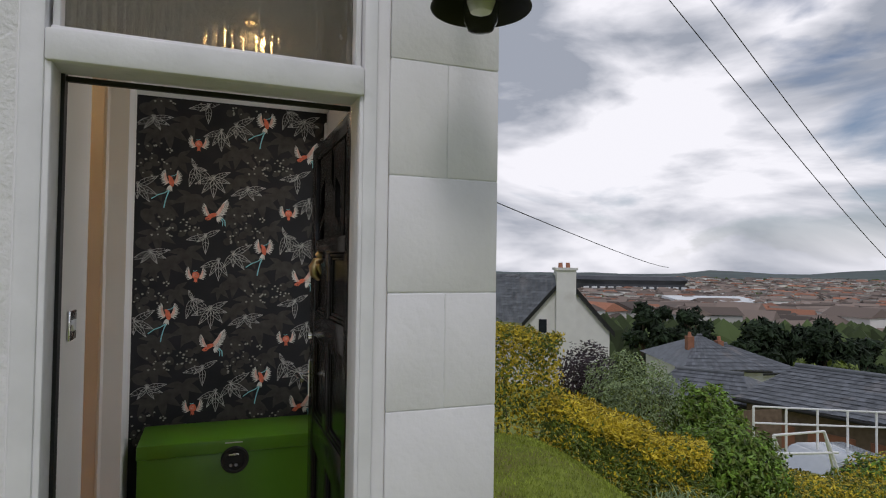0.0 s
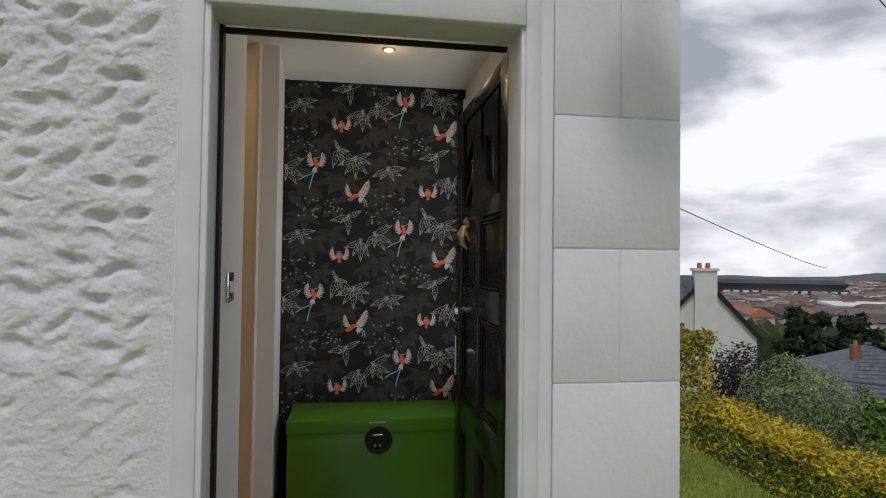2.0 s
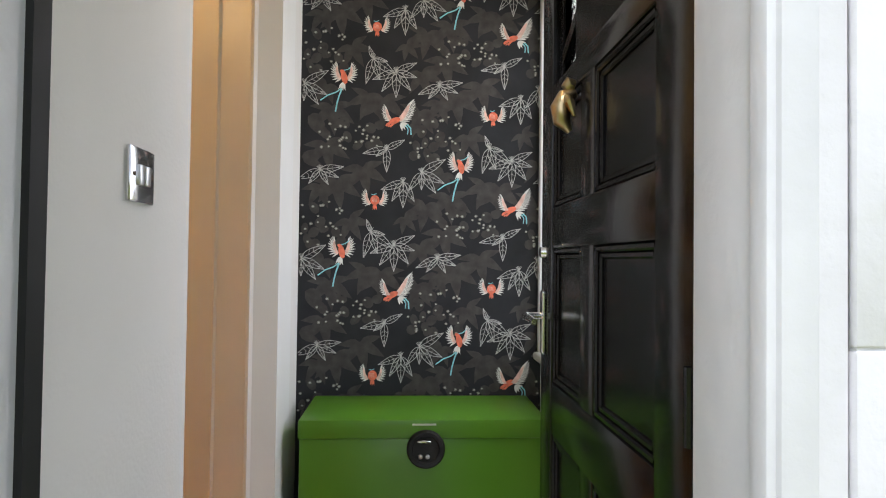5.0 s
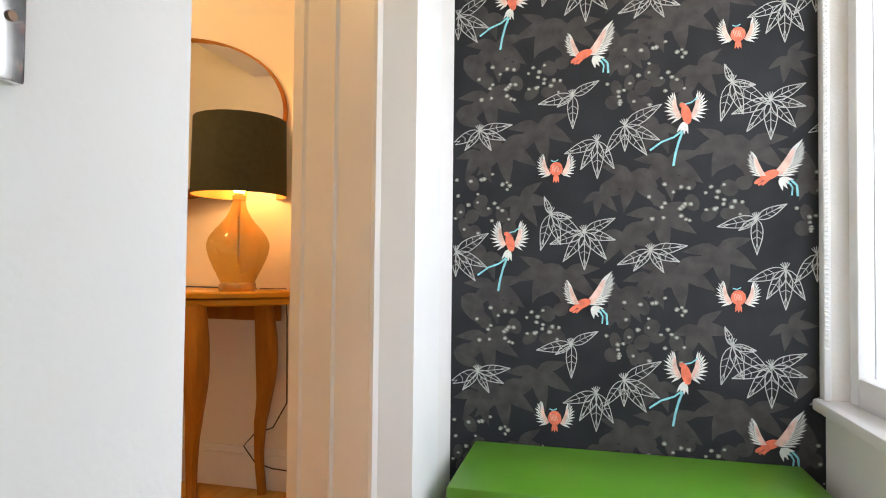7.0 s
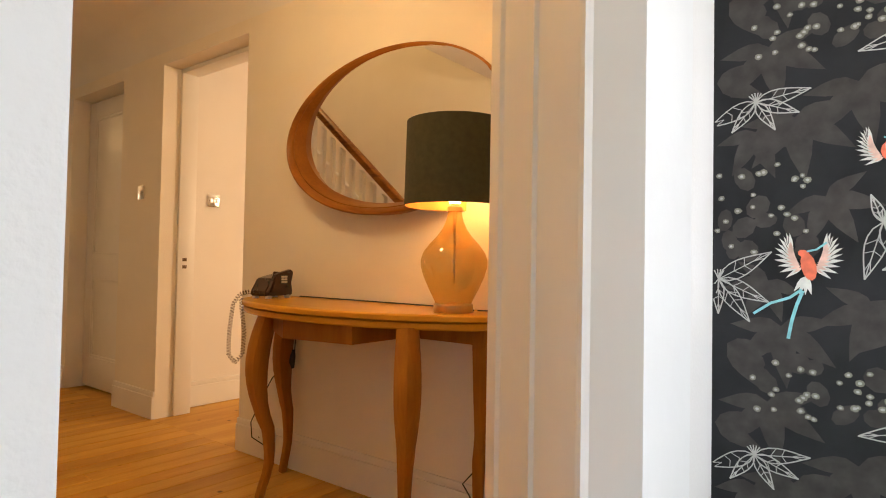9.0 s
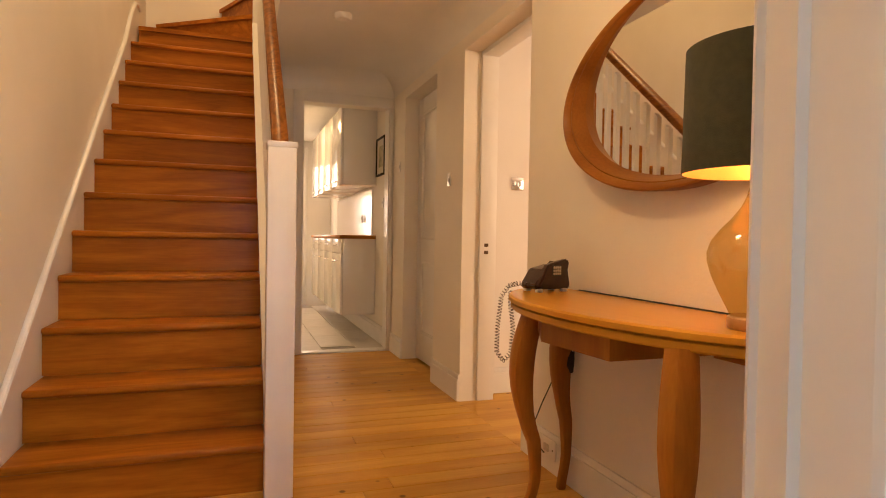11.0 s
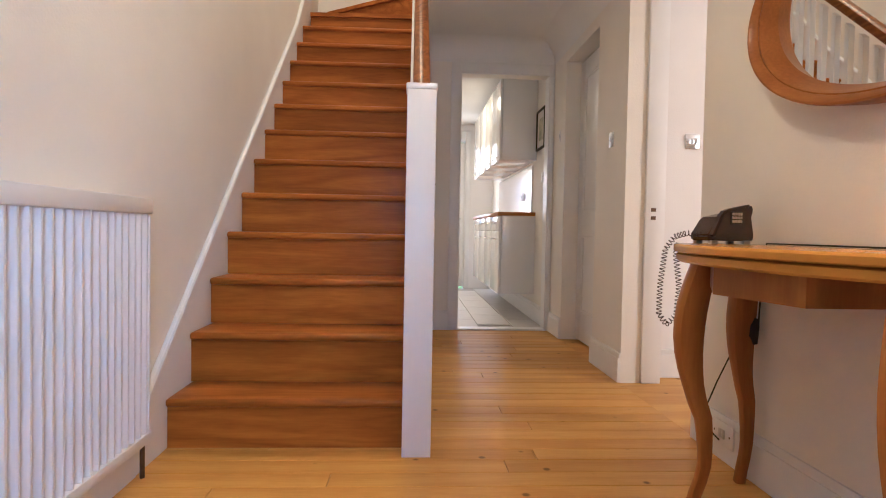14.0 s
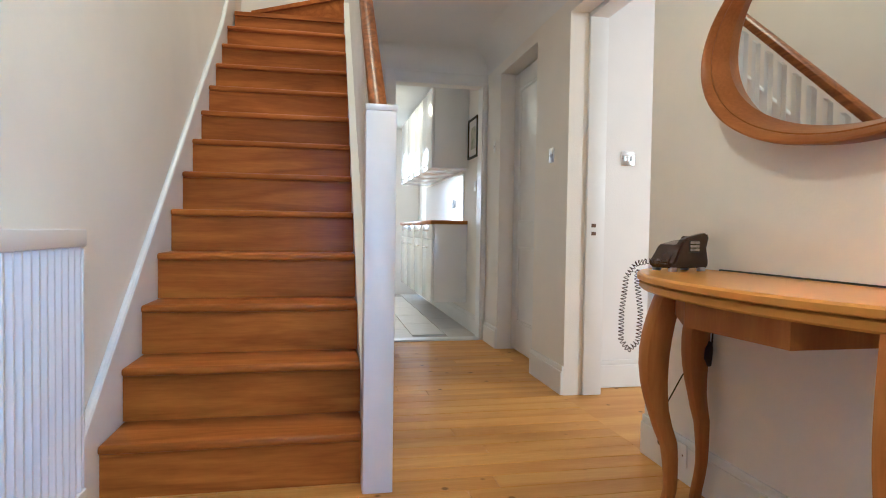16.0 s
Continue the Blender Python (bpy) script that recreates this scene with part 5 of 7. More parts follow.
for x, y, lean in ((-0.345, -0.295, (-0.040, -0.034)), (-0.530, -0.050, (-0.03, -0.012)), (0.435, -0.322, (0.035, -0.035)), (0.545, -0.050, (0.03, -0.012))):
    bm = bmesh.new()
    pl, rl = [], []
    for k in range(17):
        t = k / 16
        z = (TZ - 0.052) * (1 - t)
        bow = 0.85 * math.sin(math.pi * min(1, t / 0.62)) - 0.30 * math.sin(math.pi * max(0, (t - 0.55) / 0.45)) + 0.40 * smoothstep(0.80, 1.0, t)
        pl.append((x + lean[0] * bow, y + lean[1] * bow, z))
        rl.append(0.034 + 0.007 * math.sin(math.pi * min(1, t / 0.5)) - 0.017 * smoothstep(0.25, 0.9, t))
    sweep(bm, pl, rl, 14, 1.0, 0.45)
    part("leg", bm, M["leg"], console, "curved tapering leg", smooth=True)

LX, LY = -1.305, 3.745
lamp = thing("table_lamp", "lit amber glass table lamp with an olive drum shade", "lamp", (LX, LY, TZ))
bm = bmesh.new(); lathe(bm, [(0.0, 0.0), (0.066, 0.0), (0.068, 0.004), (0.068, 0.026), (0.064, 0.030), (0.0, 0.030)], 36); part("foot", bm, M["brass"], lamp, "brass foot", smooth=True)
prof_g = [(0.062, 0.030), (0.066, 0.040), (0.086, 0.080), (0.104, 0.120), (0.114, 0.155), (0.115, 0.178), (0.106, 0.205), (0.086, 0.232), (0.062, 0.258), (0.043, 0.284), (0.031, 0.310), (0.025, 0.335), (0.024, 0.350)]
bm = bmesh.new(); lathe(bm, prof_g, 44); part("glass_body", bm, M["amber"], lamp, "transparent amber glass body", smooth=True).visible_shadow = False
bm = bmesh.new(); sweep(bm, [(0, 0, 0.10), (0, 0, 0.355)], [0.003, 0.006], 10); part("stem", bm, M["brass"], lamp, smooth=True)
bm = bmesh.new(); lathe(bm, [(0.026, 0.346), (0.026, 0.362), (0.018, 0.366), (0.018, 0.39), (0.0, 0.39)], 20); part("collar", bm, M["brass"], lamp, "brass lamp holder", smooth=True)
bm = bmesh.new(); lathe(bm, [(0.176, 0.362), (0.171, 0.652)], 48); part("shade", bm, M["shade"], lamp, "olive fabric drum shade", smooth=True)
bm = bmesh.new(); lathe(bm, [(0.1735, 0.363), (0.1685, 0.651)], 48); part("shade_lining", bm, M["shade_in"], lamp, "copper lining", smooth=True)
bm = bmesh.new()
for k in range(3):
    a = 2 * math.pi * k / 3
    sweep(bm, [(0.018 * math.cos(a), 0.018 * math.sin(a), 0.385), (0.173 * math.cos(a), 0.173 * math.sin(a), 0.375)], [0.002, 0.002], 6)
part("shade_ring", bm, M["brass"], lamp)
bm = bmesh.new(); lathe(bm, [(0.0, 0.355), (0.014, 0.360), (0.028, 0.40), (0.030, 0.43), (0.020, 0.455), (0.0, 0.465)], 20); part("bulb", bm, M["flame"], lamp, "glowing warm bulb", smooth=True).visible_shadow = False
bm = bmesh.new()
sweep(bm, [(0.05, 0.05, 0.006), (0.0, 0.115, 0.004), (-0.2, 0.138, 0.004), (-0.6, 0.140, 0.004), (-0.99, 0.140, 0.004), (-1.01, 0.139, -0.12), (-1.02, 0.138, -0.29), (-1.10, 0.138, -0.335), (-1.18, 0.136, -0.40), (-1.263, 0.134, -0.518), (-1.335, 0.132, -0.635), (-1.318, 0.128, -0.705), (-1.215, 0.122, -0.720)], [0.0028] * 13, 8)
part("flex", bm, M["rubber"], lamp, "dark power flex", smooth=True)
bm = bmesh.new(); sweep(bm, [(-1.02, 0.130, -0.245), (-1.02, 0.122, -0.270), (-1.02, 0.120, -0.300), (-1.02, 0.130, -0.330)], [0.010, 0.019, 0.019, 0.008], 12)
part("flex_switch", bm, M["rubber"], lamp, "round dark in-line switch", smooth=True)
bm = bmesh.new()
loop = [(0.06, 0.06, 0.006), (0.13, 0.135, 0.004), (0.135, 0.142, -0.12), (0.14, 0.142, -0.45), (0.082, 0.140, -0.551), (0.001, 0.136, -0.582), (-0.042, 0.132, -0.631), (0.009, 0.132, -0.691), (0.085, 0.134, -0.711), (0.20, 0.134, -0.716)]
sweep(bm, loop, [0.0026] * len(loop), 8)
part("flex", bm, M["rubber"], lamp, "dark power flex hanging in a loop", smooth=True)

phone = thing("telephone", "dark brown vintage push-button telephone with a coiled cord", "telephone", (-2.318, 3.745, TZ))
rotp = Matrix.Rotation(radians(12), 3, "Z")


def pput(name, bm, mat, label="", parent=None):
    bmesh.ops.scale(bm, verts=bm.verts, vec=(0.85, 0.86, 1.06))
    bmesh.ops.rotate(bm, verts=bm.verts, matrix=rotp)
    return part(name, bm, mat, parent or phone, label, smooth=True)


def wedge(name, outline, x0, x1, bevel, label, parent=None):
    bm = bmesh.new(); prism(bm, outline, x0, x1, "x")
    bmesh.ops.bevel(bm, geom=bm.edges[:], offset=bevel, segments=2, affect="EDGES")
    return pput(name, bm, M["phone"], label, parent)


pbody = wedge("body", [(-0.090, 0.010), (0.108, 0.010), (0.104, 0.030), (0.094, 0.094), (0.040, 0.098), (-0.050, 0.082), (-0.098, 0.026)], -0.060, 0.046, 0.005, "wedge-shaped body")
wedge("handset", [(-0.106, 0.022), (-0.094, 0.020), (-0.040, 0.040), (0.052, 0.046), (0.072, 0.108), (0.060, 0.122), (-0.046, 0.104), (-0.064, 0.094)], 0.050, 0.084, 0.007, "brown handset along the side")
wedge("cradle", [(0.056, 0.088), (0.088, 0.086), (0.082, 0.108), (0.062, 0.110)], -0.055, 0.044, 0.004, "low cradle ridge", pbody)
for y in (-0.07, 0.075):
    for x in (-0.045, 0.04):
        bm = bmesh.new(); box(bm, x - 0.010, x + 0.010, y - 0.014, y + 0.014, 0, 0.012, 0.002); pput("foot", bm, M["dial"], "pale rubber foot")
bm = bmesh.new(); box(bm, 0.082, 0.0865, -0.034, 0.018, 0.060, 0.098, 0.002); keypad = pput("keypad", bm, M["rubber"], "dark keypad plate")
for i in range(3):
    for j in range(4):
        bm = bmesh.new(); box(bm, 0.086, 0.091, -0.029 + 0.0115 * j, -0.0205 + 0.0115 * j, 0.0645 + 0.011 * i, 0.0725 + 0.011 * i, 0.0015)
        pput("button", bm, M["dial"], parent=keypad)
# coiled cord: out of the low end, over the table edge, down in a loop and back
knots_c = [(0.055, -0.098, 0.030), (0.030, -0.128, 0.034), (-0.015, -0.150, 0.022), (-0.034, -0.172, -0.02), (-0.036, -0.186, -0.14), (-0.030, -0.190, -0.235), (-0.010, -0.172, -0.268), (0.008, -0.148, -0.235), (0.006, -0.140, -0.14), (-0.010, -0.146, -0.04), (-0.020, -0.140, 0.004)]
guide = []
for a, b in zip(knots_c, knots_c[1:]):
    a, b = Vector(a), Vector(b)
    m = max(2, int((b - a).length / 0.0011))
    guide += [a.lerp(b, q / m) for q in range(m)]
for _ in range(14):
    guide = [guide[0]] + [(guide[q - 1] + guide[q] * 2 + guide[q + 1]) / 4 for q in range(1, len(guide) - 1)] + [guide[-1]]
way = []
for k, c in enumerate(guide):
    d = (guide[min(k + 1, len(guide) - 1)] - guide[max(k - 1, 0)]).normalized()
    e1 = d.cross(Vector((1, 0.3, 0))).normalized()
    e2 = d.cross(e1)
    a = 2 * math.pi * k / 11
    way.append(c + 0.0085 * (e1 * math.cos(a) + e2 * math.sin(a)))
bm = bmesh.new()
sweep(bm, way, [0.0015] * len(way), 5)
part("coiled_cord", bm, M["phone"], phone, "coiled brown cord", smooth=True)

MX, MZ, MA, MB = -1.768, 1.514, 0.577, 0.350
mirror = thing("wall_mirror", "oval wall mirror in a deep asymmetric walnut rim", "mirror", (MX, HALL_N, MZ))
n = 96


def oval_ring(inset, depth):
    """One loop of the rim: inset and depth grow towards the lower corner, where the rim is deepest."""
    loop = []
    for k in range(n):
        t = 2 * math.pi * k / n
        w = max(0.0, 0.5 - 0.5 * math.cos(t - radians(45))) ** 1.2
        e = inset(w)
        loop.append(((MA - e) * math.cos(t), -depth(w), (MB - e) * math.sin(t)))
    return loop


bm = bmesh.new()
rows = [[bm.verts.new(p) for p in oval_ring(e, d)] for e, d in (
    (lambda w: 0.0, lambda w: 0.002), (lambda w: -0.004, lambda w: 0.004 + 0.080 * w), (lambda w: -0.001, lambda w: 0.007 + 0.085 * w), (lambda w: 0.005, lambda w: 0.007 + 0.085 * w),
    (lambda w: 0.009 + 0.016 * w, lambda w: 0.007 + 0.066 * w), (lambda w: 0.010 + 0.0165 * w, lambda w: 0.006 + 0.061 * w), (lambda w: 0.012 + 0.019 * w, lambda w: 0.0065 + 0.062 * w),
    (lambda w: 0.014 + 0.034 * w, lambda w: 0.006 + 0.026 * w), (lambda w: 0.016 + 0.042 * w, lambda w: 0.006))]
for a, b in zip(rows, rows[1:]):
    for k in range(n):
        bm.faces.new((a[k], a[(k + 1) % n], b[(k + 1) % n], b[k]))
part("rim", bm, M["rim"], mirror, "walnut rim, deepest at the lower corner", smooth=True)
bm = bmesh.new(); bm.faces.new([bm.verts.new(p) for p in oval_ring(lambda w: 0.006, lambda w: 0.0075)])
part("mirror_glass", bm, M["mirror"], mirror, "clear mirror glass")

# ---------------------------------------------------------------- kitchen
KX0, KX1 = -8.35, -6.05
for k in range(4):
    x1 = KX1 - k * 0.575
    x0 = x1 - 0.573
    u = thing("wall_cabinet", "white gloss kitchen wall cabinet with chrome handle", "cabinet", ((x0 + x1) / 2, 3.72, 1.515), "kitchen wall cabinets")
    hw = (x1 - x0) / 2
    boxes("carcass", [(-hw, hw, -0.145, 0.184, 0, 0.76)], M["unit"], u, bevel=0.002)
    d = boxes("door", [(-hw + 0.003, hw - 0.003, -0.170, -0.148, 0.0, 0.76)], M["unit"], u, bevel=0.003)
    bm = bmesh.new(); sweep(bm, [(-0.09, -0.17, 0.04), (-0.09, -0.195, 0.045), (0.09, -0.195, 0.045), (0.09, -0.17, 0.04)], [0.006] * 4, 8); part("handle", bm, M["chrome"], d, "chrome bow handle", smooth=True)
    u = thing("base_cabinet", "white gloss kitchen base cabinet with a drawer and door", "cabinet", ((x0 + x1) / 2, 3.72, 0.24), "kitchen base cabinets")
    boxes("carcass", [(-hw, hw, -0.135, 0.184, 0, 0.745)], M["unit"], u, bevel=0.002)
    for nm, z0, z1, hz in (("drawer", 0.60, 0.742, 0.68), ("door", 0.0, 0.594, 0.52)):
        d = boxes(nm, [(-hw + 0.003, hw - 0.003, -0.158, -0.138, z0, z1)], M["unit"], u, bevel=0.003)
        bm = bmesh.new(); sweep(bm, [(-0.09, -0.157, hz), (-0.09, -0.182, hz), (0.09, -0.182, hz), (0.09, -0.157, hz)], [0.006] * 4, 8); part("handle", bm, M["chrome"], d, "chrome bow handle", smooth=True)
wt = thing("worktop", "brown wood-edged kitchen worktop", "worktop", (-7.2, 3.72, 0.985))
boxes("slab", [(-1.16, 1.165, -0.175, 0.184, 0.0, 0.036)], M["leg"], wt, bevel=0.004)
boxes("upstand", [(-1.16, 1.0, 0.172, 0.1845, 0.036, 0.50)], M["unit"], wt)
switch_plate("wall_socket", "white socket above the kitchen worktop", (-6.6, 3.88, 1.2), "Y", (0.086, 0.086), 1, "socket")

pic = thing("framed_picture", "small landscape print in a thin black frame", "picture", (-5.84, HALL_N, 1.775))
for b in ((-0.17, 0.17, -0.02, -0.001, 0.165, 0.183), (-0.17, 0.17, -0.02, -0.001, -0.183, -0.165), (-0.17, -0.152, -0.02, -0.001, -0.165, 0.165), (0.152, 0.17, -0.02, -0.001, -0.165, 0.165)):
    boxes("frame_bar", [b], M["rubber"], pic, bevel=0.002)
boxes("mount", [(-0.152, 0.152, -0.008, -0.002, -0.165, 0.165)], M["mount"], pic)
boxes("print", [(-0.085, 0.085, -0.0095, -0.0085, -0.10, 0.10)], M["picture"], pic)

back_door = thing("back_door", "white half-glazed kitchen back door, closed", "door", (KB - 0.05, 3.11, 0.02))
for nm, b in (("stile", (-0.39, -0.27, 0, 2.1)), ("stile", (0.27, 0.385, 0, 2.1)), ("rail", (-0.27, 0.27, 2.0, 2.1)), ("rail", (-0.27, 0.27, 0.85, 1.02)), ("rail", (-0.27, 0.27, 0.0, 0.22))):
    boxes(nm, [(-0.022, 0.022, *b)], M["trim"], back_door, bevel=0.004)
boxes("panel", [(-0.008, 0.008, -0.27, 0.27, 0.22, 0.85)], M["trim"], back_door)
boxes("pane", [(-0.003, 0.003, -0.27, 0.27, 1.02, 2.0)], M["glass"], back_door).visible_shadow = False
boxes("handle", [(0.022, 0.05, 0.30, 0.33, 0.98, 1.0)], M["chrome"], back_door, bevel=0.003)
kb = thing("door_frame", "white frame of the kitchen back door", "door frame", kind="structure")
boxes("architrave", [(KB - 0.002, KB + 0.016, 3.50, 3.57, 0, 2.28), (KB - 0.1, KB, 3.495, 3.503, 0, 2.27)], M["trim"], kb, bevel=0.003)
boxes("architrave", [(KB - 0.002, KB + 0.016, 2.65, 2.72, 0, 2.28)], M["trim"], kb, bevel=0.003)
boxes("architrave", [(KB - 0.002, KB + 0.015, 2.72, 3.50, 2.15, 2.28), (KB - 0.10, KB, 2.72, 3.50, 2.13, 2.15)], M["trim"], kb, bevel=0.003)

# ---------------------------------------------------------------- outdoors: hedges, shrubs, houses, trees, town
AH, SD = Vector((0.357, 0.934, 0)), Vector((0.934, -0.357, 0))


def out(side, ahead, z):
    """A place in the view beyond the porch corner: metres to the side, metres ahead, height."""
    return SD * side + AH * ahead + Vector((0, 0, z))


def leaf_mesh(verts, faces, c, d, size, rnd, fold=0.35):
    """Adds one folded leaf of two triangles pairs at c, facing about d."""
    d = (d + Vector((rnd.uniform(-0.7, 0.7), rnd.uniform(-0.7, 0.7), rnd.uniform(-0.5, 0.7)))).normalized()
    u = d.orthogonal().normalized()
    u.rotate(Matrix.Rotation(rnd.uniform(0, 6.283), 3, d))
    v = d.cross(u)
    s = size * rnd.uniform(0.6, 1.3)
    k = len(verts)
    verts += [c - u * s, c + v * s * 0.45 - d * s * fold, c + u * s, c - v * s * 0.45 - d * s * fold]
    faces += [(k, k + 1, k + 2), (k, k + 2, k + 3)]


def crown(name, parent, mats, count, size, sampler, seed, label=""):
    """A mass of single leaves; sampler gives a place, an outward direction and which material."""
    rnd = random.Random(seed)
    verts, faces, idx = [], [], []
    for _ in range(count):
        c, d, m = sampler(rnd)
        leaf_mesh(verts, faces, c, d, size, rnd)
        idx += [m, m]
    me = bpy.data.meshes.new(name)
    me.from_pydata(verts, [], faces)
    for m in mats:
        me.materials.append(m)
    me.polygons.foreach_set("material_index", idx)
    ob = new(name, me)
    ob.parent = parent
    if label:
        tagged(ob, label)
    return ob


def twigs(parent, base, spots, r):
    bm = bmesh.new()
    for s in spots:
        mid = (base + s) / 2 + Vector((0, 0, 0.1 * (s - base).length))
        sweep(bm, [base, mid, s], [r, r * 0.7, r * 0.3], 6)
    return part("stems", bm, M["bark"], parent)


def shrub(name, label, side, ahead, z0, z1, ra, rb, mats, count, size, seed, weights=None, group=""):
    """A rounded shrub with an uneven outline: leaves on a lumpy shell, thinner inside, on woody stems."""
    base = out(side, ahead, z0 - 0.25)
    ob = thing(name, label, "shrub", base, group)
    h = z1 - z0

    def sample(rnd):
        while True:
            d = Vector((rnd.gauss(0, 1), rnd.gauss(0, 1), rnd.gauss(0.15, 1))).normalized()
            if d.z > -0.75:
                break
        lump = 1 + 0.30 * noise.noise(d * 2.4 + Vector((seed, 0, 0))) + 0.16 * noise.noise(d * 6 + Vector((0, seed, 0)))
        r = lump * (1 - 0.55 * rnd.random() ** 2.2)
        p = Vector((0, 0, 0.25 + h / 2)) + (SD * d.dot(SD) * ra + AH * d.dot(AH) * rb + Vector((0, 0, d.z * h / 2))) * r
        m = 0
        if len(mats) > 1:
            m = 1 if rnd.random() < (weights(d, rnd) if weights else 0.3) else 0
        return p, d, m
    crown("crown", ob, mats, count, size, sample, seed)
    rnd = random.Random(seed)
    twigs(ob, Vector((0, 0, 0)), [Vector((rnd.uniform(-0.6, 0.6) * ra, rnd.uniform(-0.6, 0.6) * ra, 0.25 + h * rnd.uniform(0.4, 0.75))) for _ in range(7)], 0.02)
    return ob


def hedge(name, label, a, b, depth, za, zb, ta, tb, count, seed, gold):
    """A clipped hedge between two places: leaves over its top and both faces, golden where the light reaches."""
    ob = thing(name, label, "hedge", (a + b) / 2 + Vector((0, 0, min(za, zb) - 0.2)))
    o = Vector(ob.location)
    along = (b - a); along.z = 0
    across = Vector((-along.y, along.x, 0)).normalized()

    def sample(rnd):
        t = rnd.random()
        p = a.lerp(b, t)
        lo, hi = za + (zb - za) * t, ta + (tb - ta) * t
        hi += 0.07 * noise.noise(Vector((t * 5, seed, 0))) + 0.05 * noise.noise(Vector((t * 14, seed, 3)))
        face = rnd.random()
        if face < 0.36:
            w = rnd.uniform(-1, 1)
            z, d = hi - 0.10 * w * w - 0.09 * rnd.random() ** 2, Vector((0, 0, 1)) + across * w * 0.6
        else:
            w = (-1 if face < 0.82 else 1) * (1 - 0.35 * rnd.random() ** 2)
            z = lo + (hi - lo) * rnd.random() ** 0.8
            w *= 1 - 0.25 * ((z - lo) / (hi - lo)) ** 4
            d = across * w
        bulge = 1 + 0.22 * noise.noise(Vector((t * 7, z * 3, seed)))
        end = Vector((0, 0, 0))
        place = Vector((p.x, p.y, z)) + across * w * depth / 2 * bulge + along.normalized() * rnd.uniform(-0.06, 0.06) + end
        rel = (z - lo) / (hi - lo)
        m = 1 if rnd.random() < gold(rel, noise.noise(Vector((t * 6, z * 4, seed + 9)))) else 0
        return place - o, d, m
    crown("foliage", ob, [M["privet"], M["gold"]], count, 0.026, sample, seed)
    rnd = random.Random(seed)
    for _ in range(5):
        p = a.lerp(b, rnd.uniform(0.1, 0.9))
        q = Vector((p.x, p.y, 0)) - Vector((o.x, o.y, 0))
        bm = bmesh.new()
        sweep(bm, [q + Vector((0, 0, -0.1)), q + Vector((rnd.uniform(-0.1, 0.1), rnd.uniform(-0.1, 0.1), 0.6 * (max(ta, tb) - o.z)))], [0.014, 0.006], 6)
        part("stem", bm, M["bark"], ob)
    return ob


hedge("hedge", "tall golden privet hedge beside the lawn", out(-0.5, 7.3, 0), out(1.32, 6.75, 0), 0.75, -0.55, -0.72, 0.80, 0.46, 15000, 1, lambda r, n: 0.62 + 0.35 * n)
hedge("hedge", "low clipped golden privet hedge stepping down the slope", out(1.22, 6.6, 0), out(2.12, 6.15, 0), 0.62, -0.80, -1.05, -0.10, -0.40, 9500, 2, lambda r, n: (0.85 if r > 0.72 else 0.28) + 0.4 * n)
hedge("hedge", "lowest golden privet hedge beside a green shrub", out(2.06, 6.15, 0), out(2.62, 5.95, 0), 0.55, -1.05, -1.2, -0.46, -0.50, 6000, 3, lambda r, n: (0.85 if r > 0.70 else 0.3) + 0.4 * n)
hedge("hedge", "golden hedge along the lower garden boundary", out(3.95, 7.2, 0), out(6.2, 6.9, 0), 0.8, -1.75, -1.95, -1.18, -1.30, 9000, 4, lambda r, n: 0.55 + 0.4 * n)
shrub("purple_shrub", "dark purple-leaved shrub in the garden", 2.25, 9.2, -1.2, 0.02, 0.50, 0.42, [M["purple_leaf"]], 3600, 0.032, 5)
shrub("grey_shrub", "rounded grey-green variegated shrub", 2.55, 8.0, -1.35, 0.05, 0.66, 0.60, [M["grey_leaf"], M["privet"]], 11000, 0.022, 6, lambda d, rnd: 0.25 if d.z > 0 else 0.5)
shrub("green_shrub", "leafy bright green shrub", 3.55, 8.1, -1.5, -0.30, 0.48, 0.5, [M["bright_leaf"], M["privet"]], 4200, 0.040, 7)
shrub("green_shrub", "large leafy bright green shrub by the low hedge", 3.12, 6.55, -1.55, -0.42, 0.60, 0.52, [M["bright_leaf"], M["privet"]], 7000, 0.036, 8)
shrub("green_shrub", "leafy green shrub lower down the slope", 6.0, 8.0, -2.1, -1.25, 0.7, 0.5, [M["bright_leaf"], M["gold"]], 4200, 0.036, 9)

strap = thing("strap_plant", "clump of narrow grey-green strap leaves at the hedge foot", "plant", out(2.28, 5.55, -1.02))
bm = bmesh.new()
rnd = random.Random(12)
for _ in range(170):
    a, L = rnd.uniform(0, 6.283), rnd.uniform(0.18, 0.42)
    bx_, by_ = rnd.uniform(-0.35, 0.35), rnd.uniform(-0.25, 0.25)
    w = 0.007
    prev = None
    for k in range(5):
        t = k / 4
        c = Vector((bx_ + math.cos(a) * L * 0.6 * t, by_ + math.sin(a) * L * 0.6 * t, 0.05 + L * (1.1 * t - 0.75 * t * t)))
        n_ = Vector((-math.sin(a), math.cos(a), 0)) * w * (1 - t * 0.9)
        pair = (bm.verts.new(c - n_), bm.verts.new(c + n_))
        if prev:
            bm.faces.new((prev[0], prev[1], pair[1], pair[0]))
        prev = pair
part("leaves", bm, M["grey_leaf"], strap)

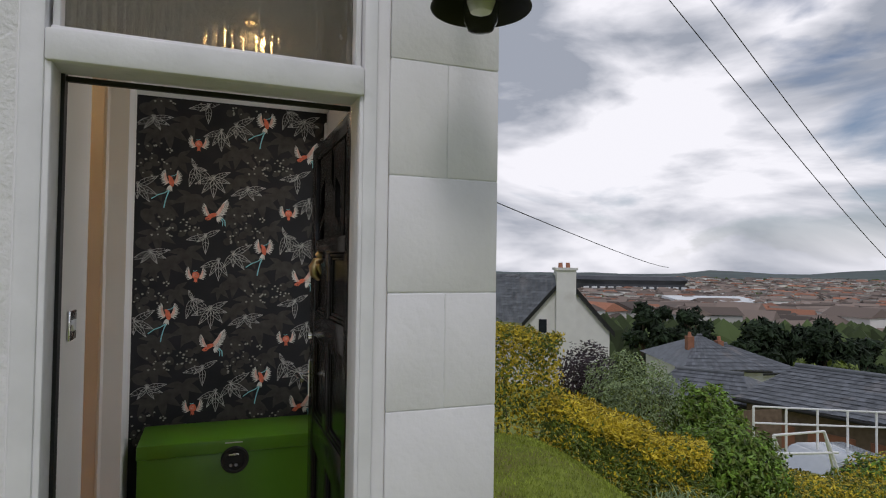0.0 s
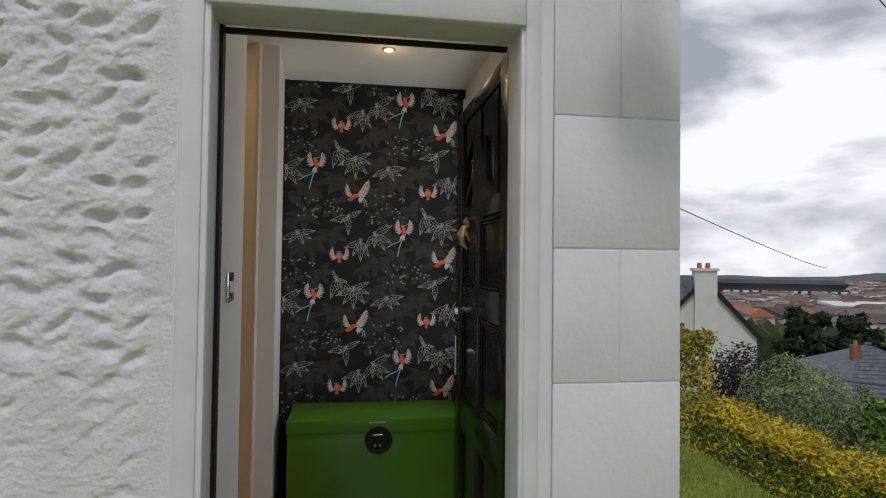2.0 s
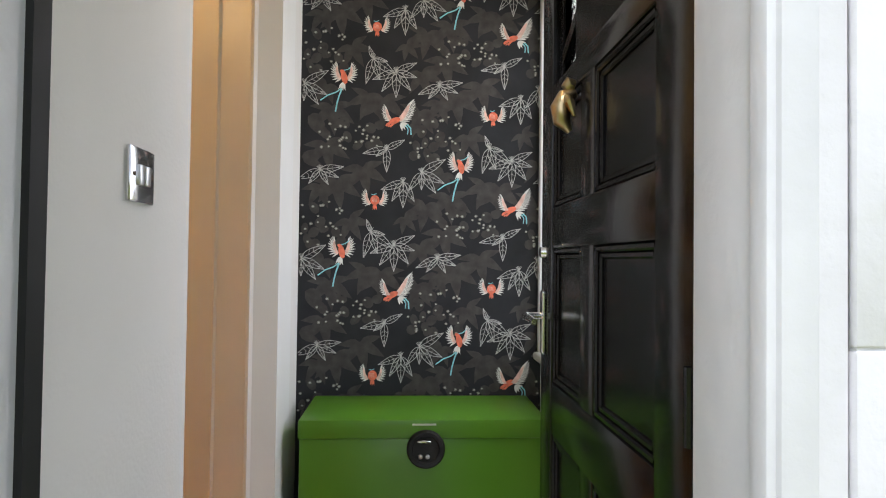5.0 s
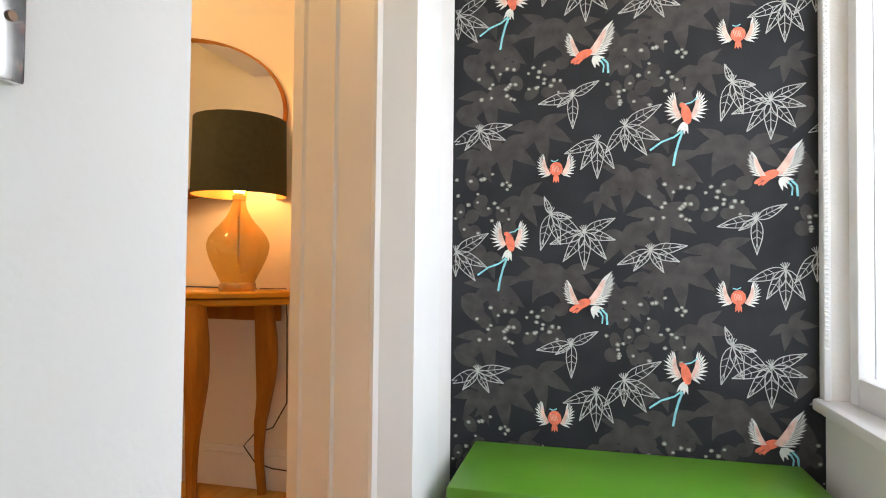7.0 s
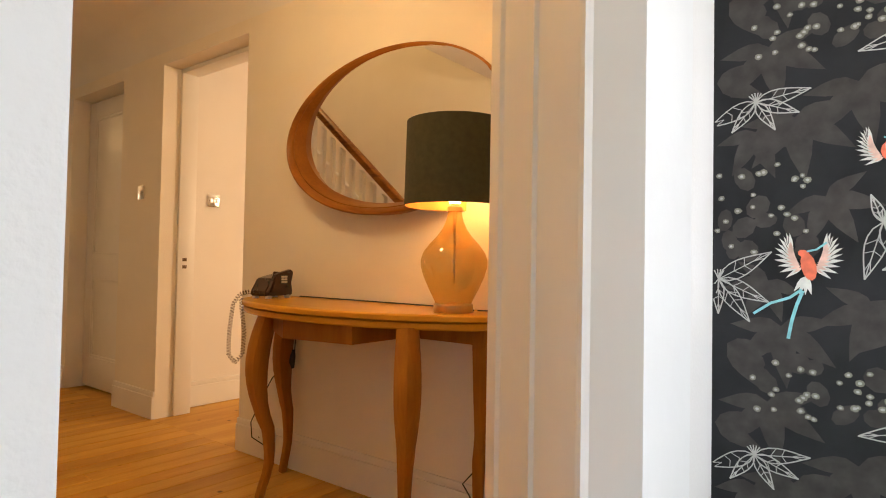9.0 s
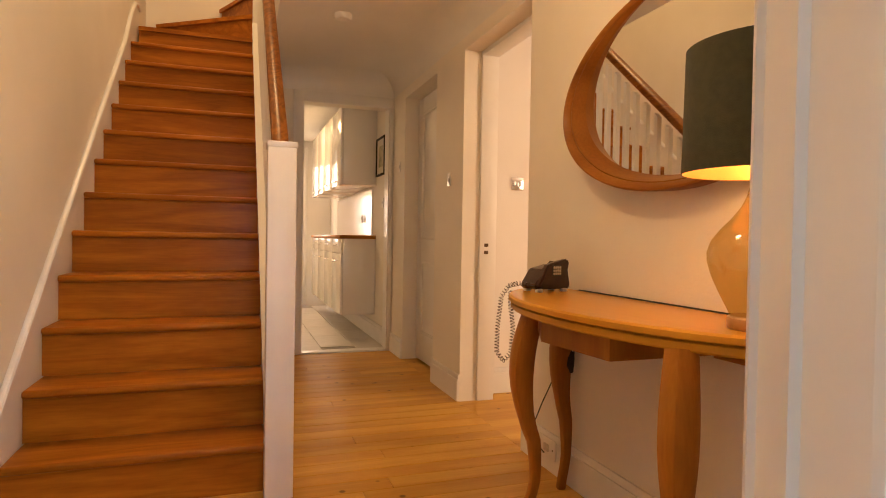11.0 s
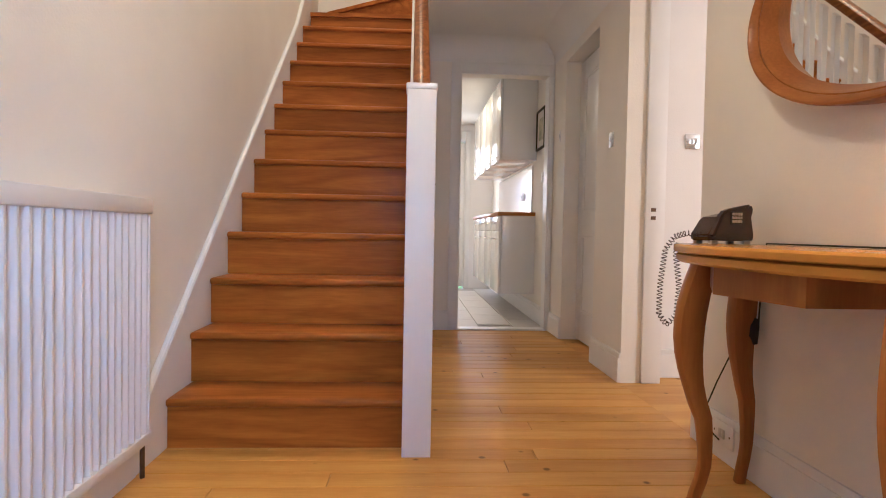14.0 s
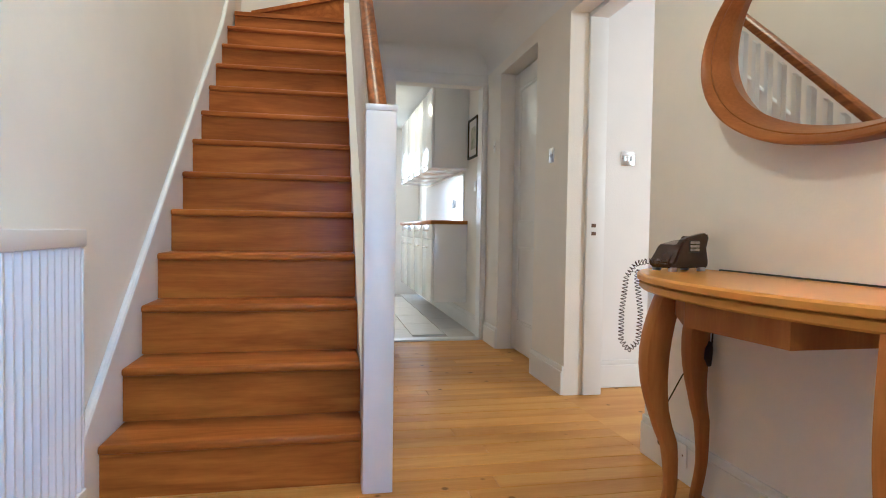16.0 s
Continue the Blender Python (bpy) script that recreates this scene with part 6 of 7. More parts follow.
# lawn blades in the stretch beside the hedge
verts, faces = [], []
rnd = random.Random(21)
for _ in range(26000):
    s, a = rnd.uniform(0.05, 2.6), rnd.uniform(3.6, 6.5)
    p = out(s, a, 0)
    p.z = ground_height(p.x, p.y)
    t, h, w = rnd.uniform(0, 6.283), rnd.uniform(0.012, 0.042), 0.0035
    k = len(verts)
    lean = Vector((rnd.uniform(-1, 1), rnd.uniform(-1, 1), 0)) * h * 0.7
    verts += [p + Vector((math.cos(t) * w, math.sin(t) * w, 0)), p - Vector((math.cos(t) * w, math.sin(t) * w, 0)), p + Vector((0, 0, h)) + lean]
    faces.append((k, k + 1, k + 2))
me = bpy.data.meshes.new("grass")
me.from_pydata(verts, [], faces)
me.materials.append(M["blade"])
tagged(new("grass", me), "short mown green and straw-coloured grass blades", "grass", kind="stuff")


def slate_rows(bm, p00, p10, p11, p01, rows, cols, seed):
    """Lapped slates on a roof plane: bottom corners, then top corners."""
    rnd = random.Random(seed)
    nrm = (p10 - p00).cross(p01 - p00).normalized()
    if nrm.z < 0:
        nrm = -nrm
    for j in range(rows):
        t0, t1 = j / rows, min(1, (j + 1.25) / rows)
        a0, b0 = p00.lerp(p01, t0), p10.lerp(p11, t0)
        a1, b1 = p00.lerp(p01, t1), p10.lerp(p11, t1)
        shift = 0.5 * (j % 2)
        for i in range(cols + 1):
            s0, s1 = max(0, (i - shift) / cols), min(1, (i + 1 - shift) / cols - 0.0015)
            if s1 <= s0 + 0.002:
                continue
            lift = nrm * (0.030 + rnd.uniform(-0.006, 0.010))
            bm.faces.new([bm.verts.new(v) for v in (a0.lerp(b0, s0) + lift, a0.lerp(b0, s1) + lift, a1.lerp(b1, s1) + nrm * 0.004, a1.lerp(b1, s0) + nrm * 0.004)])


def quad_solid(bm, corners, z0, tops):
    lo = [bm.verts.new((c.x, c.y, z0)) for c in corners]
    hi = [bm.verts.new((c.x, c.y, t)) for c, t in zip(corners, tops)]
    n_ = len(lo)
    bm.faces.new(lo[::-1]); bm.faces.new(hi)
    for i in range(n_):
        bm.faces.new((lo[i], lo[(i + 1) % n_], hi[(i + 1) % n_], hi[i]))


# white gabled house
house = thing("white_house", "white rendered house with slate roof and gable chimney", "house", kind="")
back = (SD * -0.80 + AH * 0.60)
ga, gb = out(5.55, 40, 0), out(11.2, 40, 0)
gm = out(8.15, 40, 0)
EL, ER, AP, HB = -2.45, -2.95, 0.45, -8.2
bm = bmesh.new()
f_ = [bm.verts.new(v) for v in (Vector((ga.x, ga.y, HB)), Vector((gb.x, gb.y, HB)), Vector((gb.x, gb.y, ER)), Vector((gm.x, gm.y, AP)), Vector((ga.x, ga.y, EL)))]
b_ = [bm.verts.new(v.co + back * 13) for v in f_]
bm.faces.new(f_); bm.faces.new(b_[::-1])
for i in range(5):
    bm.faces.new((f_[i], f_[(i + 1) % 5], b_[(i + 1) % 5], b_[i]))
part("wall", bm, M["render"], house, "white rendered wall")
for lo_, hi_, seed in (((ga, EL), (gm, AP), 1), ((gb, ER), (gm, AP), 2)):
    bm = bmesh.new()
    dirn = (Vector((lo_[0].x, lo_[0].y, lo_[1])) - Vector((hi_[0].x, hi_[0].y, hi_[1])))
    e = Vector((lo_[0].x, lo_[0].y, lo_[1])) + dirn * 0.09 - AH * 0.25 + Vector((0, 0, 0.10))
    r = Vector((hi_[0].x, hi_[0].y, hi_[1])) - AH * 0.25 + Vector((0, 0, 0.16))
    slate_rows(bm, e, e + back * 13.4, r + back * 13.4, r, 18, 34, seed)
    part("roof", bm, M["slate"], house, "grey slate roof")
    bm = bmesh.new()
    quad = [e - AH * 0.02, r - AH * 0.02, r + AH * 0.12, e + AH * 0.12]
    lo4 = [bm.verts.new(v + Vector((0, 0, 0.04))) for v in quad]; hi4 = [bm.verts.new(v - Vector((0, 0, 0.30))) for v in quad]
    bm.faces.new(lo4); bm.faces.new(hi4[::-1])
    for i in range(4):
        bm.faces.new((lo4[i], lo4[(i + 1) % 4], hi4[(i + 1) % 4], hi4[i]))
    part("bargeboard", bm, M["rubber"], house, "black bargeboard")
bm = bmesh.new(); quad_solid(bm, [out(7.55, 39.6, 0), out(8.85, 39.6, 0), out(8.85, 40.6, 0), out(7.55, 40.6, 0)], HB, [1.0] * 4)
chim = part("chimney", bm, M["render"], house, "white chimney breast and stack")
bm = bmesh.new(); quad_solid(bm, [out(7.45, 39.5, 0), out(8.95, 39.5, 0), out(8.95, 40.7, 0), out(7.45, 40.7, 0)], 0.95, [1.12] * 4); part("chimney_cap", bm, M["render"], chim)
for s in (7.9, 8.4):
    bm = bmesh.new(); lathe(bm, [(0.16, 1.1), (0.13, 1.45)], 12, out(s, 40.1, 0), True); part("chimney_pot", bm, M["brick"], chim, "terracotta chimney pot")
bm = bmesh.new(); quad_solid(bm, [out(6.45, 39.93, 0), out(6.98, 39.93, 0), out(6.98, 40.02, 0), out(6.45, 40.02, 0)], -3.25, [-2.35] * 4)
wn_ = part("window", bm, M["dark_glass"], house, "dark gable window")
bm = bmesh.new(); quad_solid(bm, [out(6.36, 39.90, 0), out(7.07, 39.90, 0), out(7.07, 40.02, 0), out(6.36, 40.02, 0)], -3.36, [-3.26] * 4); part("sill", bm, M["render"], wn_)


def outbuilding(name, label, c0, c1, ahead_depth, zb, ze, zr, seed, wall, hip=0.0, rows=12, cols=40):
    """A long building: near eave from c0 to c1, ridge set back, walls below."""
    ob = thing(name, label, "building")
    along = (c1 - c0).normalized()
    away = Vector((-along.y, along.x, 0))
    d = away * ahead_depth
    bm = bmesh.new()
    quad_solid(bm, [c0, c1, c1 + d * 2, c0 + d * 2], zb, [ze] * 4)
    part("wall", bm, wall, ob)
    p00, p10 = c0 + Vector((0, 0, ze)) - away * 0.35 - along * 0.3, c1 + Vector((0, 0, ze)) - away * 0.35 + along * 0.3
    p01, p11 = c0 + d + Vector((0, 0, zr)) + along * hip, c1 + d + Vector((0, 0, zr)) - along * hip
    bm = bmesh.new(); slate_rows(bm, p00, p10, p11, p01, rows, cols, seed); part("roof", bm, M["slate"], ob, "lapped grey slates")
    bm = bmesh.new()
    q00, q10 = p00 + away * (ahead_depth * 2 + 0.7), p10 + away * (ahead_depth * 2 + 0.7)
    for f in ((p00, p10, p11, p01), (q10, q00, p01, p11), (p00, p01, q00), (p10, q10, p11)):
        bm.faces.new([bm.verts.new(v) for v in f])
    part("roof_deck", bm, M["slate"], ob)
    bm = bmesh.new(); sweep(bm, [p01 + Vector((0, 0, 0.05)), p11 + Vector((0, 0, 0.05))], [0.09, 0.09], 8); part("ridge", bm, M["slate"], ob)
    bm = bmesh.new(); sweep(bm, [p00 - away * 0.05 - Vector((0, 0, 0.06)), p10 - away * 0.05 - Vector((0, 0, 0.06))], [0.06, 0.06], 8); part("gutter", bm, M["rubber"], ob, "dark gutter")
    return ob


shed = outbuilding("garage_block", "long slate-roofed brown garage block", out(11.0, 21.6, 0), out(15.4, 16.0, 0), 3.4, -6.2, -3.40, -2.55, 11, M["timber"], 0.3, 11, 30)
for k in range(4):
    a = out(11.0, 21.6, 0).lerp(out(15.4, 16.0, 0), k / 4 + 0.03)
    b = out(11.0, 21.6, 0).lerp(out(15.4, 16.0, 0), k / 4 + 0.22)
    bm = bmesh.new(); quad_solid(bm, [a - AH * 0.06, b - AH * 0.06, b + AH * 0.02, a + AH * 0.02], -6.1, [-4.1] * 4); part("garage_door", bm, M["brick"], shed, "brown garage door")
outbuilding("annexe", "low slate-roofed annexe beside the garages", out(8.6, 23.8, 0), out(11.2, 22.2, 0), 2.4, -6.5, -3.75, -3.1, 12, M["timber"], 0.2, 7, 22)
h1 = outbuilding("hipped_house", "grey hipped slate house with brick chimneys", out(13.5, 33.2, 0), out(17.8, 33.2, 0), 3.2, -8.5, -4.35, -2.9, 13, M["render"], 2.0, 10, 26)
h2 = outbuilding("hipped_house", "brown-edged hipped slate house further down the hill", out(16.2, 35, 0), out(21.5, 36, 0), 3.4, -9.5, -4.9, -3.7, 14, M["render"], 2.4, 10, 26)
for ob, s, a, z in ((h1, 14.4, 35.0, -2.55), (h1, 16.4, 35.6, -2.85), (h2, 17.8, 38.6, -3.3)):
    bm = bmesh.new(); quad_solid(bm, [out(s, a, 0), out(s + 0.36, a, 0), out(s + 0.36, a + 0.5, 0), out(s, a + 0.5, 0)], z - 1.6, [z - 0.25] * 4); ch_ = part("chimney", bm, M["brick"], ob, "red brick chimney")
    bm = bmesh.new(); lathe(bm, [(0.11, z - 0.25), (0.09, z)], 10, out(s + 0.18, a + 0.25, 0), True); part("chimney_pot", bm, M["brick"], ch_)
fence = thing("garden_fence", "brown close-boarded timber fence beside the garages", "fence")
for k in range(16):
    p = out(9.2 + 0.11 * k, 19.0 + 0.02 * k, 0)
    bm = bmesh.new(); quad_solid(bm, [p, p + SD * 0.10, p + SD * 0.10 + AH * 0.02, p + AH * 0.02], -5.2, [-3.25 - 0.01 * (k % 3)] * 4); part("board", bm, M["timber"], fence)

# silver car and white tube goal on the lower lawn
car = thing("car", "parked silver car beyond the lower garden", "car", out(10.4, 15.2, -4.75), )
car.rotation_euler = (0, 0, math.atan2(SD.y + 0.15, SD.x))
bm = bmesh.new()
prism(bm, [(-2.1, 0.35), (2.1, 0.35), (2.12, 0.75), (1.9, 0.92), (1.15, 1.0), (0.5, 1.42), (-1.0, 1.45), (-1.7, 1.05), (-2.1, 0.95)], -0.82, 0.82, "y")
bmesh.ops.bevel(bm, geom=bm.edges[:], offset=0.07, segments=3, affect="EDGES"); part("body", bm, M["car"], car, smooth=True)
bm = bmesh.new(); prism(bm, [(1.0, 1.04), (0.5, 1.36), (-0.95, 1.39), (-1.5, 1.07)], -0.835, 0.835, "y"); part("side_glass", bm, M["dark_glass"], car)
bm = bmesh.new(); prism(bm, [(-0.70, 1.05), (0.70, 1.05), (0.62, 1.37), (-0.62, 1.37)], 0.0, 0.02, "x")
for v in bm.verts:
    v.co.x += 1.12 - (v.co.z - 1.05) * 1.75
part("windscreen", bm, M["dark_glass"], car)
for x in (-1.3, 1.3):
    for y in (-0.80, 0.80):
        bm = bmesh.new(); lathe(bm, [(0.18, -0.1), (0.31, -0.1), (0.33, -0.06), (0.33, 0.06), (0.31, 0.1), (0.18, 0.1)], 24)
        bmesh.ops.rotate(bm, verts=bm.verts, matrix=Matrix.Rotation(radians(90), 3, "X")); bmesh.ops.translate(bm, verts=bm.verts, vec=(x, y, 0.33)); wh = part("wheel", bm, M["rubber"], car, smooth=True)
        bm = bmesh.new(); lathe(bm, [(0.0, 0.03), (0.18, 0.05), (0.19, -0.05), (0.0, -0.03)], 20)
        bmesh.ops.rotate(bm, verts=bm.verts, matrix=Matrix.Rotation(radians(90), 3, "X")); bmesh.ops.translate(bm, verts=bm.verts, vec=(x, y, 0.33)); part("rim", bm, M["steel"], wh, smooth=True)
goal = thing("goal_frame", "white tubular garden goal frame", "goal")
for a, b in (((7.2, 13, -3.35), (7.2, 13, -2.35)), ((8.75, 13, -3.5), (8.3, 13, -2.25)), ((7.2, 13, -2.35), (8.3, 13, -2.25)), ((7.2, 13, -2.35), (7.9, 13.6, -3.4)), ((8.3, 13, -2.25), (9.0, 13.7, -3.5)), ((7.9, 13.6, -3.4), (9.0, 13.7, -3.5)), ((7.2, 13, -2.75), (8.6, 13, -2.70))):
    bm = bmesh.new(); sweep(bm, [out(*a), out(*b)], [0.028, 0.028], 8); part("tube", bm, M["gloss_white"], goal, smooth=True)
rail = thing("boundary_rail", "white metal boundary rail above the parking space", "railing")
for z in (-2.35, -2.75):
    bm = bmesh.new(); sweep(bm, [out(7.6, 14.6, z + 0.25), out(12.5, 16.2, z - 0.25)], [0.025, 0.025], 8); part("bar", bm, M["gloss_white"], rail)
for k in range(6):
    p = out(7.6 + 0.98 * k, 14.6 + 0.32 * k, 0)
    bm = bmesh.new(); sweep(bm, [p + Vector((0, 0, -3.9)), p + Vector((0, 0, -2.10 - 0.1 * k))], [0.03, 0.03], 8); part("post", bm, M["gloss_white"], rail)


def tree(name, label, side, ahead, z0, z1, spread, seed, mat="dark_leaf", pointed=0.0, count=1500, size=0.55):
    """A tapered trunk with limbs and a crown of clumped leaves with gaps."""
    base = out(side, ahead, 0)
    base.z = z0
    ob = thing(name, label, "tree", base, "trees below the garden")
    h = z1 - z0
    rnd = random.Random(seed)
    bm = bmesh.new()
    sweep(bm, [Vector((0, 0, 0)), Vector((0.1, 0.05, h * 0.45)), Vector((0, 0, h * 0.85))], [0.035 * h, 0.024 * h, 0.006 * h], 8)
    clumps = []
    for _ in range(24):
        t = rnd.uniform(0.22, 1.0)
        w = spread * ((1 - t) ** 0.7 * 1.1 if pointed else math.sin(math.pi * (0.12 + 0.83 * t)) ** 0.7)
        a = rnd.uniform(0, 6.283)
        rr = w * rnd.uniform(0.35, 1)
        c = Vector((rr * math.cos(a), rr * math.sin(a), h * t * 0.93))
        clumps.append((c, spread * rnd.uniform(0.24, 0.42)))
        sweep(bm, [Vector((0, 0, max(0.1, c.z - 0.25 * rr - 0.1 * h))), c], [0.010 * h, 0.003 * h], 5)
    part("trunk", bm, M["bark"], ob)

    def sample(r):
        c, q = clumps[int(r.random() * len(clumps))]
        d = Vector((r.gauss(0, 1), r.gauss(0, 1), r.gauss(0, 1))).normalized()
        return c + d * q * (1 - 0.5 * r.random() ** 2) * (1 + 0.3 * noise.noise(d * 3 + c)), d, 0
    crown("crown", ob, [M[mat]], count, size, sample, seed)
    return ob


k = 0
for side, ahead, z0, z1, sp in ((23.5, 70, -14, -2.9, 2.4), (26, 71, -14, -3.3, 2.6), (28.5, 70, -14, -3.0, 2.5), (30.5, 72, -14, -3.8, 2.4), (31.5, 60, -13.5, -3.6, 2.6), (34, 61, -13.5, -4.0, 2.8), (36.3, 62, -13.5, -4.4, 2.6), (38.4, 60, -13.5, -3.7, 2.3), (41.0, 61, -14, -5.8, 3.0), (44, 62, -14, -6.2, 3.0)):
    k += 1
    tree("conifer", "dark evergreen tree below the garden", side, ahead, z0, z1, sp, 30 + k)
for side, ahead, z0, z1, sp, mat in ((30.5, 47, -11, -6.1, 2.4, "privet"), (34, 50, -12, -7.0, 2.2, "privet"), (26.5, 44, -10, -5.5, 1.6, "privet"), (38, 54, -13, -7.8, 2.6, "dark_leaf"), (13.6, 44, -10, -5.2, 1.3, "dark_leaf"), (15.5, 50, -11, -6.2, 1.6, "privet")):
    k += 1
    tree("broadleaf_tree", "green broadleaf tree among the roofs", side, ahead, z0, z1, sp, 60 + k, mat, 0.0, 1300, 0.32)

# the town in the valley
rnd = random.Random(77)
wv, wf, rv, rf = [], [], [], []


def far_house(side, ahead, w, d, h, rh, turn):
    c = out(side, ahead, 0)
    c.z = ground_height(c.x, c.y)
    ca, sa = math.cos(turn), math.sin(turn)

    def pt(x, y, z):
        return (c.x + x * ca - y * sa, c.y + x * sa + y * ca, c.z + z)
    i = len(wv)
    wv.extend([pt(x, y, z) for z in (-2, h) for x, y in ((-w, -d), (w, -d), (w, d), (-w, d))])
    wf.extend([(i, i + 1, i + 5, i + 4), (i + 1, i + 2, i + 6, i + 5), (i + 2, i + 3, i + 7, i + 6), (i + 3, i, i + 4, i + 7)])
    j = len(rv)
    rv.extend([pt(-w * 1.05, -d * 1.1, h), pt(w * 1.05, -d * 1.1, h), pt(w * 1.05, d * 1.1, h), pt(-w * 1.05, d * 1.1, h), pt(-w, 0, h + rh), pt(w, 0, h + rh)])
    rf.extend([(j, j + 1, j + 5, j + 4), (j + 2, j + 3, j + 4, j + 5), (j, j + 4, j + 3), (j + 1, j + 2, j + 5)])


for _ in range(4200):
    a = 130 * (1900 / 130) ** (rnd.random() ** 0.75)
    s = a * rnd.uniform(0.02, 0.95)
    big = 1 + a / 1300
    far_house(s, a, rnd.uniform(3, 7) * big, rnd.uniform(2.6, 4) * big, rnd.uniform(5, 10) * (1 + a / 2500), rnd.uniform(1.0, 2.0) * (1 + a / 3000), rnd.uniform(0, 3.14))
for nm, v_, f_2, mt, lb in (("far_houses", wv, wf, "far_wall", "hundreds of pale town houses in the valley"), ("far_roofs", rv, rf, "far_roof", "grey and red pitched roofs of the town")):
    me = bpy.data.meshes.new(nm)
    me.from_pydata(v_, [], f_2)
    me.materials.append(M[mt])
    if nm == "far_roofs":
        me.materials.append(M["brick"])
        me.polygons.foreach_set("material_index", [1 if (q // 4) % 7 == 0 else 0 for q in range(len(f_2))])
    tagged(new(nm, me), lb, "town", kind="stuff")
bm = bmesh.new()
verts, faces = [], []
for _ in range(6000):
    a = 85 * (2100 / 85) ** (rnd.random() ** 0.75)
    s = a * rnd.uniform(0.02, 0.95)
    c = out(s, a, 0); c.z = ground_height(c.x, c.y)
    r = rnd.uniform(1.6, 3.6) * (1 + a / 900)
    h = rnd.uniform(5, 9) * (1 + a / 2500)
    i = len(verts)
    for q in range(2):
        for k in range(7):
            t = 2 * math.pi * k / 7
            g = r * rnd.uniform(0.7, 1.15) * (1.0 if q == 0 else 0.75)
            verts.append((c.x + g * math.cos(t), c.y + g * math.sin(t), c.z + (0.3 * h if q == 0 else 0.75 * h) * rnd.uniform(0.85, 1.1)))
    verts.append((c.x, c.y, c.z + h)); verts.append((c.x, c.y, c.z - 1))
    for k in range(7):
        k2 = (k + 1) % 7
        faces += [(i + k, i + k2, i + 7 + k2, i + 7 + k), (i + 7 + k, i + 7 + k2, i + 14), (i + k2, i + k, i + 15)]
me = bpy.data.meshes.new("far_trees")
me.from_pydata(verts, [], faces)
me.materials.append(M["far_tree"])
tagged(new("far_trees", me), "dark tree clumps between the houses of the town", "trees", kind="stuff")

stadium = thing("stadium", "long dark steel-roofed stadium in the valley", "stadium", out(275, 900, -46))
bm = bmesh.new()
rr = []
for z, e in ((0, 1.0), (22, 1.03), (28, 1.08), (33, 1.0), (31, 0.75)):
    rr.append([bm.verts.new(SD * (78 * e * math.copysign(abs(math.cos(t)) ** 0.6, math.cos(t))) + AH * (60 * e * math.copysign(abs(math.sin(t)) ** 0.6, math.sin(t))) + Vector((0, 0, z))) for t in [2 * math.pi * q / 40 for q in range(40)]])
for a, b in zip(rr, rr[1:]):
    for q in range(40):
        bm.faces.new((a[q], a[(q + 1) % 40], b[(q + 1) % 40], b[q]))
part("bowl", bm, M["stand"], stadium)
bm = bmesh.new()
for z in (9, 16):
    for q in range(14):
        c = SD * (-74 + 11.4 * q) - AH * 64 + Vector((0, 0, z))
        box(bm, c.x - 4, c.x + 4, c.y - 1, c.y + 1, c.z, c.z + 3)
part("concourse_opening", bm, M["white_far"], stadium)
hall_far = thing("white_roofed_hall", "long low hall with a white roof in the town", "building", out(212, 450, -36))
bm = bmesh.new(); quad_solid(bm, [SD * -31, SD * 31, SD * 31 + AH * 40, SD * -31 + AH * 40], 0, [9] * 4); part("wall", bm, M["far_wall"], hall_far)
bm = bmesh.new(); quad_solid(bm, [SD * -32 - AH, SD * 32 - AH, SD * 32 + AH * 41, SD * -32 + AH * 41], 9, [11.5, 11.5, 14, 14]); part("roof", bm, M["white_far"], hall_far, "white roof")

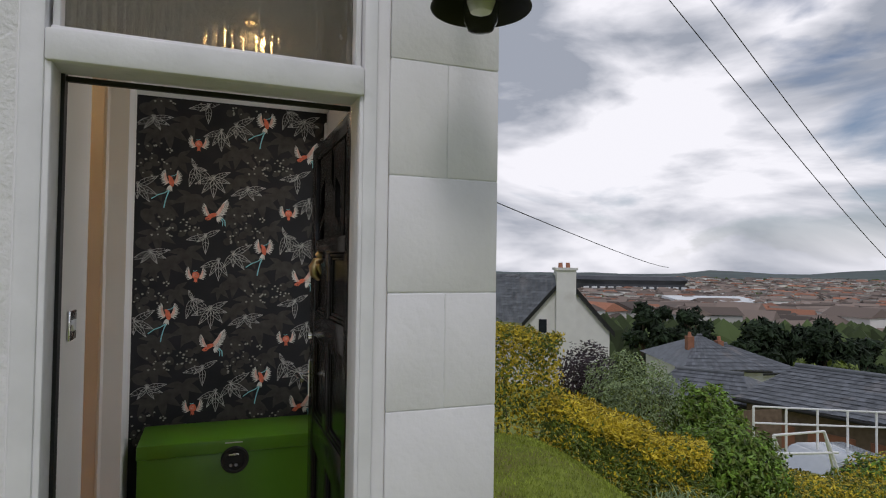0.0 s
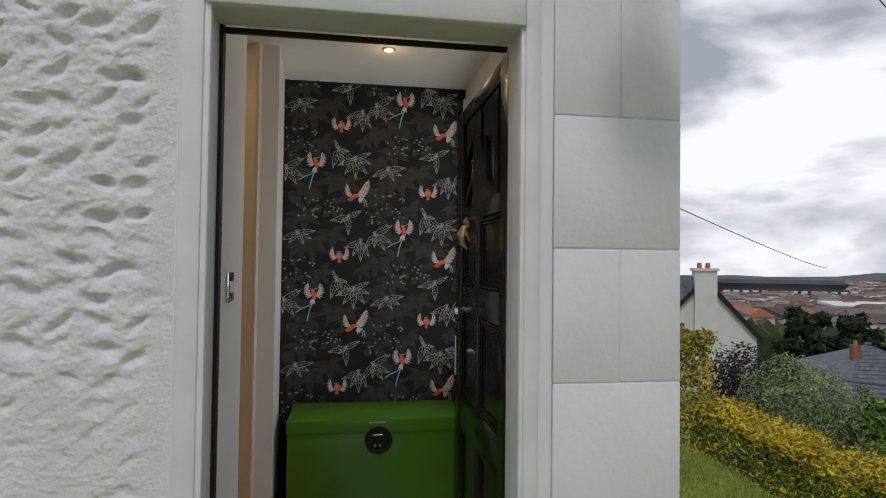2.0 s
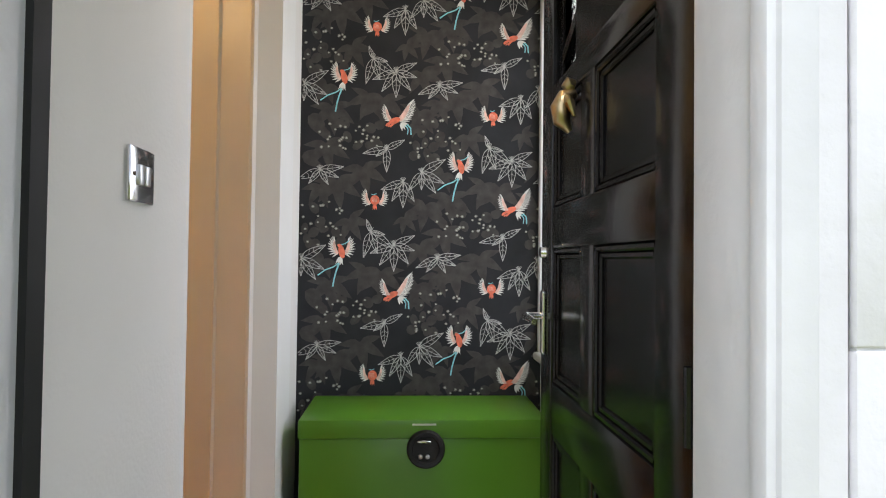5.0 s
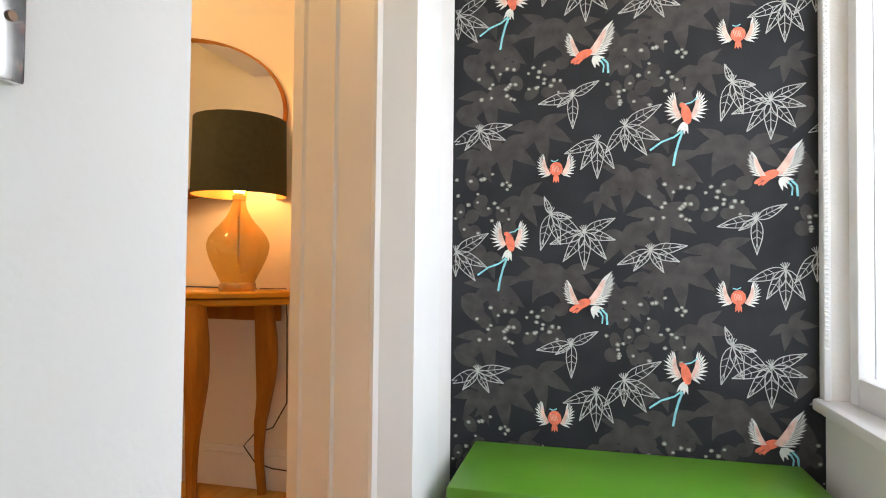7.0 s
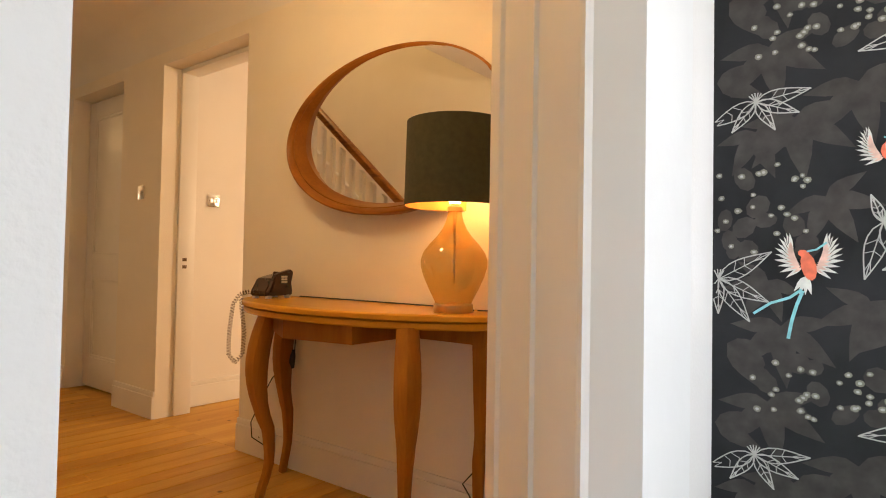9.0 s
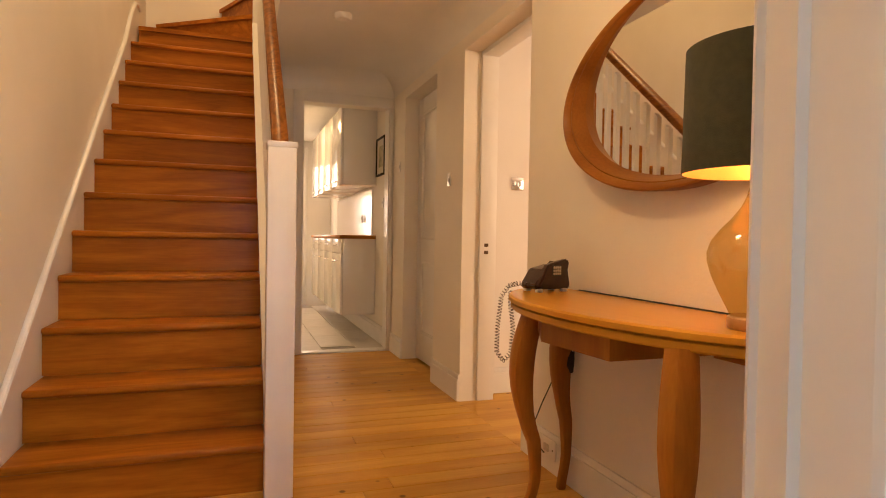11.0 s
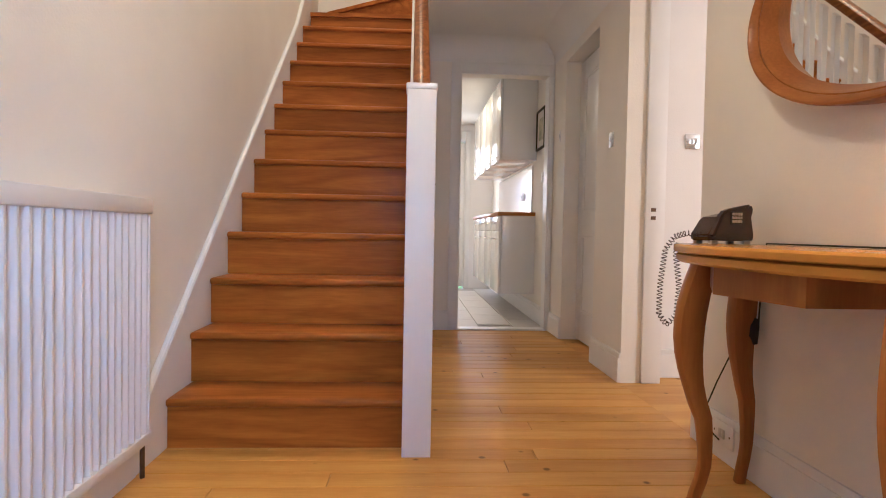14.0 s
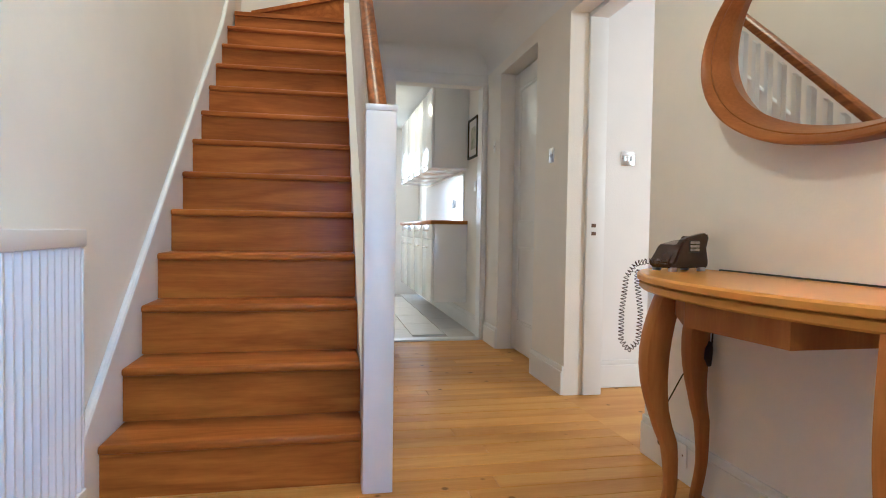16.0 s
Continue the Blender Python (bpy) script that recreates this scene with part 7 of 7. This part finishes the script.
# overhead wires
for a, b in (((3.08, 8, 4.80), (22.4, 30, 1.74)), ((3.64, 8, 4.80), (22.4, 30, 3.30)), ((0.67, 7, 1.97), (17, 45, 1.22))):
    w = thing("overhead_wire", "thin dark overhead wire crossing the sky", "cable", group="overhead wires")
    a, b = out(*a), out(*b)
    bm = bmesh.new()
    sweep(bm, [a.lerp(b, t) - Vector((0, 0, 0.5 * t * (1 - t))) for t in [q / 24 for q in range(-1, 25)]], [0.006 + 0.0005 * q for q in range(26)], 6)
    part("strand", bm, M["rubber"], w)

# ---------------------------------------------------------------- pieces of walls and floors
def piece(name, bm, mat, parent, at):
    """One mesh for many alike pieces, each linked at its own place."""
    bmesh.ops.recalc_face_normals(bm, faces=bm.faces)
    me = bpy.data.meshes.new(name)
    bm.to_mesh(me); bm.free()
    me.materials.append(mat)
    for m in at:
        ob = new(name, me)
        ob.parent = parent
        ob.matrix_basis = m
    return me


ZC = [1.805 + 0.312 * k for k in range(-7, 2)]
for k, z in enumerate(ZC):
    split = (z - 1.805) / 0.312
    cuts = [0.424, 0.587, 0.742] if round(split) % 2 else [0.424, 0.742]
    for a, b in zip(cuts, cuts[1:]):
        bm = bmesh.new()
        rnd = random.Random(k * 7 + int(a * 100))
        box(bm, a + 0.0005, b - 0.0015, FACE - 0.002, FACE + 0.011, z + 0.0015, z + 0.3105, 0.0032, 2)
        for v in bm.verts:
            v.co.x += rnd.uniform(-0.0006, 0.0006)
            v.co.z += rnd.uniform(-0.0008, 0.0008)
        ob = part("stone_block", bm, M["stone"], wall_front, smooth=True)

rnd = random.Random(4)
x = -0.66
while x > KITCH:
    w = rnd.choice((0.108, 0.112, 0.116))
    x1 = max(KITCH, x - w)
    y0 = HALL_S
    cut = rnd.uniform(2.0, 3.7)
    for ya, yb in ((HALL_S, cut), (cut, HALL_N)):
        bm = bmesh.new()
        box(bm, x1 + 0.0012, x - 0.0012, ya + 0.001, yb - 0.001, -0.016, rnd.uniform(-0.0012, 0.0), 0.0018, 1)
        part("floorboard", bm, M["board"], floor_hall)
    x = x1
bm = bmesh.new(); box(bm, -0.298, 0.298, -0.148, 0.148, -0.012, 0.0, 0.002, 1)
places = []
for i in range(7):
    for j in range(8):
        px, py = KITCH - 0.30 - 0.602 * i - (0.3 if j % 2 else 0), HALL_S + 0.15 + 0.302 * j
        if px - 0.298 > KB and py < HALL_N - 0.1:
            places.append(pose(px, py, 0))
piece("tile", bm, M["tile"], floor_kit, places)
